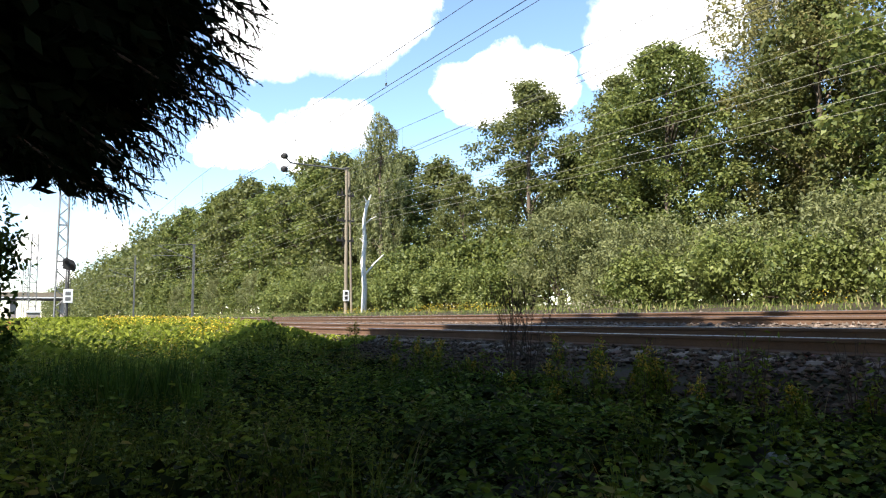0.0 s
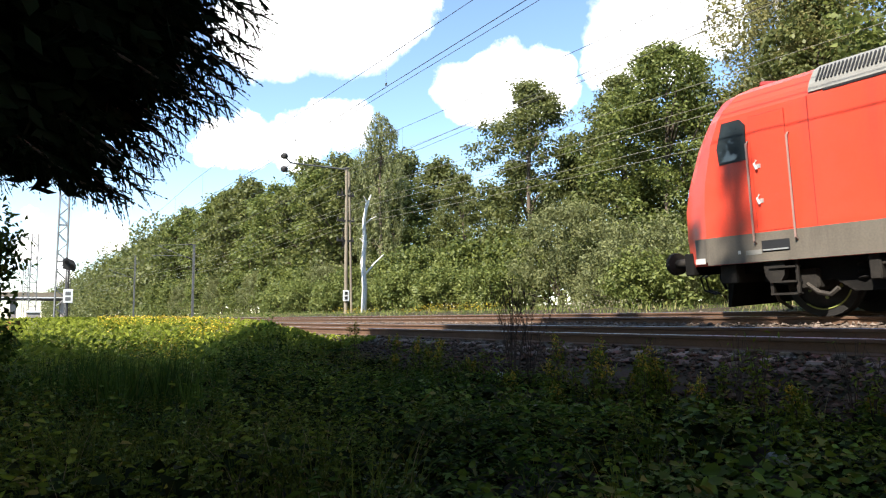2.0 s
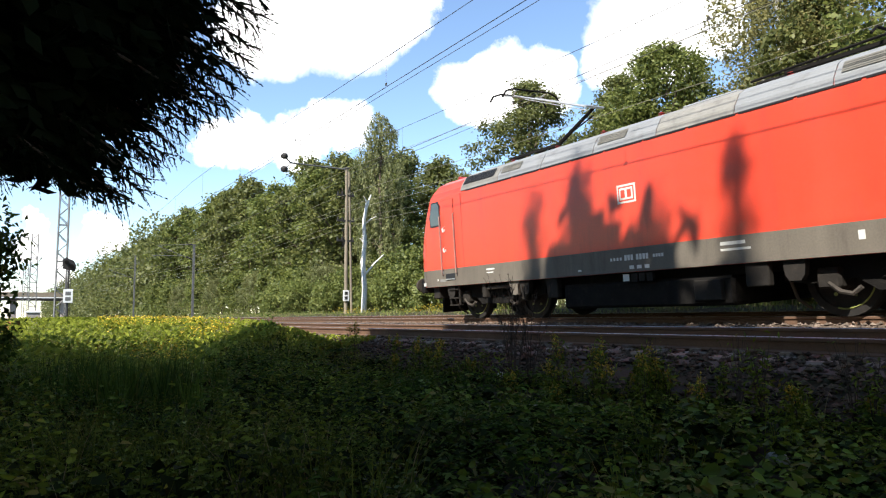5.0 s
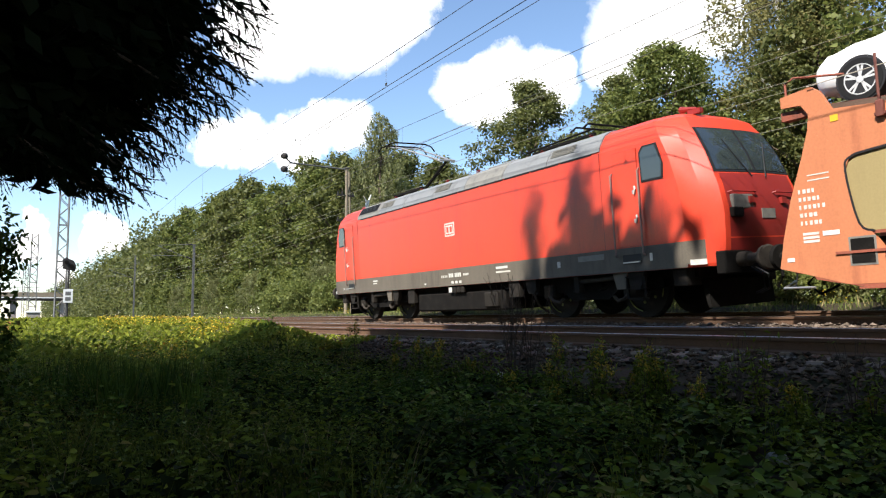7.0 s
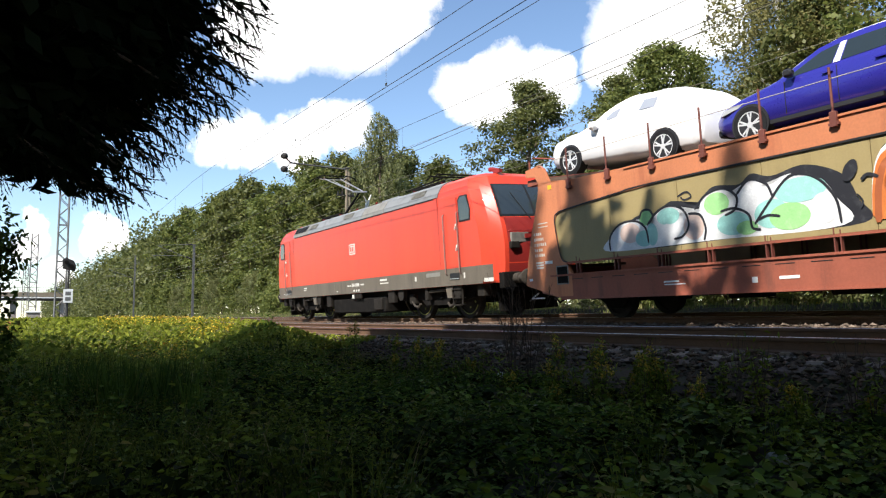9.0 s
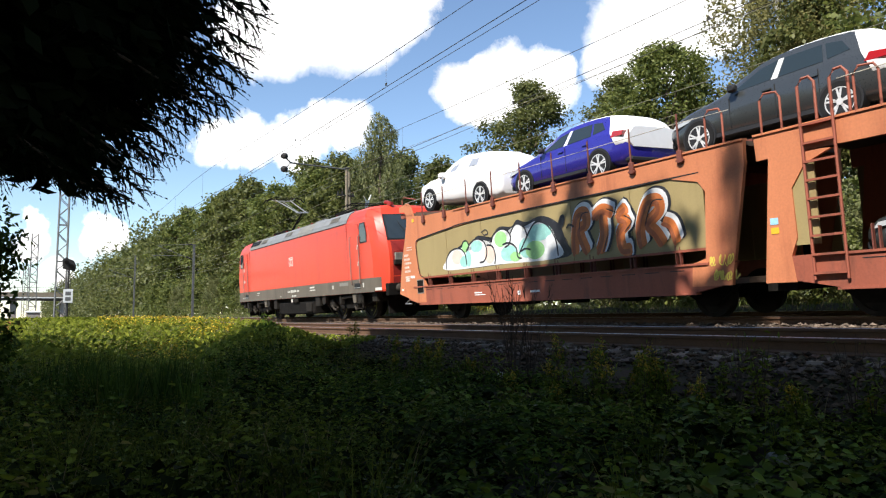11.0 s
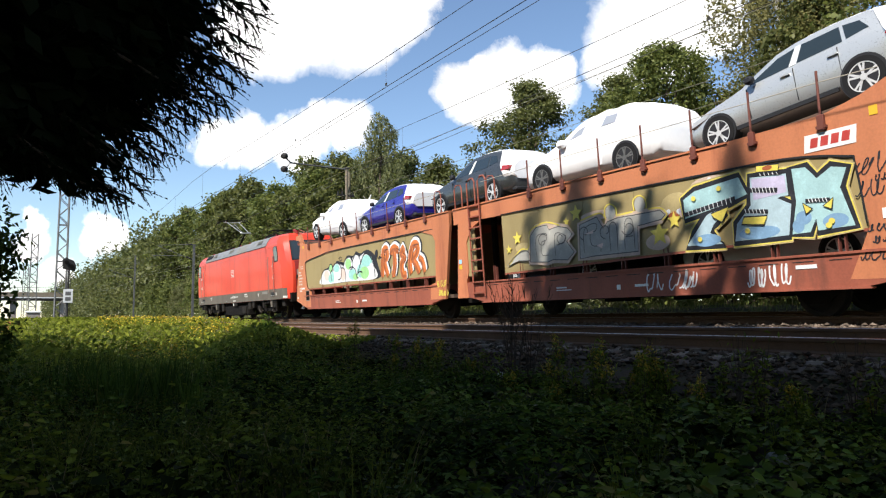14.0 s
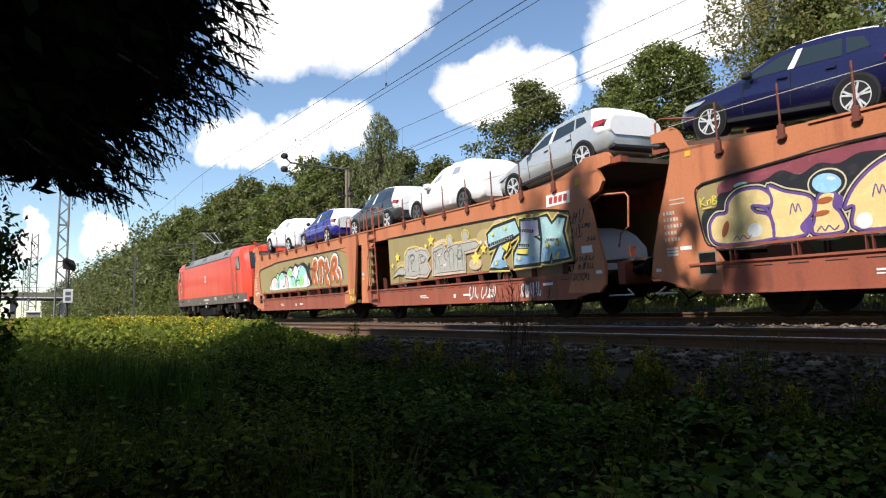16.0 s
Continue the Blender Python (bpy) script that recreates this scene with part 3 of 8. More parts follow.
    wil2 = bush_thing("sallow_shrub", "spreading pale green sallow shrub", 32, 2.6, 2.0, 140, 105, 0.11, M["willow"], g2, aspect=0.4, clump_r=0.36)
    brm = bush_thing("bramble_shrub", "low bright green bramble and hazel shrub", 33, 1.9, 1.7, 100, 68, 0.14, M["bramble"], g2, aspect=0.5, clump_r=0.36)
    brm2 = bush_thing("hazel_shrub", "mid-green hazel shrub in full leaf", 34, 3.2, 1.9, 100, 66, 0.18, M["oak"], g2, aspect=0.62, clump_r=0.42)
    used = set()
    for src, x, y, turn, s in ((wil, -21.8, 19.2, 0, 1.08), (wil2, -17.2, 18.4, 0, 1.15), (wil2, -14.4, 19.4, 70, 1.05), (brm, -13.0, 17.3, 0, 1.0), (brm, -16.0, 17.0, 100, 0.85),
                               (wil2, -10.2, 18.6, 150, 1.1), (brm, -10.3, 17.0, 220, 0.9), (wil2, -7.2, 18.2, 220, 1.12), (brm, -7.4, 16.9, 40, 0.95), (wil2, -4.2, 18.4, 10, 1.2),
                               (brm2, -26.0, 19.6, 0, 1.0), (brm2, -30.2, 20.0, 90, 1.1), (brm, -24.6, 17.4, 300, 0.95), (brm, -28.4, 17.5, 10, 1.05), (brm2, -34.2, 19.3, 200, 1.05),
                               (brm, -33.0, 17.6, 140, 1.15), (brm2, -38.6, 20.6, 40, 1.1), (brm, -39.4, 19.2, 70, 0.9), (brm2, -44.0, 19.5, 120, 0.9), (brm, -43.2, 18.0, 200, 1.1),
                               (wil, -49.5, 20.0, 160, 0.9), (brm, -48.5, 18.2, 0, 1.2), (brm2, -54.5, 20.0, 260, 1.1), (brm, -54, 18.4, 90, 1.2), (brm2, -61, 20.2, 20, 1.25), (wil, -67, 20.4, 90, 1.0),
                               (brm2, -73.5, 20.4, 190, 1.3), (wil, -81, 20.5, 270, 1.05), (brm2, -89, 20.4, 50, 1.35), (wil, -98, 20.6, 30, 1.15), (brm2, -108, 20.6, 100, 1.4), (brm2, -120, 20.6, 10, 1.5),
                               (brm2, -19.5, 22.3, 10, 1.0), (brm2, -23.5, 22.5, 300, 1.1)):
        place(src, x, y, turn, s, src.name in used)
        used.add(src.name)


def birch_snag():
    t = thing("birch_snag", "bare white dead birch trunk with broken forked top", "tree", pose(-36.7, 17.12, ground_z(17.12)))
    s = Shape().tube([(0, 0, -0.3), (0.04, 0.06, 1.4), (-0.02, -0.03, 2.8), (0.05, 0.05, 4.0), (-0.02, 0.02, 5.2), (0.02, 0.2, 6.3)], 0.165, 10, 0.085)
    part("trunk", s, M["birch"], t)
    for a, b, r in (((0.02, 0.2, 6.0), (0.1, 0.40, 6.7), 0.07), ((0.02, 0.2, 6.1), (0.0, 0.0, 6.6), 0.06), ((0, 0.05, 2.1), (0.3, 1.1, 3.3), 0.06), ((0.0, 0.05, 5.0), (0.1, 0.75, 5.5), 0.045), ((0, 0, 3.9), (0, -0.25, 4.2), 0.05), ((0, 0, 2.8), (0, -0.2, 2.9), 0.06)):
        part("branch", Shape().tube([a, tuple((p + q) / 2 + (0.07 if i == 2 else 0) for i, (p, q) in enumerate(zip(a, b))), b], r, 7, r * 0.5), M["birch"], t)


POPLARS = ((-5.85, 23.6, 0.34, 90, 0.17), (-4.2, 24.35, 0.62, 230, 0.22), (-2.05, 23.3, 0.42, 100, 0.17), (-0.28, 24.0, 0.40, 90, 0.14))


def shade_trees():
    """Tall trees out of view on the camera's side, behind and over it, that keep the bank in shade."""
    g = "trees behind the near bank"
    t = tree_thing("lime_tree", "tall dense lime tree shading the near bank", 41, 19.0, 4.6, 3.0, 150, 26, 0.98, M["oak"], g, clump_r=1.3)
    place(t, 0.8, -7.0, 0, 0.95, False)
    for x, y, a, s in ((-5.5, -5.5, 60, 0.98), (-8.3, -7.5, 200, 0.85), (-6.8, -10.5, 20, 0.95), (6.8, -7.0, 120, 0.95), (13.0, -6, 10, 1.0), (19.5, -6.5, 80, 1.0), (26, -7, 190, 1.0), (3.9, -7.2, 40, 0.96), (-11.8, -9.0, 300, 0.76), (-20, -24, 50, 0.9), (-34, -28, 150, 0.9), (-1.0, -11, 40, 0.98), (5, -11.5, 80, 1.02), (11, -12, 210, 1.0)):
        place(t, x, y, a, s)
    # low canopy added out of view to cut the skylight on the bank
    w = tree_thing("chestnut_tree", "unseen wide tree canopy added over the bank to block skylight", 43, 8.5, 5.6, 6.3, 190, 44, 0.36, M["oak2"], g, clump_r=0.75, squash=0.6)
    place(w, 1.2, -2.4, 0, 1.0, False)
    place(w, -3.6, -4.6, 200, 0.82, z=-0.3)
    place(w, -9.6, -5.2, 310, 0.86, z=-0.6)
    place(w, 8.5, -2.6, 130, 1.0)
    for i, (x, h, r, clumps, puff) in enumerate(POPLARS):
        p = tree_thing("poplar_tree", "tall slender poplar with upright narrow crown", 70 + i, h, r, 6.0, clumps, 26, 0.17, M["oak2"], g, clump_r=puff, top=0.3 if i == 1 else 0.9, squash=2.8, trunk_r=0.12)
        place(p, x, -8.0, 0, 1.0, False)

# ---------- train materials ----------
M.update({
    "red": surface("traffic_red_paint", (0.67, 0.058, 0.026), 0.38, vary=0.09, scale=0.9, fine=25, bump=0.03, second=(0.36, 0.040, 0.028), amount=0.45, coat=0.15, streak=True),
    "skirt": surface("sooty_grey_skirt", (0.125, 0.105, 0.08), 0.7, vary=0.25, scale=1.6, fine=30, bump=0.1, second=(0.085, 0.07, 0.055), amount=0.7, streak=True),
    "roof": surface("grey_roof_paint", (0.20, 0.205, 0.205), 0.6, vary=0.15, scale=1.2, fine=30, bump=0.08, second=(0.12, 0.115, 0.11), amount=0.6),
    "grille": surface("louvre_grey", (0.21, 0.20, 0.175), 0.6, vary=0.2, scale=3, bump=0.1, second=(0.12, 0.11, 0.1), amount=0.6),
    "under": surface("grimy_underframe", (0.011, 0.010, 0.009), 0.9, vary=0.35, scale=3, fine=40, bump=0.35, second=(0.026, 0.021, 0.018), amount=0.5),
    "bogie": surface("dusty_bogie_grey", (0.024, 0.021, 0.018), 0.8, vary=0.3, scale=3, fine=40, bump=0.3, second=(0.045, 0.038, 0.031), amount=0.5),
    "dust": surface("brake_dust_grey", (0.055, 0.047, 0.039), 0.85, vary=0.3, scale=3, fine=40, bump=0.3, second=(0.03, 0.026, 0.022), amount=0.6),
    "tyre": surface("wheel_steel", (0.026, 0.024, 0.022), 0.8, metal=0.1, vary=0.3, scale=4, bump=0.2, second=(0.05, 0.04, 0.035), amount=0.6),
    "rim": surface("wheel_rim", (0.22, 0.24, 0.06), 0.6, vary=0.3, scale=6, bump=0.1, second=(0.09, 0.085, 0.06), amount=0.8),
    "glass": glass_mat("cab_glass", (0.03, 0.04, 0.045)),
    "rubber": surface("black_rubber", (0.015, 0.015, 0.016), 0.6, vary=0.1, bump=0.05),
    "steel": surface("bright_steel", (0.55, 0.54, 0.52), 0.4, metal=0.7, vary=0.12, bump=0.05, second=(0.35, 0.3, 0.26), amount=0.4),
    "railsteel": surface("worn_rail_paint", (0.30, 0.19, 0.155), 0.5, metal=0.2, vary=0.15, bump=0.05),
    "maroon": surface("dull_red_hardware", (0.26, 0.022, 0.018), 0.5, vary=0.15, bump=0.05),
    "cream": surface("cream_marking", (0.62, 0.60, 0.54), 0.6, vary=0.12, bump=0.02, second=(0.4, 0.36, 0.3), amount=0.4),
})


def bars(parent, name, items, material, y, label=""):
    """Plain bars in place of small markings on a side: x0, x1, z0, z1."""
    s = Shape()
    for a, b, c, d in items:
        s.box(a, b, y - 0.003, y + 0.004, c, d)
    return part(name, s, material, parent, label, smooth=0)


def outline(poly, grow):
    cx, cz = sum(p[0] for p in poly) / len(poly), sum(p[1] for p in poly) / len(poly)
    return [(x + grow * (1 if x > cx else -1), z + grow * (1 if z > cz else -1)) for x, z in poly]


LOCO_L = 18.9
#        z     side w  flank start  nose x  nose half width
LEVELS = [(0.96, 1.44, 1.24, 0.70, 1.20), (1.02, 1.49, 1.26, 0.67, 1.20), (1.45, 1.49, 1.27, 0.62, 1.19), (2.0, 1.49, 1.28, 0.62, 1.17), (2.45, 1.49, 1.34, 0.72, 1.15), (3.10, 1.485, 1.52, 0.97, 1.12),
          (3.50, 1.47, 1.70, 1.19, 1.08), (3.66, 1.42, 1.80, 1.30, 1.05), (3.88, 1.26, 1.98, 1.46, 0.98), (3.98, 1.08, 2.15, 1.62, 0.88), (4.02, 0.8, 2.4, 1.85, 0.65)]


def loco_ring(z, w, uf, un, wn):
    h = [(uf, -w), ((uf + un) / 2 - 0.05, -(w + wn) / 2 - 0.02), (un, -wn), (un - 0.07, -wn * 0.45), (un - 0.07, wn * 0.45), (un, wn), ((uf + un) / 2 - 0.05, (w + wn) / 2 + 0.02), (uf, w)]
    return [(x, y, z) for x, y in h] + [(LOCO_L - x, y, z) for x, y in reversed(h)]


def nose_x(z):
    zs = [q[0] for q in LEVELS]
    return float(np.interp(z, zs, [q[3] for q in LEVELS])) - 0.07


def build_wheelset(parent, x, r, gauge_y=0.75, with_rim=True, mat_tyre="tyre"):
    w = part("wheelset", Shape().tube([(0, -0.98, 0), (0, 0.98, 0)], 0.09, 10), M["under"], parent)
    w.location = (x, 0, r)
    for s in (-1, 1):
        ty = part("wheel", Shape().disc((0, 0), r, s * (gauge_y - 0.035), s * (gauge_y + 0.10), 36, hole=r * 0.80)
                  .disc((0, 0), r * 0.82, s * (gauge_y + 0.0), s * (gauge_y + 0.055), 28)
                  .disc((0, 0), r + 0.03, s * (gauge_y - 0.06), s * (gauge_y - 0.033), 36, hole=r * 0.8)
                  .disc((0, 0), r * 0.30, s * (gauge_y + 0.05), s * (gauge_y + 0.15), 16), M[mat_tyre], w)
        if with_rim:
            rim = Shape()
            for k in range(2):
                a0 = math.tau * k / 2 + 0.3
                pts = [(math.cos(a0 + q * 0.2) * r * 0.80, s * (gauge_y + 0.103), math.sin(a0 + q * 0.2) * r * 0.80) for q in range(10)]
                rim.tube(pts, 0.014, 4)
            for k in range(6):
                q = math.tau * k / 6
                rim.disc((math.cos(q) * r * 0.5, math.sin(q) * r * 0.5), 0.03, s * (gauge_y + 0.05), s * (gauge_y + 0.075), 8)
            part("rim_mark", rim, M["rim"], w, "worn yellow-green wheel marks")
    return w


def build_buffers(parent, x, s, z=1.05, mat="under"):
    """A pair of buffers whose heads look along s."""
    for y in (-0.875, 0.875):
        b = Shape()
        prof = [(0.62, 0.15), (0.40, 0.15), (0.38, 0.11), (0.09, 0.10), (0.08, 0.24), (0.02, 0.25), (0.0, 0.22)]
        n = 16
        b.loft([[(x + s * d, y + r * math.cos(q) * (1.2 if d < 0.1 else 1), z + r * math.sin(q) * 0.9) for q in (math.tau * k / n for k in range(n))] for d, r in prof])
        part("buffer", b, M[mat], parent)


def build_locomotive():
    t = thing("locomotive", "traffic-red electric freight locomotive with grey roof and sooty skirt", "locomotive", FAR)
    hull = Shape().loft([loco_ring(*q) for q in LEVELS])
    body = part("body", hull, M["red"], t, "smooth red painted body shell", smooth=14)
    # the sooty lower band of both sides
    for s in (-1, 1):
        y0, y1 = sorted((s * 1.488, s * 1.497))
        part("skirt", Shape().box(1.26, 17.64, y0, y1, 0.965, 1.45), M["skirt"], t, "soot-stained grey lower band", smooth=0)
        for end in (0, 1):
            fx = (lambda v: v) if end == 0 else (lambda v: LOCO_L - v)
            part("skirt_end", Shape().prism([(fx(1.258), s * 1.47), (fx(1.258), s * 1.498), (fx(0.925), s * 1.377), (fx(0.925), s * 1.35)], 1.02, 1.45, "z"), M["skirt"], t, "soot-stained grey lower corner", smooth=0)
        # roof fairing panels
        for k in range(7):
            a, b = 3.38 + k * 1.745, 3.38 + (k + 1) * 1.745 - 0.02
            prof = [(s * 1.485, 3.545), (s * 1.447, 3.67), (s * 1.285, 3.905), (s * 1.09, 4.01), (s * 0.98, 4.03), (s * 0.98, 3.96), (s * 1.24, 3.86), (s * 1.42, 3.545)]
            pn = part("roof_panel", Shape().prism(prof, a, b, "x"), M["roof"] if k not in (0, 4) else M["grille"], t, "weathered grey slanted roof panel", smooth=0)
            if k == 0:
                for j in range(24):
                    part("louvre", Shape().prism([(s * 1.449, 3.69), (s * 1.295, 3.91), (s * 1.30, 3.925), (s * 1.462, 3.70)], a + 0.12 + j * 0.06, a + 0.145 + j * 0.06, "x"), M["rubber"], pn, smooth=0)
            if k in (1, 3, 6):
                lv = Shape()
                for j in range(5):
                    q = 0.15 + j * 0.16
                    y, z = s * (1.447 - 0.162 * q), 3.67 + 0.235 * q
                    lv.box(a + 0.1, a + 0.9, *sorted((y, y + s * 0.018)), z + 0.008, z + 0.03)
                part("louvre", lv, M["grille"], pn, "dull beige louvres")
        for k in range(11):
            part("gutter", Shape().box(3.62 + k * 1.07, 4.62 + k * 1.07, *sorted((s * 1.45, s * 1.482)), 3.512, 3.538), M["rubber"], t, smooth=0)
        for end in (0, 1):
            fx = (lambda v: v - 0.16) if end == 0 else (lambda v: LOCO_L - v + 0.16)
            win = [(1.87, 2.74), (2.34, 2.74), (2.36, 3.26), (2.26, 3.38), (1.98, 3.38), (1.84, 3.02)]
            wo = part("cab_window", Shape().prism([(fx(x), z) for x, z in outline(win, 0.035)], *sorted((s * 1.47, s * 1.503))), M["rubber"], t, "cab side window in black rubber")
            part("pane", Shape().prism([(fx(x), z) for x, z in win], *sorted((s * 1.48, s * 1.507))), M["glass"], wo, smooth=0)
            part("module_joint", Shape().box(*sorted((fx(3.50), fx(3.512))), *sorted((s * 1.48, s * 1.4915)), 1.46, 3.5), M["maroon"], t, smooth=0)
            # door: thin raised leaf, with joint
            part("door_joint", Shape().box(*sorted((fx(2.468), fx(3.112))), *sorted((s * 1.48, s * 1.4925)), 1.468, 3.412), M["maroon"], t, smooth=0)
            dr = part("cab_door", Shape().box(*sorted((fx(2.475), fx(3.105))), *sorted((s * 1.48, s * 1.4965)), 1.475, 3.405), M["red"], t, "red cab door")
            for z in (2.50, 1.92):
                hn = part("door_handle", Shape().tube([(fx(2.56), s * 1.50, z + 0.16), (fx(2.53), s * 1.53, z + 0.10), (fx(2.57), s * 1.53, z)], 0.02, 6), M["cream"], dr)
                part("handle_plate", Shape().box(*sorted((fx(2.54), fx(2.63))), *sorted((s * 1.49, s * 1.508)), z + 0.02, z + 0.09), M["steel"], hn, smooth=0)
            for hx in (2.42, 3.16):
                part("handrail", Shape().tube([(fx(hx), s * 1.49, 1.27), (fx(hx), s * 1.55, 1.31), (fx(hx), s * 1.55, 2.96), (fx(hx), s * 1.49, 3.0)], 0.018, 8), M["railsteel"], t, "worn steel grab rail")
            part("step_recess", Shape().box(*sorted((fx(2.52), fx(3.02))), *sorted((s * 1.46, s * 1.501)), 1.12, 1.31), M["rubber"], t, smooth=0)
            part("step_lip", Shape().box(*sorted((fx(2.54), fx(3.0))), *sorted((s * 1.48, s * 1.52)), 1.14, 1.165), M["steel"], t, smooth=0)
            lad = Shape()
            for lx in (2.56, 3.02):
                lad.box(*sorted((fx(lx), fx(lx + 0.05))), *sorted((s * 1.38, s * 1.42)), 0.42, 0.98)
            for z in (0.86, 0.62, 0.42):
                lad.box(*sorted((fx(2.58), fx(3.05))), *sorted((s * 1.30, s * 1.46)), z - 0.02, z + 0.01)
            part("steps", lad, M["bogie"], t, "grey hanging footsteps")
            # corner tag at the foot of the nose
            part("corner_tag", Shape().prism([(fx(1.08), s * 1.37), (fx(1.36), s * 1.47), (fx(1.36), s * 1.49), (fx(1.07), s * 1.388)], 1.0, 1.10, "z"), M["cream"], t)
        bars(t, "side_marks", [(9.30 + k * 0.085 + (0.06 if k > 2 else 0), 9.36 + k * 0.085 + (0.06 if k > 2 else 0), 1.20, 1.31) for k in range(7)]
             + [(8.9 + k * 0.09, 8.95 + k * 0.09, 1.21, 1.27) for k in range(4)] + [(10.05 + k * 0.07, 10.10 + k * 0.07, 1.22, 1.28) for k in range(4)]
             + [(11.6, 12.1, 1.30, 1.36), (11.6, 12.2, 1.20, 1.24), (16.75, 16.82, 1.15, 1.30), (2.22, 2.25, 1.28, 1.40), (4.4, 4.75, 1.30, 1.34), (4.4, 4.7, 1.22, 1.25), (1.9, 1.95, 1.12, 1.18), (7.9, 8.0, 1.05, 1.09),
                (14.0, 14.1, 1.18, 1.32)],
             M["cream"], s * 1.498)["kind"] = "stuff"
        part("data_plate", Shape().box(2.05, 2.35, *sorted((s * 1.49, s * 1.501)), 1.09, 1.17), M["grille"], t, smooth=0)
        part("data_plate", Shape().box(14.7, 15.5, *sorted((s * 1.49, s * 1.501)), 1.26, 1.38), M["grille"], t, smooth=0)
        # emblem: plain shapes, a light frame round two blocks
        em = part("emblem", Shape().box(9.23, 9.73, *sorted((s * 1.488, s * 1.496)), 2.36, 2.74), M["cream"], t, "pale framed emblem of plain shapes")
        part("emblem_field", Shape().box(9.27, 9.69, *sorted((s * 1.49, s * 1.499)), 2.40, 2.70), M["red"], em, smooth=0)
        part("emblem_mark", Shape().box(9.30, 9.66, *sorted((s * 1.495, s * 1.502)), 2.43, 2.67), M["cream"], em, smooth=0)
        for a in (9.34, 9.51):
            part("emblem_block", Shape().box(a, a + 0.11, *sorted((s * 1.50, s * 1.506)), 2.47, 2.63), M["red"], em, smooth=0)
        for a in (9.42, 9.62, 9.82):
            part("small_plate", Shape().box(a, a + 0.12, *sorted((s * 1.49, s * 1.501)), 1.02, 1.09), M["cream"], t, smooth=0)
            part("socket_box", Shape().box(a - 0.02, a + 0.15, *sorted((s * 1.40, s * 1.46)), 0.76, 0.93, 0.01), M["bogie"], t)
    # the two fronts
    for end in (0, 1):
        fx = (lambda v: v) if end == 0 else (lambda v: LOCO_L - v)
        sgn = -1 if end == 0 else 1
        for s in (-1, 1):
            rows = []
            for z in (2.74, 2.92, 3.10, 3.30, 3.50, 3.60):
                wn = float(np.interp(z, [q[0] for q in LEVELS], [q[4] for q in LEVELS]))
                rows.append([(fx(nose_x(z) - 0.016), s * 0.035, z), (fx(nose_x(z) - 0.016), s * wn * 0.45, z), (fx(nose_x(z) + 0.07 * (0.93 - 0.45) / 0.55 - 0.016), s * wn * 0.93, z)])
            part("windscreen", Shape().loft(rows, closed=False, caps=False), M["glass"], t, "dark windscreen half", smooth=60)
            fr = []
            for z in (2.69, 2.78, 3.10, 3.50, 3.63):
                wn = float(np.interp(z, [q[0] for q in LEVELS], [q[4] for q in LEVELS]))
                fr.append([(fx(nose_x(z) - 0.008), 0.0, z), (fx(nose_x(z) - 0.008), s * wn * 0.45, z), (fx(nose_x(z) + 0.07 * (0.99 - 0.45) / 0.55 - 0.008), s * wn * 0.99, z)])
            part("screen_surround", Shape().loft(fr, closed=False, caps=False), M["rubber"], t, "black windscreen surround", smooth=60)
            # duller red sheet over the lower nose, darkening it as shade would
            lo = []
            for z in (1.04, 1.3, 1.6, 2.0, 2.45, 2.66):
                wn = float(np.interp(z, [q[0] for q in LEVELS], [q[4] for q in LEVELS]))
                lo.append([(fx(nose_x(z) - 0.008), 0.0, z), (fx(nose_x(z) - 0.008), s * wn * 0.45, z), (fx(nose_x(z) + 0.07 * (0.9 - 0.45) / 0.55 - 0.008), s * wn * 0.9, z)])
            part("nose_panel", Shape().loft(lo, closed=False, caps=False), M["maroon"], t, "dark red lower nose, its shade put into the colour", smooth=60)
            wp = part("wiper", Shape().tube([(fx(nose_x(2.6) - 0.04), s * 0.2, 2.6), (fx(nose_x(3.3) - 0.05), s * 0.62, 3.35)], 0.012, 5), M["rubber"], t)
            lamp = part("headlight", Shape().box(*sorted((fx(nose_x(1.9) - 0.05), fx(nose_x(1.9) + 0.1))), *sorted((s * 0.76, s * 1.04)), 1.82, 2.0, 0.02), M["bogie"], t, "dark square headlight cluster")
            part("front_rail", Shape().tube([(fx(nose_x(2.3) + 0.05), s * 0.25, 2.28), (fx(nose_x(2.3) - 0.06), s * 0.3, 2.3), (fx(nose_x(2.3) - 0.03), s * 0.95, 2.3), (fx(nose_x(2.3) + 0.08), s * 1.0, 2.28)], 0.016, 6), M["maroon"], t)
            part("lamp_bracket", Shape().box(*sorted((fx(nose_x(2.1) - 0.06), fx(nose_x(2.1) + 0.05))), *sorted((s * 0.42, s * 0.56)), 2.08, 2.2), M["maroon"], t)
        part("nose_plate", Shape().box(*sorted((fx(nose_x(2.1) - 0.03), fx(nose_x(2.1) + 0.06))), -0.98, -0.42, 1.98, 2.24, 0.01), M["grille"], t, "pale grey plate under the windscreen")
        part("front_emblem", Shape().box(*sorted((fx(nose_x(1.9) - 0.02), fx(nose_x(1.9) + 0.1))), -0.2, 0.2, 1.80, 1.98), M["grille"], t, smooth=0)
        build_buffers(t, fx(0.0), -sgn, 1.05, "dust")
        part("buffer_beam", Shape().box(*sorted((fx(0.58), fx(0.80))), -1.30, 1.30, 0.80, 1.22, 0.02), M["under"], t)
        plough = [(fx(1.22), 0.19), (fx(1.28), 0.19), (fx(1.40), 0.70), (fx(1.26), 0.70)]
        part("rail_guard", Shape().prism(plough, -0.98, 0.98), M["under"], t, "sooty black rail guard")
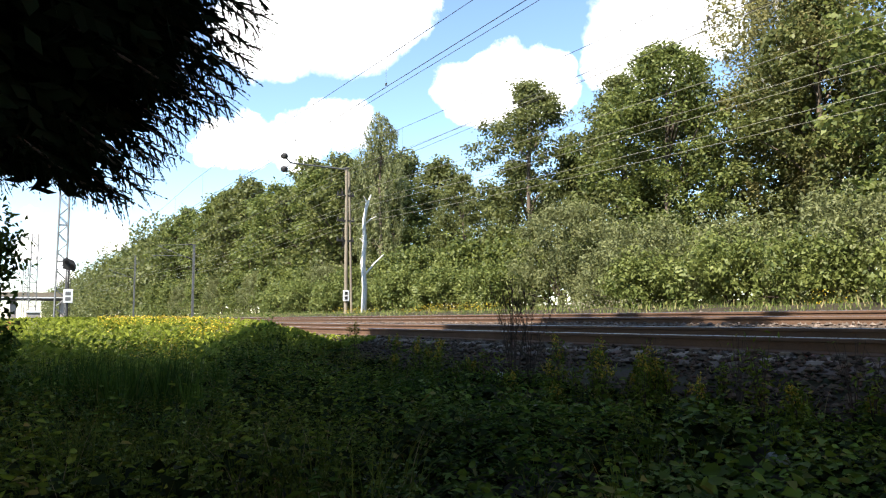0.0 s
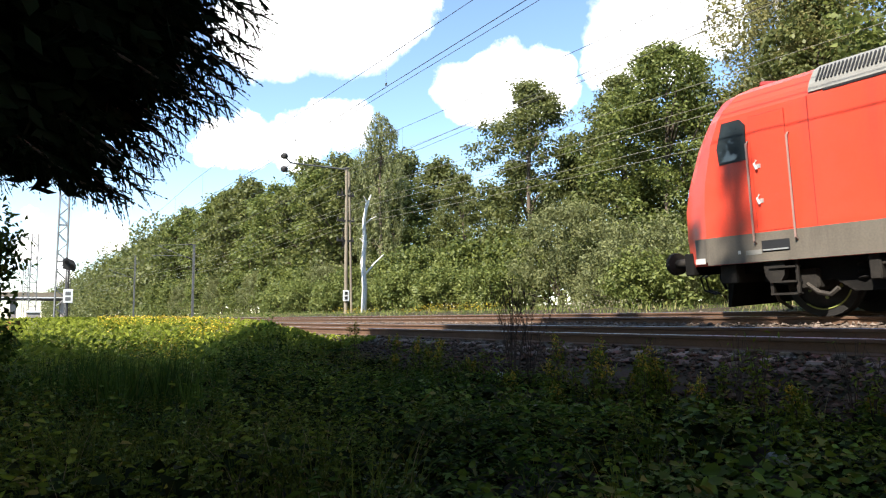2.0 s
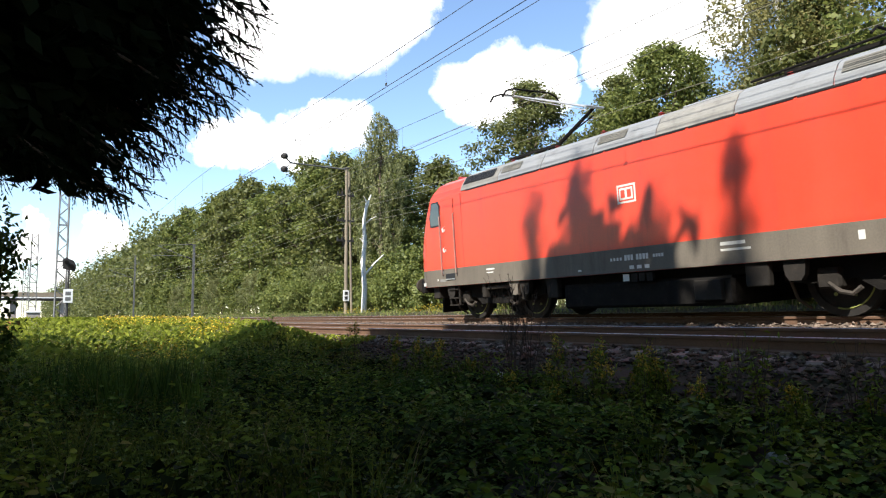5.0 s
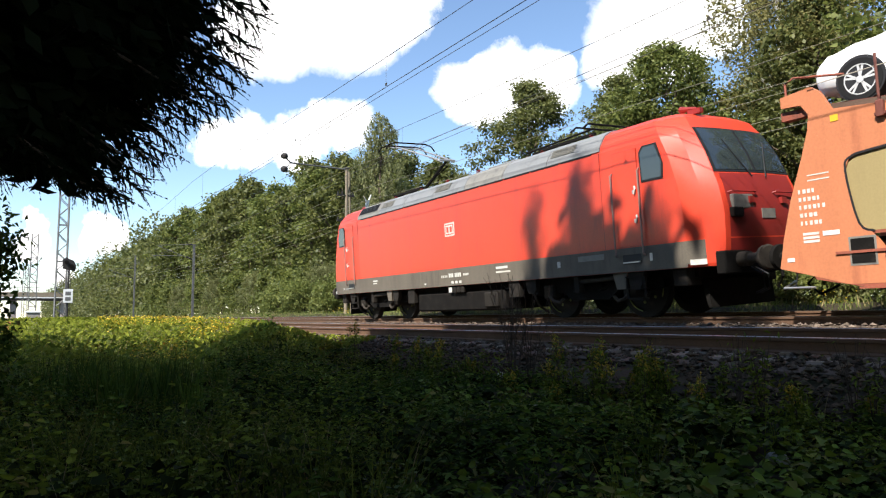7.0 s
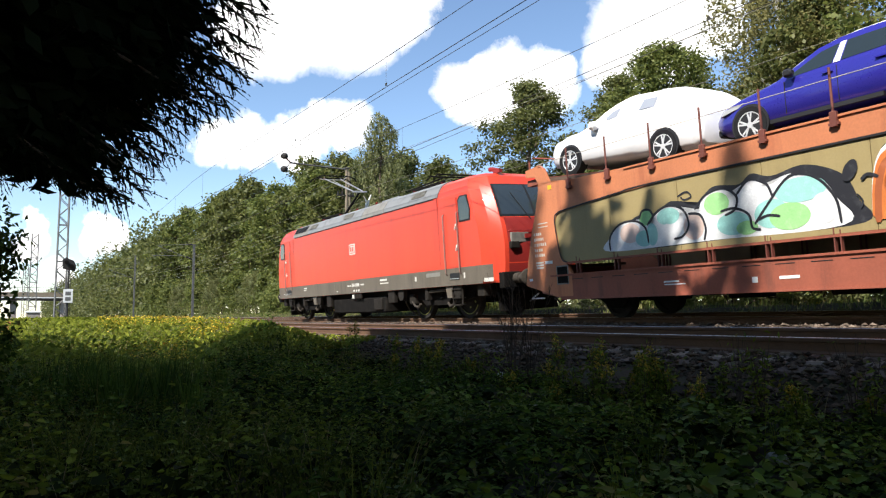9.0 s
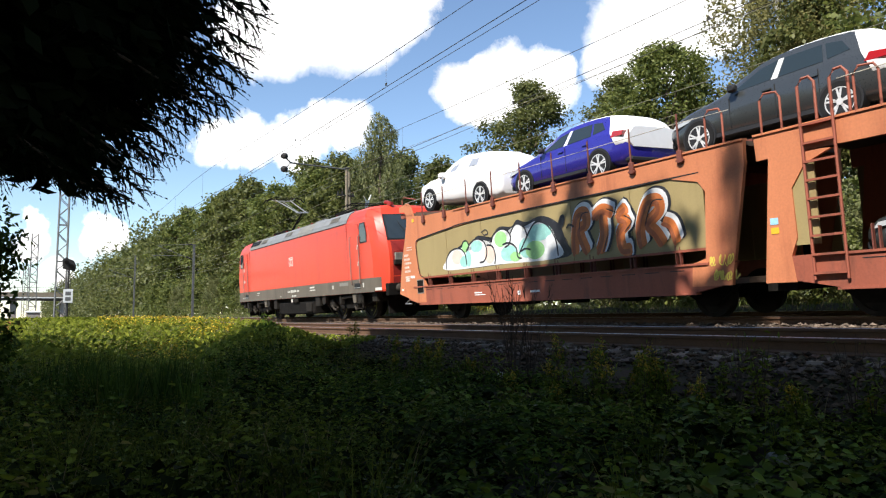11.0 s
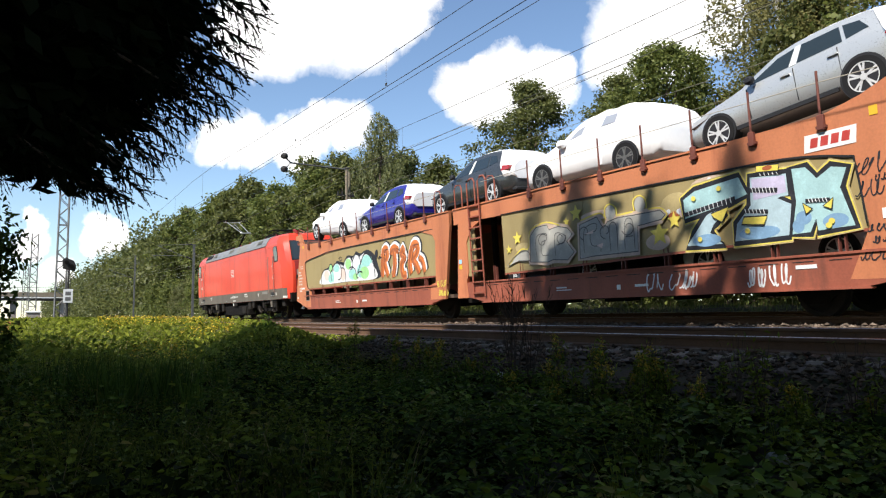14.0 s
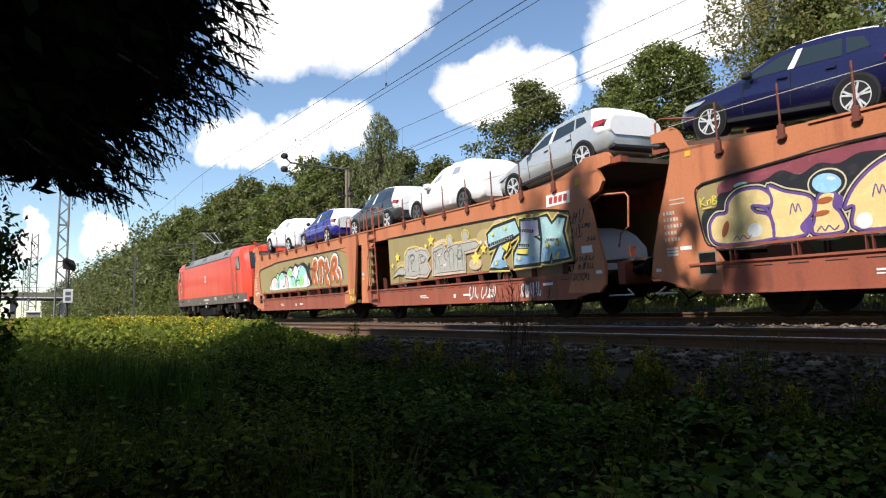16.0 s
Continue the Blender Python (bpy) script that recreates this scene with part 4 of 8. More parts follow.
        part("hook", Shape().box(*sorted((fx(0.35), fx(0.7))), -0.04, 0.04, 0.98, 1.10).tube([(fx(0.40), 0, 1.0), (fx(0.36), 0.0, 0.7), (fx(0.48), 0, 0.5)], 0.03, 6), M["under"], t)
        for y in (-0.45, 0.45, -0.6):
            part("hose", Shape().tube([(fx(0.6), y, 0.9), (fx(0.35), y, 0.75), (fx(0.38), y * 0.9, 0.5), (fx(0.6), y * 0.8, 0.42)], 0.022, 6), M["rubber"], t)
        part("lower_guard", Shape().box(*sorted((fx(1.4), fx(1.75))), -1.36, 1.36, 0.62, 0.96, 0.02), M["bogie"], t)
    # underframe and bogies
    part("underframe", Shape().box(1.3, 17.6, -1.15, 1.15, 0.78, 0.97), M["under"], t)
    part("transformer", Shape().box(7.2, 11.7, -1.36, 1.36, 0.24, 0.78, 0.05), M["under"], t, "dark transformer tank between the bogies")
    for s in (-1, 1):
        ys = sorted((s * 1.30, s * 1.44))
        for a, b, c, d in ((10.9, 11.5, 0.34, 0.72), (12.0, 12.45, 0.55, 0.97), (6.7, 7.1, 0.5, 0.97)):
            part("equipment_box", Shape().box(a, b, *ys, c, d, 0.02), M["bogie"], t, "dusty grey equipment box")
        part("warning_sign", Shape().box(9.18, 9.34, *sorted((s * 1.445, s * 1.455)), 0.78, 0.92), M["cream"], t, smooth=0)
    for bx in (4.25, 14.65):
        bog = part("bogie", Shape().box(bx - 0.5, bx + 0.5, -0.9, 0.9, 0.4, 0.72, 0.04), M["under"], t)
        for s in (-1, 1):
            ys = sorted((s * 1.02, s * 1.18))
            fr = [(bx - 2.1, 0.78), (bx - 2.1, 0.62), (bx - 1.7, 0.55), (bx - 0.9, 0.62), (bx - 0.6, 0.42), (bx + 0.6, 0.42), (bx + 0.9, 0.62), (bx + 1.7, 0.55), (bx + 2.1, 0.62), (bx + 2.1, 0.78), (bx + 0.8, 0.82), (bx - 0.8, 0.82)]
            part("side_frame", Shape().prism(fr, *ys), M["under"], bog)
            for ax in (-1.3, 1.3):
                part("axle_box", Shape().box(bx + ax - 0.2, bx + ax + 0.2, *sorted((s * 0.95, s * 1.28)), 0.46, 0.80, 0.04), M["bogie"], bog)
                part("axle_arm", Shape().tube([(bx + ax * 1.0, s * 1.26, 0.56), (bx + ax * 0.86, s * 1.28, 0.42), (bx + ax * 0.72, s * 1.26, 0.38), (bx + ax * 0.62, s * 1.25, 0.48)], 0.04, 6), M["dust"], bog)
            for dx in (-0.42, 0.42):
                sp = Shape()
                sp.tube([(bx + dx + 0.13 * math.cos(k * 0.8), s * 1.1 + 0.13 * math.sin(k * 0.8), 0.55 + k * 0.013) for k in range(32)], 0.022, 5)
                part("spring", sp, M["under"], bog)
            part("damper", Shape().tube([(bx - 0.1, s * 1.34, 0.83), (bx + 1.0, s * 1.34, 0.86)], 0.05, 10).tube([(bx + 1.0, s * 1.34, 0.86), (bx + 1.25, s * 1.34, 0.87)], 0.07, 10), M["dust"], bog, "dusty yaw damper")
            part("damper_post", Shape().box(bx - 0.24, bx - 0.06, *sorted((s * 1.26, s * 1.42)), 0.58, 0.97, 0.02), M["bogie"], bog)
            for bk in (-1.75, 1.62):
                part("bracket", Shape().prism([(bx + bk - 0.2, 0.97), (bx + bk + 0.2, 0.97), (bx + bk + 0.17, 0.72), (bx + bk + 0.1, 0.62), (bx + bk - 0.1, 0.62), (bx + bk - 0.17, 0.72)], *sorted((s * 1.30, s * 1.43))), M["bogie"], bog)
            part("frame_leg", Shape().prism([(bx + 1.0, 0.97), (bx + 1.45, 0.97), (bx + 1.36, 0.86), (bx + 1.34, 0.62), (bx + 1.1, 0.62)], *sorted((s * 1.36, s * 1.44))), M["skirt"], bog)
            part("sand_pipe", Shape().tube([(bx - 2.0, s * 1.2, 0.7), (bx - 2.0, s * 1.0, 0.3), (bx - 1.9, s * 0.8, 0.14)], 0.03, 6), M["dust"], bog)
    # roof gear
    deck = part("roof_deck", Shape().box(3.38, 15.58, -0.98, 0.98, 4.0, 4.035), M["roof"], t)
    for a, b, h in ((8.2, 9.4, 4.16), (10.3, 11.6, 4.2), (12.4, 13.0, 4.15)):
        part("roof_box", Shape().box(a, b, -0.6, 0.6, 4.036, h, 0.03), M["roof"], t)
    for x in (4.6, 6.4, 12.6, 14.4, 8.0, 9.7):
        for y in (-0.5, 0.5):
            ins = Shape().tube([(x, y, 4.03), (x, y, 4.24)], 0.035, 8)
            for k in range(5):
                ins.loft([[(x + r * math.cos(q), y + r * math.sin(q), 4.04 + k * 0.04 + dz) for q in (math.tau * j / 10 for j in range(10))] for r, dz in ((0.03, 0), (0.075, 0.008), (0.075, 0.014), (0.03, 0.024))])
            part("insulator", ins, M["maroon"], t, "dull red ribbed insulator")
    part("roof_conductor", Shape().tube([(4.6, 0.5, 4.24), (8, 0.5, 4.25), (9.7, 0.5, 4.22), (14.4, 0.5, 4.24)], 0.02, 6), M["steel"], t)
    for ex in (1.9, 16.9):
        part("horn", Shape().tube([(ex + 0.5, -0.55, 4.08), (ex + 0.1, -0.55, 4.14)], 0.03, 8, 0.07).box(ex + 0.3, ex + 0.6, -0.6, -0.5, 3.98, 4.08), M["maroon"], t)
    # raised pantograph
    part("pantograph_frame", Shape().box(4.5, 6.5, -0.55, -0.47, 4.22, 4.28).box(4.5, 6.5, 0.47, 0.55, 4.22, 4.28).box(5.5, 5.6, -0.469, 0.469, 4.22, 4.28).box(4.6, 4.7, -0.469, 0.469, 4.22, 4.28), M["under"], t)
    part("lower_arm", Shape().tube([(5.6, 0, 4.26), (7.25, 0, 5.02)], 0.055, 8, 0.04).tube([(5.15, 0.1, 4.3), (7.1, 0.1, 4.86)], 0.018, 6), M["under"], t, "dark pantograph arm")
    part("upper_arm", Shape().tube([(7.25, 0.0, 5.02), (7.1, 0.22, 5.06), (4.65, 0.36, 5.96)], 0.025, 6).tube([(7.25, 0, 5.02), (7.1, -0.22, 5.06), (4.65, -0.36, 5.96)], 0.025, 6).tube([(7.0, 0, 5.0), (4.65, 0, 5.9)], 0.012, 6).tube([(7.25, -0.3, 5.02), (7.25, 0.3, 5.02)], 0.035, 8), M["steel"], t, "pale tubular pantograph arm")
    for hx in (4.36, 4.92):
        part("collector", Shape().tube([(hx, -0.97, 5.82), (hx, -0.85, 5.98), (hx, -0.6, 6.06), (hx, 0.6, 6.06), (hx, 0.85, 5.98), (hx, 0.97, 5.82)], 0.026, 6), M["under"], t, "carbon collector strip")
    part("collector_cradle", Shape().tube([(4.36, -0.5, 6.02), (4.64, -0.45, 5.94), (4.92, -0.5, 6.02)], 0.016, 6).tube([(4.36, 0.5, 6.02), (4.64, 0.45, 5.94), (4.92, 0.5, 6.02)], 0.016, 6).tube([(4.64, -0.45, 5.94), (4.64, 0.45, 5.94)], 0.02, 6), M["steel"], t)
    # folded pantograph
    part("folded_pantograph", Shape().tube([(13.2, 0, 4.28), (11.6, 0, 4.33)], 0.05, 8).tube([(11.6, -0.2, 4.36), (14.3, -0.36, 4.40)], 0.025, 6).tube([(11.6, 0.2, 4.36), (14.3, 0.36, 4.40)], 0.025, 6)
         .tube([(14.2, -0.97, 4.3), (14.2, -0.8, 4.42), (14.2, 0.8, 4.42), (14.2, 0.97, 4.3)], 0.025, 6).tube([(14.6, -0.97, 4.3), (14.6, -0.8, 4.42), (14.6, 0.8, 4.42), (14.6, 0.97, 4.3)], 0.025, 6)
         .box(12.5, 14.5, -0.55, -0.47, 4.2, 4.26).box(12.5, 14.5, 0.47, 0.55, 4.2, 4.26), M["under"], t, "dark folded pantograph")
    wheels = [build_wheelset(t, x, 0.625) for x in (2.95, 5.55, 13.35, 15.95)]
    return t, wheels

# ---------- the car carrier wagons ----------
M.update({
    "orange": surface("faded_orange_steel", (0.52, 0.185, 0.085), 0.6, vary=0.16, scale=0.9, fine=25, bump=0.1, second=(0.30, 0.085, 0.045), amount=0.55, streak=True),
    "brown": surface("brown_red_steel", (0.30, 0.085, 0.05), 0.65, vary=0.2, scale=1.2, fine=30, bump=0.12, second=(0.13, 0.05, 0.035), amount=0.6, streak=True),
    "olive": surface("olive_tan_sheet", (0.33, 0.255, 0.115), 0.6, vary=0.12, scale=0.8, fine=30, bump=0.08, second=(0.22, 0.165, 0.075), amount=0.45, streak=True),
    "deck": surface("grimy_deck", (0.12, 0.085, 0.065), 0.85, vary=0.3, scale=2, fine=40, bump=0.3, second=(0.06, 0.05, 0.045), amount=0.5),
    "post": surface("dark_red_post", (0.16, 0.05, 0.035), 0.6, vary=0.2, bump=0.1),
    "rope": surface("tie_cable", (0.45, 0.40, 0.32), 0.7, vary=0.1, bump=0.05),
    "yellow": surface("yellow_mark", (0.75, 0.45, 0.03), 0.6, vary=0.1, bump=0.03),
})
for key, rgb in (("g_black", (0.02, 0.02, 0.025)), ("g_white", (0.74, 0.74, 0.74)), ("g_teal", (0.32, 0.62, 0.56)), ("g_green", (0.32, 0.62, 0.25)), ("g_pink", (0.74, 0.56, 0.48)), ("g_orange", (0.60, 0.17, 0.04)),
                 ("g_silver", (0.40, 0.385, 0.345)), ("g_yellow", (0.72, 0.58, 0.10)), ("g_blue", (0.40, 0.52, 0.57)), ("g_sand", (0.74, 0.56, 0.25)), ("g_purple", (0.13, 0.07, 0.26)), ("g_maroon", (0.24, 0.06, 0.08)),
                 ("g_lilac", (0.50, 0.45, 0.60)), ("g_sky", (0.30, 0.55, 0.75)), ("g_red", (0.45, 0.05, 0.04)), ("g_cream", (0.60, 0.52, 0.34)), ("g_navy", (0.035, 0.05, 0.11)), ("g_rust", (0.36, 0.10, 0.035)), ("g_mist", (0.56, 0.42, 0.33)), ("g_tanmist", (0.46, 0.36, 0.17)), ("g_aqua", (0.36, 0.55, 0.56)), ("g_deep", (0.20, 0.34, 0.50)), ("g_charcoal", (0.10, 0.10, 0.10))):
    M[key] = surface(key.replace("g_", "spray_"), rgb, 0.55, vary=0.14, scale=3.5, fine=40, bump=0.03, second=tuple(min(1, c * 1.35 + 0.05) for c in rgb), amount=0.5)


def curve(pts, n=6, closed=False):
    """A smooth run of points through pts."""
    out, k = [], len(pts)
    rng = range(k) if closed else range(k - 1)
    for i in rng:
        p = [pts[(i + j) % k] if closed else pts[max(0, min(k - 1, i + j))] for j in (-1, 0, 1, 2)]
        for q in range(n):
            a = q / n
            out.append(tuple(0.5 * ((2 * p[1][c]) + (p[2][c] - p[0][c]) * a + (2 * p[0][c] - 5 * p[1][c] + 4 * p[2][c] - p[3][c]) * a * a + (3 * p[1][c] - p[0][c] - 3 * p[2][c] + p[3][c]) * a ** 3) for c in (0, 1)))
    if not closed:
        out.append(tuple(pts[-1]))
    return out


def ribbon(shape, pts, w, y, closed=False):
    """A flat painted line of width w on the side sheet y."""
    k = len(pts)
    rows = []
    for i, (x, z) in enumerate(pts):
        a, b = (pts[(i - 1) % k], pts[(i + 1) % k]) if closed else (pts[max(0, i - 1)], pts[min(k - 1, i + 1)])
        dx, dz = b[0] - a[0], b[1] - a[1]
        d = math.hypot(dx, dz) or 1
        taper = 1 if closed or 0 < i < k - 1 else 0.55
        rows.append(((x - dz / d * w / 2 * taper, y, z + dx / d * w / 2 * taper), (x + dz / d * w / 2 * taper, y, z - dx / d * w / 2 * taper)))
    n = len(shape.v)
    shape.v += [p for r in rows for p in r]
    for i in range(k if closed else k - 1):
        j = (i + 1) % k
        shape.f.append((n + 2 * i, n + 2 * j, n + 2 * j + 1, n + 2 * i + 1))
    return shape


def blob(shape, pts, y, n=6):
    """A flat painted patch with a smooth outline."""
    c = curve(pts, n, True)
    k = len(shape.v)
    cx, cz = sum(p[0] for p in c) / len(c), sum(p[1] for p in c) / len(c)
    shape.v += [(cx, y, cz)] + [(x, y, z) for x, z in c]
    for i in range(len(c)):
        shape.f.append((k, k + 1 + i, k + 1 + (i + 1) % len(c)))
    return shape


def poly(shape, pts, y):
    shape.add([(x, y, z) for x, z in pts], [tuple(range(len(pts)))])
    return shape


def oval(cx, cz, rx, rz, n=10, tilt=0.0):
    return [(cx + rx * math.cos(q) * math.cos(tilt) - rz * math.sin(q) * math.sin(tilt), cz + rx * math.cos(q) * math.sin(tilt) + rz * math.sin(q) * math.cos(tilt)) for q in (math.tau * k / n for k in range(n))]


def star(cx, cz, r, a=0.3):
    return [(cx + (r if k % 2 == 0 else r * 0.45) * math.cos(a + math.tau * k / 10), cz + (r if k % 2 == 0 else r * 0.45) * math.sin(a + math.tau * k / 10)) for k in range(10)]


def painted(parent, layers):
    """Layers of (kind, material, data), each a little prouder than the one before."""
    by = -1.464
    groups = defaultdict(Shape)
    order = []
    for i, (kind, mat, data) in enumerate(layers):
        key = (mat, i)
        order.append(key)
        y = by - 0.0004 * (i + 1)
        s = groups[key]
        if kind == "blob":
            blob(s, data, y)
        elif kind == "poly":
            poly(s, data, y)
        elif kind == "smooth":
            poly(s, curve(data, 4, True), y)
        elif kind == "line":
            pts, w, closed = data
            ribbon(s, curve(pts, 5, closed), w, y, closed)
        elif kind == "hard":
            pts, w, closed = data
            ribbon(s, pts, w, y, closed)
    for mat, i in order:
        part("spray_patch", groups[(mat, i)], M[mat], parent, "", smooth=0)


def letters_a():
    """Rounded green-white letters and orange letters, as painted shapes (wagon space)."""
    L = []
    L.append(("blob", "g_black", [(4.5, 1.42), (4.35, 1.8), (4.75, 2.06), (5.2, 2.05), (5.6, 2.24), (6.1, 2.1), (6.5, 2.36), (7.0, 2.32), (7.25, 2.46), (7.6, 2.36), (8.15, 2.44), (8.7, 2.2), (8.9, 1.8), (8.95, 1.42), (7.0, 1.41)]))
    base = [(3.98, 1.42), (4.0, 1.7), (4.3, 1.96), (4.7, 1.98), (5.0, 1.86), (5.2, 2.02), (5.55, 2.16), (5.9, 2.02), (6.15, 1.96), (6.3, 2.2), (6.7, 2.3), (6.95, 2.16), (7.2, 2.36), (7.55, 2.22), (7.9, 2.34), (8.35, 2.2), (8.6, 1.85), (8.66, 1.42), (6.4, 1.415)]
    L.append(("blob", "g_white", base))
    for cx, cz, rx, rz, mat in ((4.55, 1.74, 0.26, 0.20, "g_pink"), (4.9, 1.60, 0.22, 0.16, "g_teal"), (5.1, 1.66, 0.13, 0.22, "g_teal"), (5.5, 1.96, 0.26, 0.16, "g_teal"), (5.45, 1.66, 0.2, 0.16, "g_white"), (6.05, 1.70, 0.22, 0.24, "g_pink"), (6.55, 2.05, 0.25, 0.2, "g_green"), (6.85, 1.66, 0.32, 0.2, "g_teal"),
                                (7.2, 2.1, 0.26, 0.2, "g_white"), (7.55, 1.74, 0.30, 0.24, "g_teal"), (7.85, 1.66, 0.34, 0.22, "g_green"), (8.05, 2.06, 0.42, 0.2, "g_teal"), (8.4, 1.72, 0.2, 0.24, "g_white"), (7.1, 1.56, 0.2, 0.12, "g_green")):
        L.append(("blob", mat, oval(cx, cz, rx, rz)))
    L.append(("blob", "g_green", oval(4.98, 2.0, 0.17, 0.15)))
    for arc in ([(4.0, 1.43), (4.02, 1.72), (4.3, 1.95), (4.7, 1.97), (4.95, 1.8), (5.0, 1.5)], [(5.0, 1.85), (5.25, 2.08), (5.55, 2.16), (5.85, 2.04), (5.95, 1.75), (5.8, 1.55), (5.6, 1.52)], [(5.95, 1.95), (6.2, 1.9), (6.3, 1.65), (6.25, 1.43)], [(6.1, 2.0), (6.35, 2.24), (6.7, 2.3), (6.95, 2.12), (6.9, 1.9), (6.7, 1.82)],
                [(6.62, 1.9), (6.9, 1.92), (7.15, 1.78), (7.2, 1.55), (7.35, 1.5)], [(6.95, 2.14), (7.2, 2.36), (7.5, 2.25), (7.6, 2.0)], [(7.25, 1.6), (7.5, 1.9), (7.9, 2.3), (8.3, 2.22), (8.58, 1.86), (8.64, 1.45)], [(4.82, 2.0), (4.9, 2.14), (5.08, 2.14), (5.15, 2.0), (5.05, 1.88)], [(7.3, 1.66), (7.5, 1.72), (7.7, 1.68)]):
        L.append(("line", "g_black", (arc, 0.045, False)))
    L.append(("line", "g_black", ([(5.75, 2.30), (5.95, 2.36), (6.05, 2.26), (5.9, 2.22), (5.82, 2.28)], 0.03, False)))
    def moved(pts):
        return [(3.27 + (x - 3.98) * 1.047, z) for x, z in pts]
    L = [(kind, mat, (moved(d[0]), *d[1:]) if kind == "line" else moved(d)) for kind, mat, d in L]
    # orange letters: wide strokes, white edge, black shadow
    strokes = ([(8.76, 1.46), (8.80, 1.95), (8.92, 2.3), (9.15, 2.34), (9.16, 2.1), (8.95, 1.96), (9.16, 1.46)], [(9.40, 2.2), (9.68, 2.34), (9.98, 2.22)], [(9.68, 2.28), (9.68, 1.8), (9.5, 1.44)],
               [(10.38, 2.32), (10.16, 2.14), (10.36, 2.0), (10.15, 1.8), (10.2, 1.47), (10.44, 1.45)], [(10.72, 1.46), (10.70, 1.86), (10.92, 2.3), (11.18, 2.32), (11.2, 2.12), (10.92, 1.9), (11.1, 1.7), (11.26, 1.46)], [(11.28, 1.9), (11.48, 1.8), (11.58, 1.46)])
    for mat, w, dx, dz in (("g_black", 0.40, 0.06, 0.04), ("g_white", 0.34, 0.02, 0.03), ("g_orange", 0.26, -0.02, -0.02), ("g_rust", 0.10, -0.07, -0.06)):
        for q, line in enumerate(strokes):
            L.append(("line", mat, ([(x + dx, z + dz) for x, z in line], w * (0.8 if q == 5 else 1.0), False)))
    for line in strokes[:5]:
        L.append(("line", "g_black", ([(x + 0.1, z - 0.02) for x, z in line[1:4]], 0.025, False)))
    L.append(("blob", "g_black", oval(8.35, 2.22, 0.10, 0.17, 10, -0.5)))
    L.append(("line", "g_black", ([(8.5, 2.05), (8.6, 2.12), (8.75, 2.06)], 0.05, False)))
    L.append(("line", "g_black", ([(8.42, 1.86), (8.5, 1.74), (8.46, 1.64)], 0.025, False)))
    return L


def comb(L, a, b, w, n):
    """A dark band with pale teeth between two points."""
    L.append(("hard", "g_black", ([a, b], w, False)))
    for k in range(1, n):
        x, z = a[0] + (b[0] - a[0]) * k / n, a[1] + (b[1] - a[1]) * k / n
        L.append(("hard", "g_white", ([(x - 0.01, z + w * 0.36), (x + 0.01, z - w * 0.36)], 0.022, False)))


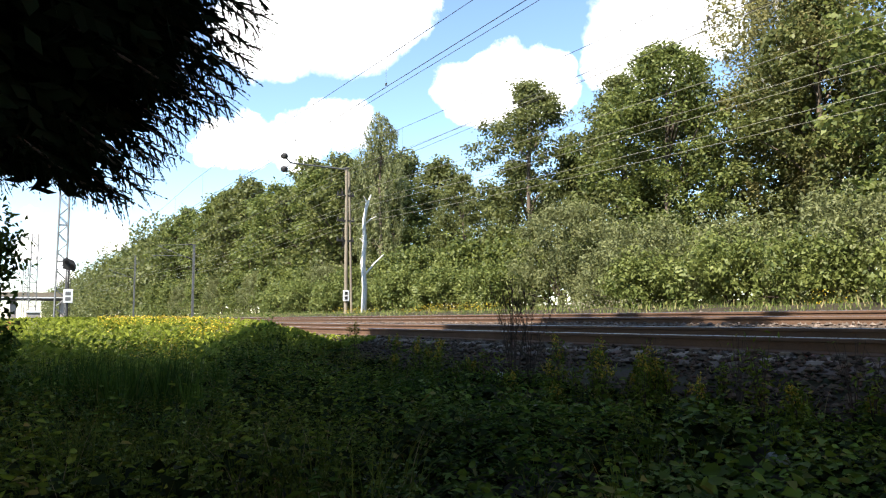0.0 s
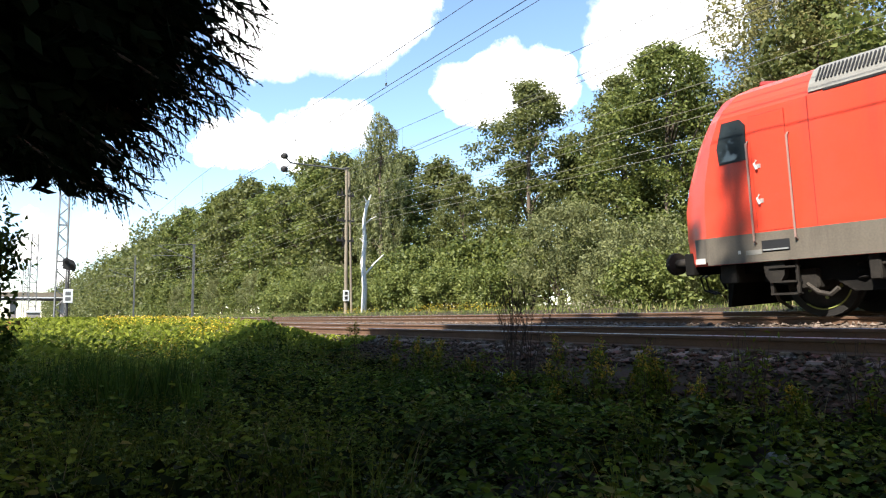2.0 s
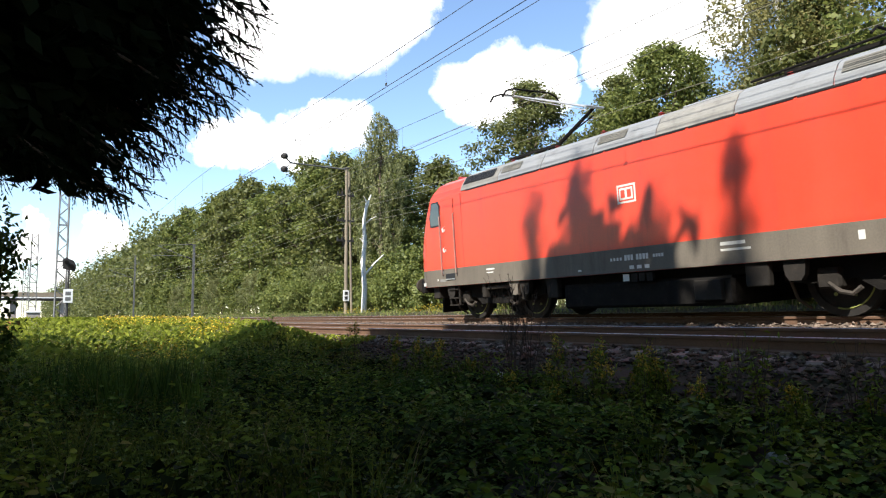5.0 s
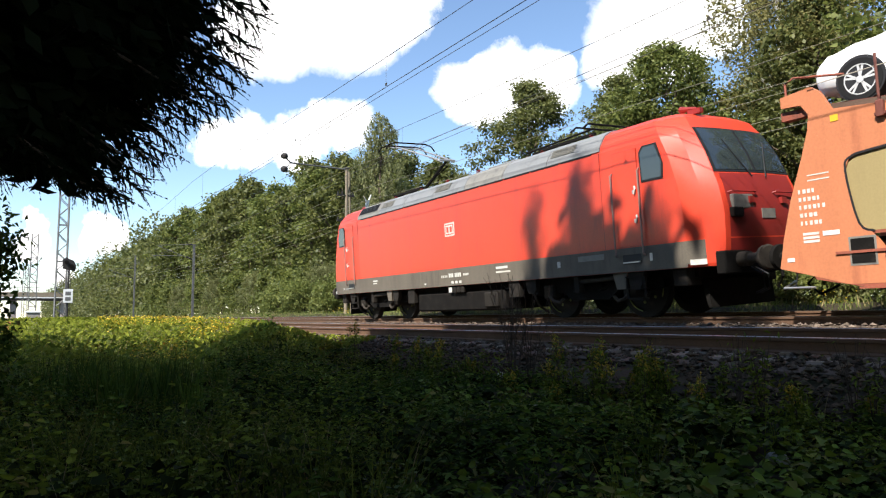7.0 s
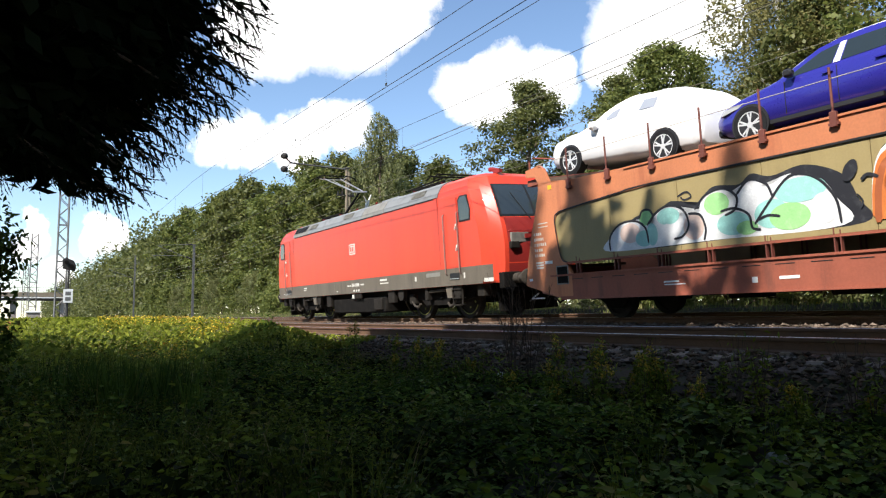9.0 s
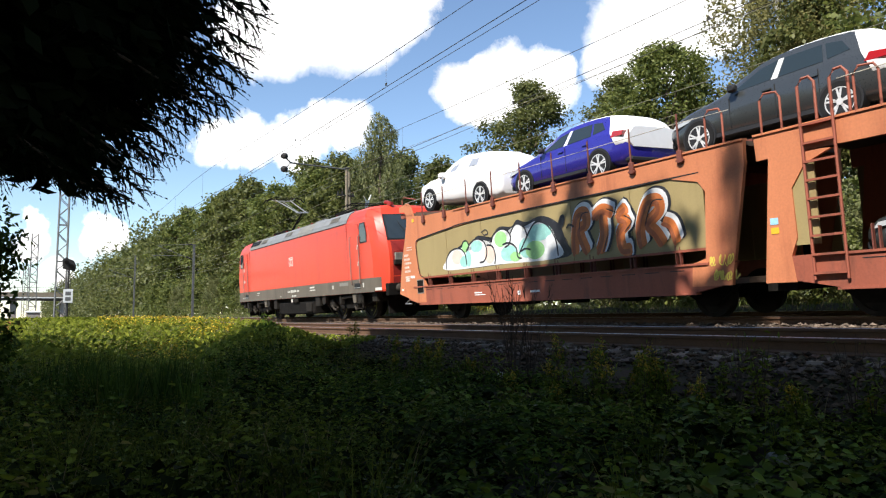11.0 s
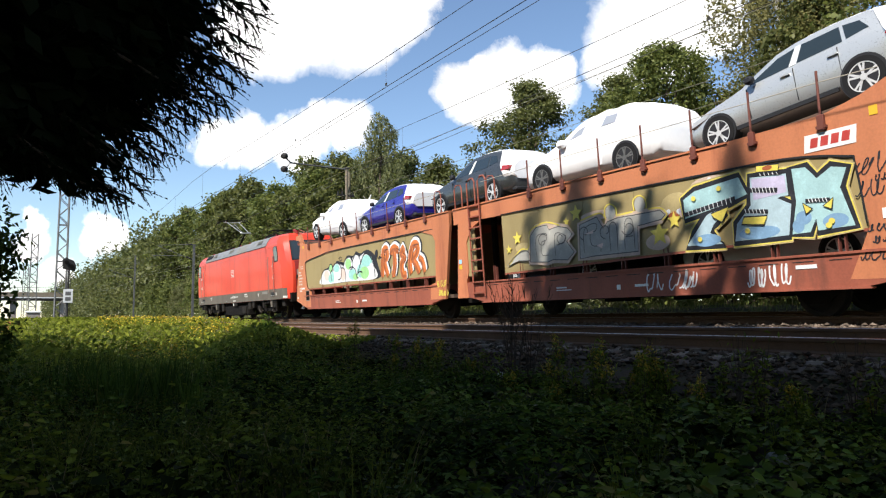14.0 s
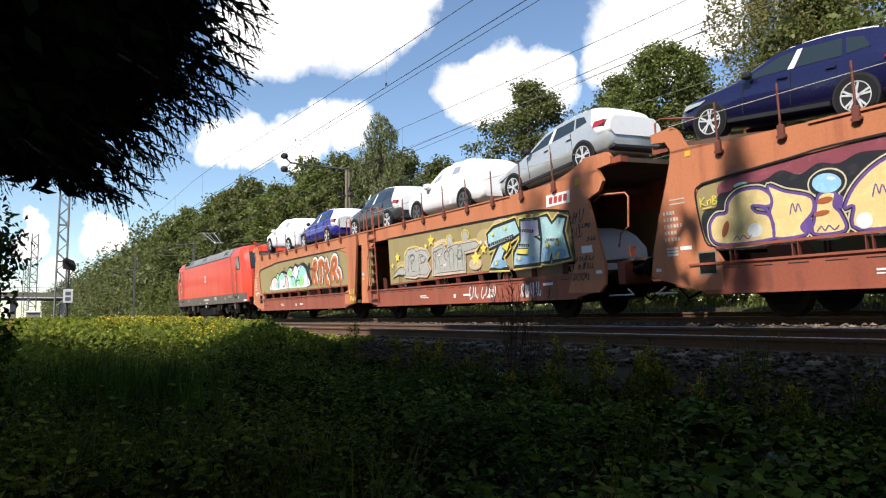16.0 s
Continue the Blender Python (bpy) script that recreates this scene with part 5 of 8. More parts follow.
def letters_b():
    """Silver letters edged in yellow among stars, and pale blue block letters."""
    L = []
    # mist of sprayed paint behind
    for x, z, rx, rz, mat in ((17.3, 2.12, 0.5, 0.13, "g_mist"), (19.0, 2.22, 0.5, 0.10, "g_mist"), (21.1, 2.16, 0.35, 0.22, "g_tanmist"), (21.9, 2.44, 0.42, 0.12, "g_mist"), (20.6, 1.5, 0.3, 0.16, "g_mist"), (16.4, 1.75, 0.3, 0.12, "g_tanmist")):
        L.append(("blob", mat, oval(x, z, rx, rz, 12)))
    for k in range(16):
        q = k * 2.4
        L.append(("blob", ("g_pink", "g_lilac", "g_rust", "g_white")[k % 4], oval(21.02 + 0.22 * math.cos(q) + (0.9 if k > 10 else 0), 2.0 + 0.28 * math.sin(q * 1.3) + (0.4 if k > 10 else 0), 0.05, 0.05, 8)))
    for x, z, r in ((15.83, 1.75, 0.12), (16.2, 2.0, 0.18), (18.03, 2.19, 0.11), (18.36, 2.34, 0.20), (20.66, 1.65, 0.25), (21.04, 1.87, 0.17)):
        L.append(("poly", "g_yellow", star(x, z, r)))
    swoosh = [(15.74, 1.34), (16.05, 1.56), (16.35, 1.68), (16.62, 1.66), (16.7, 1.42), (16.2, 1.44)]
    left = [(16.66, 1.38), (16.72, 2.0), (16.95, 2.18), (17.35, 2.2), (17.42, 2.08), (17.75, 2.12), (18.05, 2.05), (18.2, 1.9), (18.0, 1.75), (18.22, 1.5), (18.0, 1.34), (17.5, 1.38), (17.3, 1.34)]
    right = [(18.45, 2.07), (19.0, 2.18), (19.17, 1.92), (19.3, 2.04), (19.6, 2.09), (20.07, 2.09), (20.72, 2.1), (20.84, 2.0), (20.74, 1.92), (20.12, 1.86), (20.1, 1.36), (18.82, 1.36), (18.4, 1.33)]
    L.append(("smooth", "g_silver", swoosh))
    for shape in (left, right):
        L.append(("hard", "g_mist", (shape, 0.16, True)))
    for shape in (left, right):
        L.append(("poly", "g_silver", shape))
        L.append(("hard", "g_charcoal", (shape, 0.022, True)))
    for x, z in ((19.41, 2.22), (20.22, 2.28)):
        L.append(("blob", "g_silver", oval(x, z, 0.14, 0.15)))
        L.append(("line", "g_yellow", ([(x - 0.15, z - 0.12), (x - 0.16, z + 0.1), (x, z + 0.18), (x + 0.16, z + 0.08), (x + 0.17, z - 0.1)], 0.03, False)))
    for line in ([(15.8, 1.36), (16.3, 1.7), (16.62, 1.72), (16.74, 2.12), (17.3, 2.26), (17.8, 2.14)], [(18.5, 2.16), (19.05, 2.25), (19.24, 2.16)], [(19.6, 2.14), (20.04, 2.16)], [(20.42, 2.16), (20.74, 2.14), (20.88, 2.0), (20.76, 1.9)]):
        L.append(("line", "g_yellow", (line, 0.035, False)))
    rng = random.Random(31)
    scrolls = []
    for k in range(1, 11, 2):
        cx, cz = 16.85 + 0.32 * k + (0.15 if k > 3 else 0), 1.52 + 0.36 * (k % 2) + rng.uniform(-0.04, 0.06)
        a0, turn = rng.uniform(0, 6.28), rng.choice((-1, 1))
        scrolls.append([(cx + (0.19 - 0.013 * q) * math.cos(a0 + turn * q * 0.62), cz + (0.17 - 0.012 * q) * math.sin(a0 + turn * q * 0.62)) for q in range(11)])
    for line in ([(16.9, 1.5), (16.95, 1.95), (17.3, 2.0), (17.3, 1.85), (17.12, 1.8), (17.12, 1.52), (17.35, 1.5)], [(17.6, 1.45), (17.62, 1.95), (17.95, 1.9), (17.9, 1.75), (17.65, 1.7)], [(18.55, 1.45), (18.6, 1.95), (18.95, 2.05), (18.95, 1.9), (18.78, 1.85), (18.8, 1.6), (19.05, 1.55), (19.05, 1.42)],
                 [(19.35, 1.42), (19.36, 1.95), (19.55, 1.95), (19.55, 1.42)], [(19.75, 1.42), (19.8, 1.98), (20.0, 1.98), (20.02, 1.42)], [(19.78, 1.68), (20.0, 1.68)]):
        L.append(("line", "g_charcoal", (line, 0.018, False)))
    for shape in (swoosh,):
        scrolls.append([(sum(p[0] for p in shape) / len(shape) * 0.07 + x * 0.93, sum(p[1] for p in shape) / len(shape) * 0.12 + z * 0.88) for x, z in shape])
    for line in scrolls:
        L.append(("line", "g_charcoal", (line, 0.020, False)))
    for shape in ([(18.6, 1.85), (18.9, 1.92), (18.85, 1.84)], [(18.95, 1.58), (19.15, 1.62), (19.1, 1.5)]):
        L.append(("poly", "g_pink", shape))
    # pale blue block letters in a yellow edge
    bar = [(21.28, 2.22), (21.56, 2.36), (22.5, 2.46), (22.66, 2.11), (22.29, 2.0), (21.31, 1.83)]
    stem = [(21.76, 1.88), (22.14, 2.05), (22.18, 1.83), (21.94, 1.67), (21.86, 1.56), (22.12, 1.30), (21.29, 1.33), (21.49, 1.59)]
    mid = [(22.7, 2.41), (23.38, 2.37), (23.4, 1.98), (23.21, 1.98), (23.44, 1.85), (23.34, 1.33), (22.32, 1.32), (22.37, 1.65), (22.66, 1.93)]
    end = [(23.44, 2.41), (23.71, 2.41), (23.87, 2.21), (24.1, 2.35), (24.36, 2.28), (24.24, 1.99), (24.41, 1.38), (23.81, 1.35), (23.8, 1.54), (23.7, 1.34), (23.36, 1.35), (23.47, 1.87)]
    letters = (stem, bar, mid, end)
    for w, mat in ((0.22, "g_tanmist"), (0.17, "g_yellow"), (0.12, "g_black")):
        for shape in letters:
            L.append(("hard", mat, (shape, w, True)))
    for shape, mat in zip(letters, ("g_blue", "g_aqua", "g_blue", "g_aqua")):
        L.append(("poly", mat, shape))
        L.append(("hard", "g_black", (shape, 0.055, True)))
    # deeper blue sprayed over the feet
    for x, z, rx in ((21.75, 1.42, 0.3), (22.8, 1.45, 0.38), (23.5, 1.48, 0.10), (24.1, 1.5, 0.2), (23.6, 1.6, 0.13)):
        L.append(("blob", "g_deep", oval(x, z, rx, 0.11)))
    L.append(("poly", "g_lilac", [(22.74, 2.36), (23.34, 2.32), (23.35, 2.05), (22.75, 2.0)]))
    comb(L, (21.32, 1.93), (22.4, 2.08), 0.15, 12)
    comb(L, (22.68, 2.18), (23.2, 2.1), 0.15, 8)
    comb(L, (22.52, 1.84), (23.0, 1.78), 0.12, 7)
    comb(L, (22.84, 2.42), (23.3, 2.37), 0.08, 6)
    comb(L, (23.66, 1.86), (24.05, 1.83), 0.10, 7)
    for shape in ([(21.9, 1.87), (22.26, 1.95), (22.11, 1.71), (21.95, 1.81)], [(22.55, 1.73), (22.98, 1.70), (22.91, 1.58), (22.5, 1.63)], [(22.87, 2.55), (23.27, 2.51), (23.25, 2.42), (22.85, 2.46)], [(23.62, 1.82), (23.75, 1.72), (23.66, 1.66)], [(23.95, 1.74), (24.1, 1.84), (24.06, 1.69)]):
        L.append(("hard", "g_black", (shape, 0.05, True)))
        L.append(("poly", "g_yellow", shape))
    L.append(("blob", "g_rust", oval(23.06, 2.49, 0.09, 0.04)))
    for x, z in ((22.1, 2.3), (24.05, 1.5), (24.0, 1.44), (21.55, 2.2), (21.62, 1.45), (22.6, 1.5)):
        L.append(("blob", "g_yellow", oval(x, z, 0.05, 0.045, 8)))
    return L


def letters_c():
    """Sand-coloured rounded letters before a dark cloud (second wagon)."""
    L = []
    L.append(("smooth", "g_maroon", [(2.1, 2.36), (2.5, 2.5), (3.49, 2.58), (4.39, 2.6), (4.82, 2.62), (5.8, 2.6), (6.6, 2.5), (6.6, 2.2), (4.37, 2.3), (3.2, 2.3), (2.2, 2.15)]))
    L.append(("smooth", "g_black", [(1.68, 1.71), (1.76, 1.95), (2.02, 2.0), (2.08, 2.2), (2.36, 2.24), (2.5, 2.34), (2.95, 2.3), (3.3, 2.42), (3.62, 2.3), (3.94, 2.42), (4.25, 2.36), (4.6, 2.46), (5.2, 2.4), (6.3, 2.4), (6.5, 1.3), (2.31, 1.31), (1.85, 1.32)]))
    L.append(("blob", "g_teal", oval(2.55, 2.3, 0.14, 0.05)))
    ess = [(1.86, 1.64), (2.0, 1.84), (2.22, 1.86), (2.29, 2.06), (2.52, 2.2), (2.89, 2.19), (3.08, 2.04), (3.06, 1.88), (2.81, 1.91), (2.72, 1.9), (2.80, 1.8), (3.02, 1.72), (3.08, 1.5), (3.05, 1.33), (2.02, 1.33)]
    pee = [(3.06, 2.2), (3.34, 2.07), (3.76, 1.92), (3.78, 1.69), (3.57, 1.47), (3.62, 1.34), (3.12, 1.33), (3.10, 1.55), (3.05, 1.75), (3.11, 1.95)]
    eye = [(3.90, 1.92), (4.15, 1.93), (4.12, 1.73), (4.21, 1.6), (4.25, 1.34), (3.76, 1.34), (3.80, 1.56)]
    ell = [(4.28, 1.68), (4.5, 2.02), (4.93, 2.3), (5.5, 2.36), (5.45, 2.0), (5.1, 1.75), (5.55, 1.5), (5.5, 1.34), (4.45, 1.34), (4.42, 1.68)]
    last = [(5.6, 1.36), (5.65, 2.25), (6.1, 2.3), (6.35, 2.0), (6.0, 1.8), (6.3, 1.36)]
    shapes = (ess, pee, eye, ell, last)
    for w, mat in ((0.20, "g_black"), (0.14, "g_cream"), (0.09, "g_black")):
        for shape in shapes + (oval(4.04, 2.09, 0.24, 0.16, 14),):
            L.append(("line", mat, (shape, w, True)))
    for shape in shapes:
        L.append(("smooth", "g_sand", shape))
        L.append(("line", "g_purple", (shape, 0.045, True)))
    L.append(("blob", "g_sky", oval(4.04, 2.09, 0.23, 0.15, 14, -0.15)))
    L.append(("blob", "g_white", oval(4.12, 2.15, 0.07, 0.025, 8, -0.2)))
    L.append(("line", "g_purple", ([(2.72, 1.92), (2.9, 1.88), (3.06, 1.72), (3.1, 1.36)], 0.05, False)))
    L.append(("poly", "g_purple", [(3.62, 1.36), (3.58, 1.5), (3.74, 1.66), (3.78, 1.36)]))
    L.append(("poly", "g_purple", [(4.16, 1.92), (4.13, 1.7), (4.24, 1.66), (4.28, 1.85)]))
    for a, b, rx, rz, tilt in ((2.18, 1.58, 0.06, 0.15, -0.4), (3.99, 1.83, 0.13, 0.05, 0.1), (3.92, 1.64, 0.13, 0.04, 0.1)):
        L.append(("blob", "g_rust", oval(a, b, rx, rz, 10, tilt)))
    L.append(("blob", "g_white", oval(2.75, 1.5, 0.14, 0.12)))
    L.append(("blob", "g_white", oval(4.55, 1.45, 0.12, 0.12)))
    for x, z in ((3.5, 1.76), (4.8, 1.86)):
        L.append(("line", "g_purple", ([(x - 0.1, z - 0.08), (x - 0.04, z + 0.1), (x, z - 0.04), (x + 0.05, z + 0.08), (x + 0.1, z - 0.06)], 0.018, False)))
    for x in (2.5, 4.0):
        L.append(("line", "g_purple", ([(x - 0.18, 1.36), (x - 0.1, 1.44), (x - 0.05, 1.37), (x + 0.02, 1.44), (x + 0.1, 1.37), (x + 0.18, 1.43)], 0.016, False)))
    for line in ([(1.70, 2.2), (1.70, 2.02)], [(1.80, 2.2), (1.71, 2.11), (1.82, 2.04)], [(1.85, 2.14), (1.86, 2.04)], [(1.86, 2.12), (1.92, 2.14), (1.93, 2.06)], [(1.97, 2.2), (1.97, 2.05), (2.06, 2.08), (1.98, 2.13), (2.05, 2.17), (1.97, 2.2)], [(1.72, 1.99), (1.95, 2.01)]):
        L.append(("line", "g_yellow", (line, 0.02, False)))
    return L


def scribble(shape, x0, z0, w, h, seed, y, lw=0.02, n=9):
    """A row of loose hand-drawn loops and hooks."""
    rng = random.Random(seed)
    k = max(2, round(w / h * 1.1))
    for i in range(k):
        turns, ph, rx = rng.uniform(0.9, 2.2), rng.uniform(0, 6.28), rng.uniform(0.15, 0.34)
        g = [(0.15 + 0.7 * q / 13 + rx * math.cos(ph + turns * 6.28 * q / 13), 0.5 + 0.45 * math.sin(ph + turns * 6.28 * q / 13 + 0.6)) for q in range(14)]
        s = rng.uniform(0.75, 1.1)
        sk = rng.uniform(-0.2, 0.3)
        pts = [(x0 + w / k * (i + 0.9 * (u + sk * v)), z0 + h * s * v + rng.uniform(-0.1, 0.1) * h) for u, v in g]
        ribbon(shape, curve(pts, 4), lw, y - 0.0004 * (i % 3))
    return shape


def half_frame(t, x0, x1, ends, seed, gap=None):
    """One deck section of a wagon: ends tells which end rises to the couplings (0 front, 1 rear)."""
    inner0, inner1 = x0 + 1.1, x1 - 1.1
    front = ends == 0
    for s in (-1, 1):
        Y = lambda a, b: sorted((s * a, s * b))
        # lower sill beam
        sill = [(x0 + 0.55, 0.62), (x0 + 1.4, 0.46), (x1 - 1.4, 0.46), (x1 - 0.55, 0.62), (x1 - 0.35, 1.02), (x0 + 0.35, 1.02)]
        part("sill_beam", Shape().prism(sill, *Y(1.36, 1.485)), M["brown"], t, "brown-red sill beam", smooth=0)
        part("sill_flange", Shape().box(x0 + 0.9, x1 - 0.9, *Y(1.37, 1.515), 0.985, 1.025).box(x0 + 1.2, x1 - 1.2, *Y(1.37, 1.51), 0.455, 0.485), M["brown"], t, smooth=0)
        # upper beam, rising to the coupling end
        if front:
            up = [(x0 + 0.62, 2.93), (x0 + 1.35, 2.455), (x0 + 1.6, 2.47), (x0 + 3.02, 2.58), (x0 + 4.5, 2.65), (x1 - 0.7, 2.66), (x1 - 0.02, 2.64), (x1, 3.08), (x0 + 3.6, 3.08), (x0 + 1.7, 3.12), (x0 + 1.02, 3.20), (x0 + 0.86, 3.52), (x0 + 0.72, 3.62), (x0 + 0.22, 3.57), (x0 + 0.22, 3.40), (x0 + 0.55, 3.37), (x0 + 0.66, 3.2)]
        else:
            up = [(x1 - 0.16, 2.92), (x1 - 0.30, 2.72), (x1 - 1.2, 2.42), (x1 - 2.4, 2.58), (x1 - 4.0, 2.60), (x0 + 0.7, 2.66), (x0 + 0.02, 2.64), (x0, 3.08), (x1 - 3.6, 3.08), (x1 - 1.7, 3.14), (x1 - 1.1, 3.30), (x1 - 0.62, 3.50), (x1 - 0.0, 3.50), (x1 + 0.10, 3.40), (x1 + 0.1, 3.24), (x1 - 0.3, 3.2)]
        ub = part("upper_beam", Shape().prism(up, *Y(1.40, 1.487)), M["orange"], t, "faded orange upper side beam", smooth=0)
        part("upper_flange", Shape().box(x0 + (3.4 if front else 0.0), x1 - (0.0 if front else 3.4), *Y(1.36, 1.515), 3.05, 3.085), M["orange"], t, smooth=0)
        # end plates
        fr = [(x0 - 0.04, 0.82), (x0 + 0.43, 0.70), (x0 + 1.05, 0.53), (x0 + 1.6, 0.53), (x0 + 1.6, 1.03), (x0 + 1.45, 1.28), (x0 + 1.26, 1.42), (x0 + 1.14, 2.23), (x0 + 1.22, 2.40), (x0 + 1.36, 2.46), (x0 + 0.62, 2.94), (x0 + 0.47, 2.5), (x0 + 0.24, 1.9), (x0 + 0.06, 1.28)]
        bk = [(x1 - 0.28, 1.14), (x1 - 0.32, 0.74), (x1 - 0.5, 0.58), (x1 - 1.5, 0.60), (x1 - 1.30, 1.03), (x1 - 1.15, 1.36), (x1 - 1.25, 2.30), (x1 - 1.3, 2.44), (x1 - 0.75, 2.94), (x1 - 0.62, 2.4)]
        j0 = [(x0, 0.6), (x0 + 0.55, 0.6), (x0 + 0.5, 1.02), (x0 + 0.62, 1.3), (x0 + 0.60, 2.1), (x0 + 0.85, 2.45), (x0 + 1.3, 2.62), (x0 + 0.25, 2.72)]
        j1 = [(x1 - 0.45, 0.6), (x1 - 1.3, 0.6), (x1 - 1.25, 1.02), (x1 - 0.95, 1.1), (x1 - 0.85, 2.30), (x1 - 1.0, 2.5), (x1 - 1.6, 2.64), (x1, 2.70)]
        part("end_plate", Shape().prism(fr if front else j0, *Y(1.41, 1.489)), M["orange"], t, "scuffed orange end plate, far rear one coloured dark as inside shade", smooth=0)
        # far rear plate takes the dark deck colour to imitate the dim inside
        part("end_plate", Shape().prism(j1 if front else bk, *Y(1.41, 1.4872)), M["orange" if front or s < 0 else "deck"], t, "scuffed orange end plate, far rear one coloured dark as inside shade", smooth=0)
        # tan side sheets
        a, b = (x0 + 1.12, x1 - 0.9) if front else (x0 + 2.25, x1 - 1.18)
        if s > 0:
            a, b = (a, x1 - 0.1) if front else (x0 + 0.1, b)
        zb = (lambda x: 1.06) if s > 0 else (lambda x: 1.30) if front else (lambda x: 1.18 + 0.16 * (x - a) / (b - a))
        k = 6
        for i in range(k):
            p, q = a + (b - a) * i / k, a + (b - a) * (i + 1) / k
            part("side_sheet", Shape().prism([(p, zb(p)), (q - 0.012, zb(q)), (q - 0.012, 2.72), (p, 2.72)], *Y(1.435, 1.463)), M["olive"], t, "olive-tan side sheet", smooth=0)
        if not front and s < 0:
            part("side_sheet", Shape().box(x0 + 0.58, x0 + 0.98, *Y(1.435, 1.463), 1.18, 2.68), M["olive"], t, "olive-tan side sheet", smooth=0)
        seal = [(x0 + 1.5, 1.29), (x0 + 1.28, 1.43), (x0 + 1.15, 2.23), (x0 + 1.25, 2.42), (x0 + 1.6, 2.475), (x0 + 3.02, 2.585), (x0 + 4.5, 2.655), (x1 - 0.95, 2.665)] if front else [(x0 + 2.25, 2.66), (x1 - 4.0, 2.605), (x1 - 2.4, 2.585), (x1 - 1.4, 2.44), (x1 - 1.27, 2.3), (x1 - 1.18, 1.4)]
        part("sheet_seal", ribbon(Shape(), curve(seal, 4), 0.035, s * 1.4905), M["rubber"], t, smooth=0)
        part("sheet_rail", Shape().prism([(a, zb(a) - 0.05), (b, zb(b) - 0.05), (b, zb(b) - 0.004), (a, zb(a) - 0.004)], *Y(1.42, 1.475)), M["brown"], t, smooth=0)
        # short brackets between sill and sheets
        n = 9
        for i in range(n):
            x = x0 + 1.8 + (x1 - x0 - 3.4) * i / (n - 1)
            br = Shape().box(x - 0.05, x - 0.03, *Y(1.40, 1.47), 1.02, 1.40).box(x + 0.05, x + 0.07, *Y(1.40, 1.47), 1.02, 1.36)
            part("sheet_bracket", br, M["post"], t, smooth=0)
        # posts and the cable along the deck
        n = int((x1 - x0 - 1.4) / 1.2)
        px = [x0 + (1.75 if front else 1.1) + 1.2 * i for i in range(n)]
        for i, x in enumerate(px):
            if not front and x < x0 + 2.3:
                continue
            po = part("post", Shape().tube([(x, s * 1.53, 2.92), (x, s * 1.53, 3.82)], 0.02, 6), M["post"], t, "dark red deck post")
            part("post_foot", Shape().box(x - 0.055, x + 0.055, *Y(1.487, 1.56), 2.90, 3.14, 0.01).box(x - 0.08, x + 0.08, *Y(1.487, 1.55), 2.93, 2.97), M["post"], po)
        part("cable", Shape().tube([(x0 + 0.7 if front else x0 + 1.5, s * 1.53, 3.62)] + [(x, s * 1.53, 3.64) for x in px if front or x > x0 + 2.3] + [(x1 - (0.2 if front else 0.8), s * 1.53, 3.62)], 0.008, 5), M["rope"], t, "slack pale tie cable")
        # markings
        if s < 0:
            y = -1.49
            mk = Shape()
            rngm = random.Random(seed)
            e = x0 if front else x1
            if front:
                for r in range(5):
                    for c in range(4 + r % 3):
                        mk.box(x0 + 0.38 + c * 0.075, x0 + 0.38 + c * 0.075 + rngm.uniform(0.03, 0.055), y - 0.004, y + 0.003, 1.98 - r * 0.125, 2.045 - r * 0.125)
                mk.box(x0 + 0.55, x0 + 0.9, y - 0.0035, y + 0.003, 2.16, 2.18).box(x0 + 0.55, x0 + 0.9, y - 0.0035, y + 0.003, 2.24, 2.26)
                for r in range(3):
                    mk.box(x0 + 0.40, x0 + 0.66, y - 0.004, y + 0.003, 1.32 - r * 0.06, 1.36 - r * 0.06)
                part("marking_bars", mk, M["cream"], t, "rows of pale worn marking bars", smooth=0)["kind"] = "stuff"
                part("yellow_patch", Shape().box(x0 + 1.0, x0 + 1.12, y - 0.005, y + 0.003, 3.0, 3.1), M["yellow"], t, smooth=0)
                part("white_label", Shape().box(x0 + 0.10, x0 + 0.22, y - 0.006, y + 0.003, 0.92, 0.98).box(x0 + 0.72, x0 + 0.98, y - 0.006, y + 0.003, 1.29, 1.36), M["white"], t, smooth=0)
                part("hatch_frame", Shape().box(x0 + 1.10, x0 + 1.50, -1.495, -1.48, 0.80, 1.23), M["grille"], t, smooth=0)
                part("hatch", Shape().box(x0 + 1.13, x0 + 1.47, -1.50, -1.482, 0.83, 1.20), M["under"], t, "dark hatch on the sill", smooth=0)
            else:
                part("white_label", Shape().box(x1 - 0.55, x1 - 0.38, y - 0.006, y + 0.003, 0.98, 1.05).box(x1 - 0.95, x1 - 0.62, y - 0.006, y + 0.003, 1.45, 1.60).box(x1 - 2.35, x1 - 2.0, y - 0.006, y + 0.003, 0.80, 0.86), M["white"], t, smooth=0)
                sg = part("owner_plate", Shape().prism([(x1 - 2.03, 2.60), (x1 - 1.22, 2.615), (x1 - 1.19, 2.885), (x1 - 2.0, 2.87)], y - 0.006, y + 0.003), M["white"], t, "white owner plate with red bars", smooth=0)
                bz = Shape()
                for k in range(4):
                    xx = x1 - 1.93 + k * 0.165
                    zz = 2.66 + k * 0.004
                    bz.prism([(xx, zz), (xx + 0.12, zz), (xx + 0.15, zz + 0.15), (xx + 0.03, zz + 0.15)], y - 0.009, y + 0.003)
                part("plate_mark", bz, M["g_red"], sg, smooth=0)
                part("yellow_patch", Shape().box(x1 - 1.0, x1 - 0.88, y - 0.005, y + 0.003, 2.96, 3.1), M["yellow"], t, smooth=0)
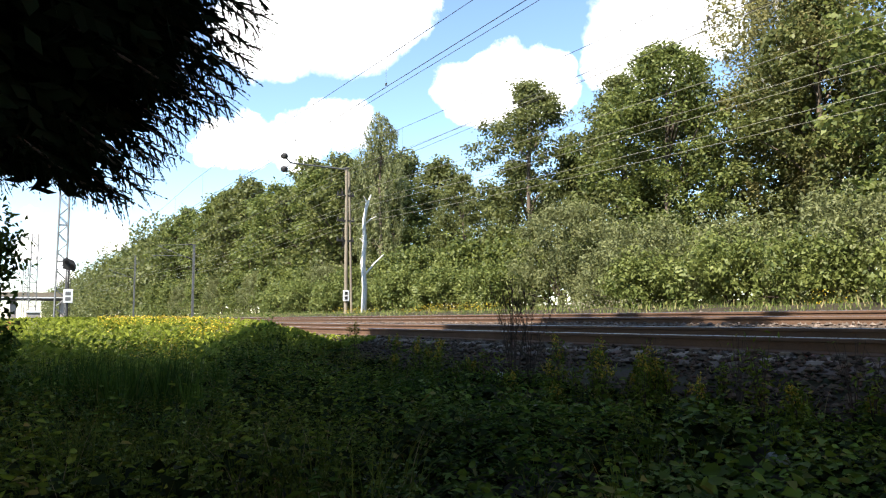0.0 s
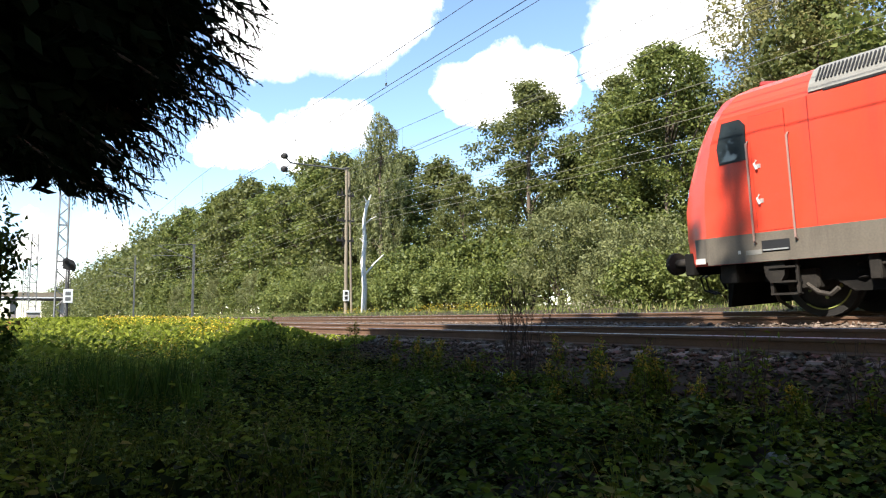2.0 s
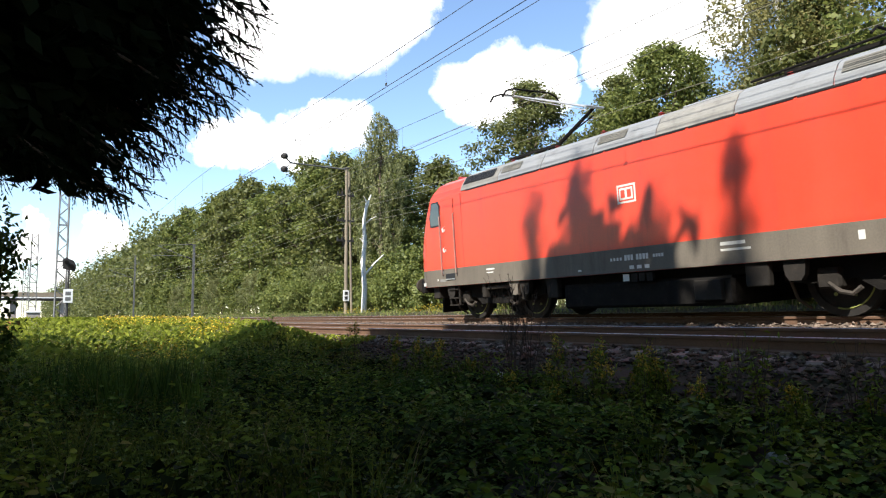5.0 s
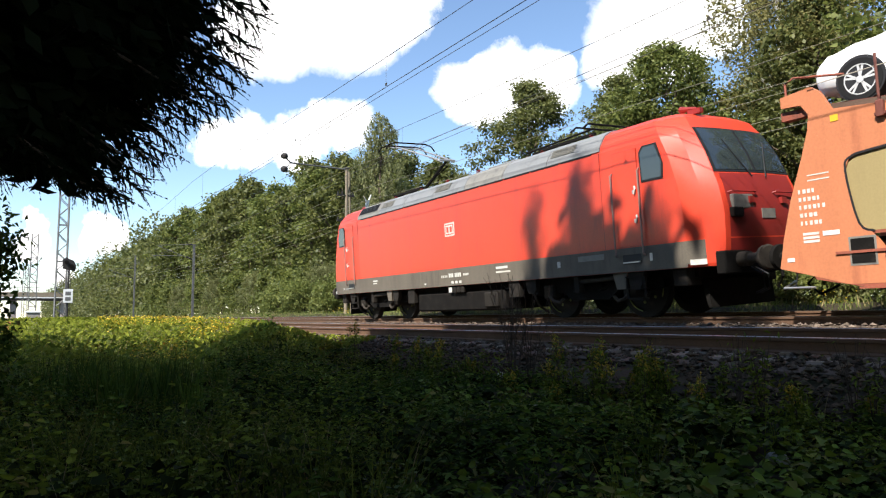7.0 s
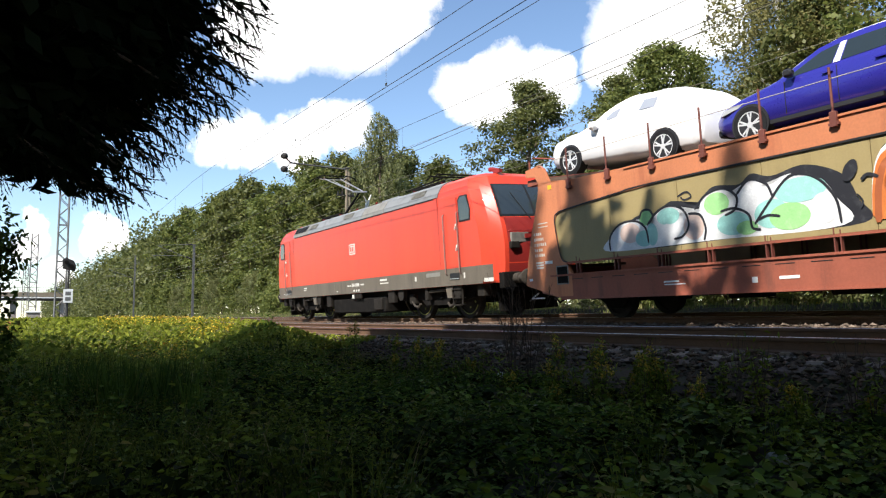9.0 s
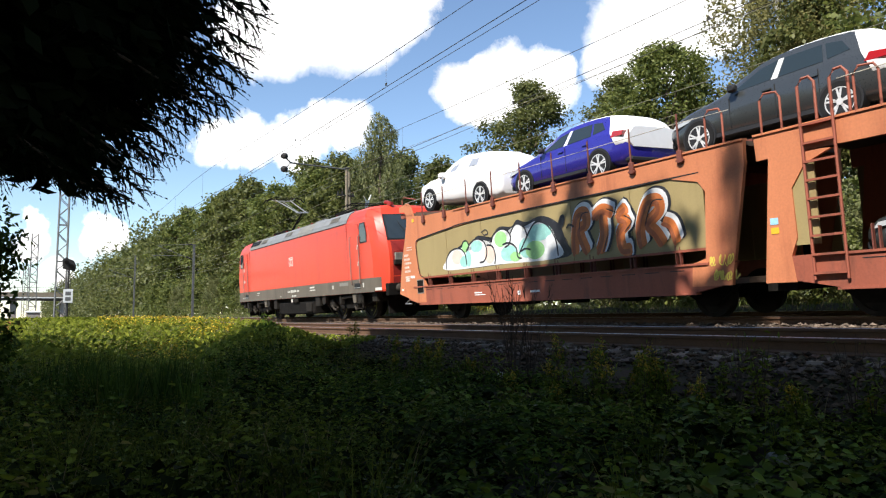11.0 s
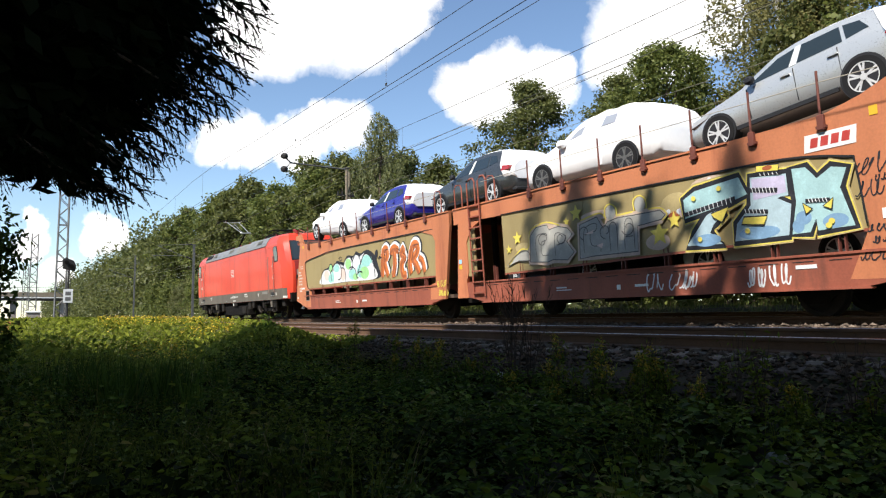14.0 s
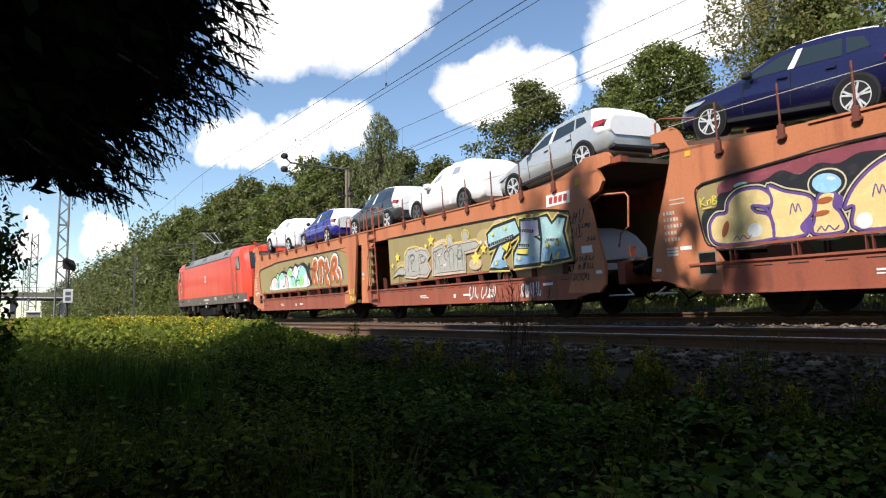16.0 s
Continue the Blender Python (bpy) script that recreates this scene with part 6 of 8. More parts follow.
            for k in range(16):
                a0 = x0 + 1.6 + k * (x1 - x0 - 3.4) / 15
                part("sill_slot", Shape().box(a0, a0 + 0.35, -1.489, -1.48, 0.90, 0.915), M["rubber"], t, smooth=0)
            for a0, a1, c0, c1 in ((4.2, 4.7, 0.66, 0.68), (4.2, 4.55, 0.71, 0.74), (6.1, 6.2, 0.62, 0.72), (6.6, 6.95, 0.66, 0.71)):
                part("stencil_bar", Shape().box(x0 + a0, x0 + a1, y - 0.003, y + 0.004, c0, c1), M["white"], t, smooth=0)
    # decks
    if front:
        up = [(x0 + 0.68, 3.32), (x0 + 3.2, 3.06), (x1 - 0.05, 3.06), (x1 - 0.05, 2.98), (x0 + 3.2, 2.98), (x0 + 0.68, 3.22)]
    else:
        up = [(x1 + 0.05, 3.40), (x1 - 3.2, 3.06), (x0 + 0.05, 3.06), (x0 + 0.05, 2.98), (x1 - 3.2, 2.98), (x1 + 0.05, 3.30)]
    part("upper_deck", Shape().prism(up, -1.40, 1.40), M["deck"], t, "grimy upper deck")
    for y in (-1.12, 1.12):
        part("wheel_guide", Shape().prism([(x, z + 0.05) for x, z in up[:3]] + [(x, z - 0.01) for x, z in reversed(up[:3])], y - 0.03, y + 0.03), M["post"], t, smooth=0)
    lo = [(x0 + 0.6, 1.05), (x0 + 2.6, 0.72), (x1 - 0.2, 0.72), (x1 - 0.2, 0.62), (x0 + 2.6, 0.62), (x0 + 0.6, 0.95)] if front else [(x1 - 0.6, 1.05), (x1 - 2.6, 0.72), (x0 + 0.2, 0.72), (x0 + 0.2, 0.62), (x1 - 2.6, 0.62), (x1 - 0.6, 0.95)]
    part("lower_deck", Shape().prism(lo, -1.36, 1.36), M["deck"], t, "grimy lower deck")
    for k in range(7):
        x = x0 + 1.5 + (x1 - x0 - 3) * k / 6
        part("cross_member", Shape().box(x - 0.06, x + 0.06, -1.39, 1.39, 2.84, 2.975), M["post"], t, smooth=0)
    part("centre_sill", Shape().box(x0 + 0.9, x1 - 0.9, -0.35, 0.35, 0.40, 0.60), M["under"], t)
    for k in range(4):
        x = x0 + 3.4 + k * 1.9
        part("under_box", Shape().box(x, x + 0.8 - 0.1 * k, -1.1, -0.7, 0.36, 0.58, 0.02), M["under"], t)


def build_wagon(paint, scrawl=True):
    t = thing("car_carrier_wagon", "faded orange double-deck car carrier wagon with painted tan sides", "railway wagon", FAR)
    half_frame(t, 0.46, 13.12, 0, 1)
    half_frame(t, 13.32, 25.72, 1, 2)
    part("joint_bellows", Shape().box(12.95, 13.5, -0.9, 0.9, 0.45, 0.95).tube([(13.2, 0, 0.6), (13.2, 0, 2.9)], 0.09, 10), M["under"], t, "dark articulation joint")
    # ladder at the joint
    for s in (-1, 1):
        for k, x in enumerate((14.20, 14.72)):
            part("ladder_rail", Shape().tube([(x, s * 1.53, 0.62), (x, s * 1.55, 3.1), (x, s * 1.55, 3.66), (x + 0.05, s * 1.50, 3.78), (x + 0.14, s * 1.45, 3.80), (x + 0.22, s * 1.45, 3.70), (x + 0.22, s * 1.45, 3.1)], 0.024, 6), M["brown"], t, "brown ladder rail")
        for k in range(9):
            z = 0.72 + k * 0.29
            part("rung", Shape().box(14.2, 14.72, *sorted((s * 1.50, s * 1.57)), z - 0.018, z + 0.018), M["brown"], t, smooth=0)
        for x in (13.5, 15.05, 12.4):
            part("guard_rail", Shape().tube([(x, s * 1.5, 3.06), (x, s * 1.5, 3.62), (x + 0.08, s * 1.5, 3.72), (x + 0.30, s * 1.5, 3.70), (x + 0.36, s * 1.5, 3.6), (x + 0.36, s * 1.5, 3.06)], 0.02, 6), M["brown"], t)
        part("grab_loop", Shape().tube([(25.05, s * 1.3, 2.55), (25.3, s * 1.32, 2.66), (26.0, s * 1.32, 2.6), (26.08, s * 1.32, 2.5), (26.02, s * 1.32, 1.9), (25.8, s * 1.32, 1.78), (25.72, s * 1.32, 1.5)], 0.022, 6), M["orange"], t, "bent orange grab rail")
        part("end_rail", Shape().tube([(0.72, s * 1.38, 3.5), (0.72, s * 1.38, 3.80), (0.86, s * 1.38, 3.86), (1.7, s * 1.44, 3.68)], 0.02, 6), M["brown"], t)
        part("hook_bracket", Shape().box(0.62, 1.1, *sorted((s * 1.2, s * 1.40)), 3.2, 3.34), M["brown"], t)
        part("hook_bracket", Shape().box(25.4, 26.05, *sorted((s * 1.2, s * 1.42)), 3.24, 3.36), M["brown"], t)
    for x, sg in ((0.0, 1), (26.26, -1)):
        build_buffers(t, x, sg, 1.03)
        part("head_stock", Shape().box(*sorted((x + sg * 0.5, x + sg * 0.72)), -1.25, 1.25, 0.72, 1.2, 0.02), M["brown"], t)
        part("end_ramp", Shape().box(*sorted((x + sg * 0.35, x + sg * 1.2)), -1.1, 1.1, 1.2, 1.26), M["deck"], t)
        part("coupling_gear", Shape().tube([(x + sg * 0.6, 0, 1.0), (x + sg * 0.15, 0, 0.96), (x - sg * 0.0, 0, 0.75)], 0.05, 8), M["under"], t)
        part("brake_hose", Shape().tube([(x + sg * 0.6, -0.5, 0.85), (x + sg * 0.25, -0.5, 0.55), (x + sg * 0.5, -0.55, 0.36), (x + sg * 0.8, -0.5, 0.5)], 0.024, 6), M["under"], t)
        part("lamp_iron", Shape().box(*sorted((x + sg * 0.44, x + sg * 0.5)), -1.1, -0.95, 1.3, 1.5), M["brown"], t)
        part("handle", Shape().tube([(x + sg * 0.5, -1.2, 0.62), (x + sg * 0.3, -1.25, 0.5), (x + sg * 0.9, -1.35, 0.5)], 0.02, 6), M["steel"], t)
    wheels = []
    for x in (2.8, 11.75, 14.75, 23.35):
        wheels.append(build_wheelset(t, x, 0.42, with_rim=False))
        for s in (-1, 1):
            part("axle_guard", Shape().prism([(x - 0.75, 0.62), (x + 0.75, 0.62), (x + 0.3, 0.34), (x + 0.18, 0.22), (x - 0.18, 0.22), (x - 0.3, 0.34)], *sorted((s * 0.92, s * 0.99))), M["under"], t)
            part("leaf_spring", Shape().box(x - 0.6, x + 0.6, *sorted((s * 0.96, s * 1.06)), 0.52, 0.60), M["under"], t)
    painted(t, paint)
    if scrawl:
        sc, sw, sy = Shape(), Shape(), Shape()
        for i, (x, z, w, h) in enumerate(((24.45, 2.12, 0.5, 0.32), (24.4, 1.8, 0.45, 0.22), (24.95, 1.7, 0.3, 0.1), (24.55, 1.28, 0.6, 0.12), (24.6, 1.1, 0.55, 0.14), (24.4, 0.86, 0.6, 0.16), (24.7, 2.0, 0.4, 0.1))):
            scribble(sc, x, z, w, h, 70 + i, -1.4935)
        for i, (x, w) in enumerate(((20.2, 0.5), (20.75, 0.55), (21.1, 0.35), (22.5, 0.35), (22.9, 0.4))):
            scribble(sw, x, 0.56, w, 0.36, 90 + i, -1.4885, 0.028, 11)
        scribble(sy, 12.3, 0.7, 0.55, 0.16, 5, -1.4935, 0.028, 10)
        scribble(sy, 12.25, 0.95, 0.5, 0.2, 6, -1.4935, 0.02, 6)
        part("scrawl", sc, M["g_black"], t, "black spray scrawl", smooth=0)["kind"] = "stuff"
        part("scrawl", sw, M["g_white"], t, "white spray scrawl", smooth=0)["kind"] = "stuff"
        part("scrawl", sy, M["g_yellow"], t, "yellow spray scrawl", smooth=0)["kind"] = "stuff"
        part("sticker", Shape().box(13.5, 13.64, -1.496, -1.485, 1.55, 1.66), M["g_sky"], t, smooth=0)
        part("sticker", Shape().box(13.5, 13.64, -1.496, -1.485, 1.40, 1.50), M["yellow"], t, smooth=0)
    return t, wheels


# ---------- the cars on the wagons ----------


def car_paint(name, rgb, metal=0.3, rough=0.3):
    return surface(name, rgb, rough, metal=metal, vary=0.03, scale=2, bump=0.0, coat=0.8)


M.update({
    "c_blue": car_paint("blue_car_paint", (0.035, 0.03, 0.32)), "c_navy": car_paint("dark_blue_car_paint", (0.013, 0.013, 0.065)), "c_grey": car_paint("dark_grey_car_paint", (0.055, 0.06, 0.062)),
    "c_silver": car_paint("silver_car_paint", (0.50, 0.52, 0.53), 0.35), "c_sand": car_paint("sand_car_paint", (0.30, 0.24, 0.11)), "cover": surface("white_fabric_cover", (0.86, 0.86, 0.86), 0.85, vary=0.04, scale=3, fine=9, bump=0.35),
    "c_glass": glass_mat("tinted_car_glass", (0.02, 0.028, 0.028)), "film": glass_mat("cloudy_film_window", (0.30, 0.32, 0.36), 0.3), "c_tyre": surface("car_tyre", (0.02, 0.02, 0.021), 0.8, vary=0.1, bump=0.1),
    "alloy": surface("alloy_wheel", (0.68, 0.68, 0.68), 0.35, metal=0.2, vary=0.08, bump=0.0), "tail": surface("red_tail_lamp", (0.42, 0.015, 0.02), 0.2, vary=0.1, bump=0.0, coat=0.6), "lampglass": glass_mat("headlamp_glass", (0.45, 0.47, 0.5), 0.1),
    "plastic": surface("black_plastic", (0.02, 0.02, 0.022), 0.55, vary=0.1, bump=0.1),
})

CAR_X = [0.0, 0.06, 0.25, 0.6, 1.05, 1.30, 1.62, 2.0, 2.35, 2.8, 3.2, 3.55, 3.85, 4.10, 4.22, 4.28]
CAR_BELT = [0.46, 0.60, 0.72, 0.80, 0.88, 0.92, 0.945, 0.955, 0.965, 0.975, 0.985, 0.99, 0.98, 0.95, 0.90, 0.72]
CAR_TOP = [0.50, 0.64, 0.76, 0.86, 0.95, 1.02, 1.20, 1.375, 1.445, 1.47, 1.46, 1.43, 1.35, 1.18, 1.00, 0.78]
CAR_W = [0.62, 0.74, 0.84, 0.885, 0.895, 0.90, 0.90, 0.90, 0.90, 0.90, 0.90, 0.895, 0.885, 0.86, 0.82, 0.74]
CAR_WT = [0.55, 0.66, 0.74, 0.74, 0.72, 0.70, 0.66, 0.62, 0.60, 0.595, 0.59, 0.585, 0.58, 0.60, 0.66, 0.66]


def car_ring(x, hs=1.0, grow=0.0, low=0.0):
    b, tp, w, wt = (float(np.interp(x, CAR_X, c)) for c in (CAR_BELT, CAR_TOP, CAR_W, CAR_WT))
    b, tp = b * hs + grow * 0.3, tp * hs + grow
    w, wt = w + grow, wt + grow
    z0 = 0.24 + low + (0.10 if x < 0.1 or x > 4.2 else 0)
    half = [(w * 0.86, z0), (w * 0.98, z0 + 0.10), (w, (z0 + b) * 0.5), (w * 0.985, b - 0.05), (w * 0.955, b), (wt + (w - wt) * 0.16, b + (tp - b) * 0.78), (wt, tp - 0.03 * (tp - b + 0.2)), (wt * 0.6, tp + 0.012)]
    return [(x, -y, z) for y, z in half] + [(x, y, z) for y, z in reversed(half)]


def on_glass(x, f, hs, out=0.008):
    """A point of the car's side between belt (0) and roof edge (1)."""
    b, tp, w, wt = (float(np.interp(x, CAR_X, c)) for c in (CAR_BELT, CAR_TOP, CAR_W, CAR_WT))
    b, tp = b * hs, tp * hs
    ys, zs = (w * 0.955, wt + (w - wt) * 0.16), (b, b + (tp - b) * 0.78)
    return ys[0] + (ys[1] - ys[0]) * f + out, zs[0] + (zs[1] - zs[0]) * f


def car_thing(label, paint, scale=1.0, hs=1.0, cover=None, group="new cars on the wagons", tail=True):
    """A hatchback, nose towards -x, wheels at its own 0.82 and 3.45."""
    t = thing("car", label, "car", group=group)
    xs = sorted(CAR_X + [0.4, 0.8, 1.45, 1.8, 2.6, 3.0, 3.4, 3.7, 4.0])
    full = cover == "full"
    if full:
        xs = sorted(set(xs + [round(0.12 * k, 2) for k in range(1, 35)]))
    rings = [car_ring(x, hs, 0.015 if full else 0.0, -0.02 if full else 0) for x in xs]
    if full:
        # the cloth sags and creases
        rings = [[(x, y * (1 + 0.022 * noise.noise((x * 2.6, z * 4.0, 3.0 + len(label)))), z + 0.035 * noise.noise((x * 3.1, y * 2.0, len(label)))) for x, y, z in r] for r in rings]
    part("body", Shape().loft(rings), M["cover"] if full else M[paint], t, "white fabric protective cover" if full else "", smooth=50)
    for s in (-1, 1):
        def pane(name, pts, mat="c_glass", out=0.008, parent=t, lab=""):
            o = [(x, s * on_glass(x, f, hs, out)[0], on_glass(x, f, hs)[1]) for x, f in pts]
            i = [(x, y - s * 0.02, z) for x, y, z in o]
            return part(name, Shape().loft([o, i]), M[mat], parent, lab, smooth=0)
        if full:
            pane("film_window", [(1.75, 0.30), (2.15, 0.30), (2.2, 0.85), (1.95, 0.8)], "film", 0.03, lab="cloudy film window in the cover")
            pane("film_window", [(2.75, 0.35), (3.15, 0.35), (3.15, 0.88), (2.8, 0.9)], "film", 0.03, lab="cloudy film window in the cover")
        else:
            pane("side_window", [(1.52, 0.06), (2.30, 0.06), (2.36, 0.95), (2.05, 0.93), (1.75, 0.66)])
            pane("side_window", [(2.45, 0.06), (3.22, 0.08), (3.12, 0.95), (2.49, 0.96)])
            pane("side_window", [(3.28, 0.12), (3.62, 0.30), (3.45, 0.86), (3.18, 0.94)])
            pane("pillar_foil", [(2.32, 0.04), (2.43, 0.04), (2.47, 0.97), (2.38, 0.97)], "white" if cover in ("rear", "bonnet") else paint, 0.011)
            mr = part("mirror", Shape().box(1.56, 1.72, *sorted((s * 0.90, s * 1.04)), 0.94 * hs, 1.07 * hs, 0.03), M["plastic"], t)
            part("sill_trim", Shape().box(1.2, 3.05, *sorted((s * 0.86, s * 0.912)), 0.25, 0.32), M["plastic"], t, smooth=0)
            part("door_seam", Shape().box(2.385, 2.395, *sorted((s * 0.88, s * 0.9035)), 0.36, 0.92).box(3.14, 3.15, *sorted((s * 0.87, s * 0.9015)), 0.55, 0.95).box(1.50, 1.51, *sorted((s * 0.87, s * 0.9035)), 0.36, 0.9), M["plastic"], t, smooth=0)
            for hx in (2.16, 2.98):
                part("door_handle", Shape().box(hx, hx + 0.17, *sorted((s * 0.89, s * 0.925)), 0.84, 0.865), M[paint], t)
            part("headlight", Shape().prism([(0.22, 0.60), (0.60, 0.68), (0.72, 0.75), (0.30, 0.70)], *sorted((s * 0.80, s * 0.885))), M["lampglass"], t)
            part("tail_light", Shape().prism([(3.86, 0.84), (4.20, 0.84), (4.24, 0.93), (3.95, 0.97)], *sorted((s * 0.60, s * 0.908))), M["tail"], t, "red tail lamp")
        for wx in (0.82, 3.45):
            k0 = 0.018 if full else 0.0
            part("wheel_arch", Shape().disc((wx, 0.335), 0.362, *sorted((s * 0.70, s * (0.906 + k0))), 28), M["plastic"], t)
            wl = part("wheel", Shape().disc((wx, 0.325), 0.325, *sorted((s * 0.72, s * (0.918 + k0))), 30, hole=0.238).disc((wx, 0.325), 0.24, *sorted((s * 0.74, s * (0.868 + k0))), 24), M["c_tyre"], t)
            al = Shape().disc((wx, 0.325), 0.246, *sorted((s * 0.88, s * (0.916 + k0))), 26, hole=0.222).disc((wx, 0.325), 0.055, *sorted((s * 0.88, s * (0.918 + k0))), 12)
            for k in range(5):
                q = math.tau * k / 5 + 0.3
                for d in (-0.16, 0.16):
                    c, e = Vector((math.cos(q), math.sin(q))), Vector((math.cos(q + d), math.sin(q + d)))
                    nrm = Vector((-e.y, e.x)) * 0.016
                    p0, p1 = c * 0.04, e * 0.232
                    al.prism([(wx + v.x, 0.325 + v.y) for v in (p0 - nrm, p1 - nrm, p1 + nrm, p0 + nrm)], *sorted((s * 0.885, s * (0.912 + k0))))
            dark_rim = "black spoked" in label
            part("alloy_rim", al, M["galv" if dark_rim else "alloy"], wl, "black spoked alloy rim" if dark_rim else "bright spoked alloy rim")
    # screens, bumpers
    def screen(name, xa, xb, mat):
        o = []
        for x, k in ((xa, 0.92), (xb, 0.9)):
            tp = float(np.interp(x, CAR_X, CAR_TOP)) * hs
            wt = float(np.interp(x, CAR_X, CAR_WT)) * k
            o.append((x, wt, tp))
        (x0, w0, z0), (x1, w1, z1) = o
        ring = [(x0, -w0, z0 + 0.022), (x1, -w1, z1 + 0.022), (x1, w1, z1 + 0.022), (x0, w0, z0 + 0.022)]
        part(name, Shape().loft([ring, [(x, y, z - 0.03) for x, y, z in ring]]), M[mat], t, smooth=0)
    if not full:
        screen("windscreen", 1.34, 1.98, "c_glass")
    if cover != "full":
        screen("rear_window", 3.88, 4.16, "film" if cover == "rear" else "c_glass")
        part("bumper", Shape().box(4.1, 4.305, -0.78, 0.78, 0.25, 0.38, 0.04), M["plastic"], t)
        part("bumper", Shape().box(-0.02, 0.12, -0.66, 0.66, 0.28, 0.44, 0.03), M["plastic"], t)
    if cover == "rear":
        part("rear_cover", Shape().loft([[(px + 0.34 * (4.19 - x) / 0.57 * min(1, max(0, 1.45 - pz) / 0.75), py, pz) for px, py, pz in car_ring(x, hs, 0.016, 0.34)] for x in (3.62, 3.7, 3.85, 4.0, 4.1, 4.19)] + [[(x + 0.12, y * 0.97, z - 0.02) for x, y, z in car_ring(4.19, hs, 0.0, 0.36)]]), M["cover"], t, "white protective fabric over the tail", smooth=50)
    if cover in ("rear", "bonnet"):
        part("roof_foil", Shape().loft([[(x, s * (float(np.interp(x, CAR_X, CAR_WT)) + d), float(np.interp(x, CAR_X, CAR_TOP)) * hs + e) for s, d, e in ((-1, 0.01, -0.04), (-1, -0.07, 0.014), (-1, -0.07, -0.02), (-1, -0.02, -0.06))] for x in (1.9, 2.2, 2.6, 3.0, 3.4, 3.6)]), M["white"], t, smooth=0)
        part("bonnet_foil", Shape().loft([[(x, y * float(np.interp(x, CAR_X, CAR_WT)), float(np.interp(x, CAR_X, CAR_TOP)) + 0.02) for y in (-0.9, -0.4, 0.4, 0.9)] for x in (0.5, 0.8, 1.1)], closed=False, caps=False), M["white"], t, smooth=30)
    if full:
        for q in (-0.96, 0.96):
            part("mirror_pocket", Shape().box(1.50, 1.72, q - 0.1, q + 0.1, 0.92, 1.10, 0.05), M["cover"], t)
    t.scale = (scale, 1.0, 1.0)
    return t


def build_cars():
    """Each car with the front wheel's place along the train, its deck height and its pitch."""
    out = []
    spec = (("white cloth-covered car with film windows on the upper deck", "c_silver", "full", 1.05, 1.06, 20.54, 3.34, 23.32, 3.11), ("bright blue hatchback with white tail cover on the upper deck", "c_blue", "rear", 1.02, 1.0, 25.28, 3.08, 27.97, 3.08),
            ("dark grey car with white tail cover on the upper deck", "c_grey", "rear", 1.03, 1.04, 30.69, 3.08, 33.42, 3.08), ("white cloth-covered car with black spoked wheels on the upper deck", "c_silver", "full", 1.05, 1.06, 35.52, 3.08, 38.30, 3.08),
            ("silver hatchback with white tail cover on the sloping upper deck", "c_silver", "rear", 1.02, 1.0, 40.67, 3.08, 43.36, 3.37), ("dark blue hatchback on the sloping end of the upper deck", "c_navy", "bonnet", 1.03, 1.0, 46.74, 3.34, 49.46, 3.10),
            ("dark grey car on the shaded lower deck", "c_grey", "", 1.0, 1.0, 34.3, 0.74, 36.93, 0.74))
    for i, (label, paint, cover, sc, hs, fx, fz, rx, rz) in enumerate(spec):
        c = car_thing(label, paint, sc, hs, cover)
        pitch = math.degrees(math.atan2(rz - fz, rx - fx))
        # the car's own front wheel stands at 0.82 * scale from its nose
        out.append((c, pose(0.16 + fx - 0.82 * sc * math.cos(radians(pitch)), 0.0, fz - 0.82 * sc * math.sin(radians(pitch)), 0, -pitch, 0)))
    c = car_thing("white cloth-covered car on the shaded lower deck", "c_silver", 0.95, 0.95, "full")
    out.append((c, pose(39.55, 0, 0.70, 0, 0, 0)))
    return out

# ---------- masts, wires, signal and bridge ----------


def wooden_mast(x, y, top, arm=True):
    t = thing("catenary_mast", "weathered grey wooden line mast with steel bracket arm", "mast", pose(x, y, ground_z(y)), group="masts of the far side")
    part("pole", Shape().tube([(0, 0, -0.4), (0.0, 0, top * 0.5), (0.0, 0.0, top)], 0.105, 10, 0.085), M["wood"], t)
    part("second_pole", Shape().tube([(-0.9, 0.75, -0.4), (-0.62, 0.5, top * 0.6), (-0.35, 0.3, top * 0.99)], 0.075, 8, 0.06), M["wood"], t)
    part("cap", Shape().box(-0.14, 0.14, -0.14, 0.14, top + 0.002, top + 0.05, 0.02), M["galv"], t)
    for z in (6.5, 5.1, 4.0):
        c = part("cross_arm", Shape().box(-0.06, 0.06, -0.55, 0.45, z - 0.05, z + 0.05), M["iron"], t)
        for yy in (-0.5, -0.25, 0.38):
            part("insulator", Shape().tube([(0, yy, z + 0.05), (0, yy, z + 0.2)], 0.045, 8), M["iron"], c)
    part("sign_plate", Shape().box(0.11, 0.14, -0.22, 0.14, 0.72, 1.30, 0.01), M["white"], t, "white mast sign with dark bars", smooth=0)
    part("sign_bars", Shape().box(0.14, 0.146, -0.13, 0.05, 0.80, 0.97).box(0.14, 0.146, -0.13, 0.05, 1.05, 1.22), M["iron"], t, smooth=0)
    if arm:
        part("bracket_arm", Shape().tube([(0, 0, top - 0.05), (0, -3.2, top - 0.02), (0, -3.55, top + 0.28)], 0.045, 6).tube([(0, -3.2, top - 0.02), (0, -3.5, top - 0.35)], 0.025, 6), M["galv"], t)
        for z in (0.32, -0.38):
            part("insulator", Shape().loft([[(r * math.cos(q), -3.55 + r * math.sin(q), top + z + dz) for q in (math.tau * k / 12 for k in range(12))] for r, dz in ((0.05, -0.17), (0.17, -0.12), (0.2, 0.0), (0.15, 0.1), (0.05, 0.15))]), M["iron"], t, "dark bulb insulator")
    return t


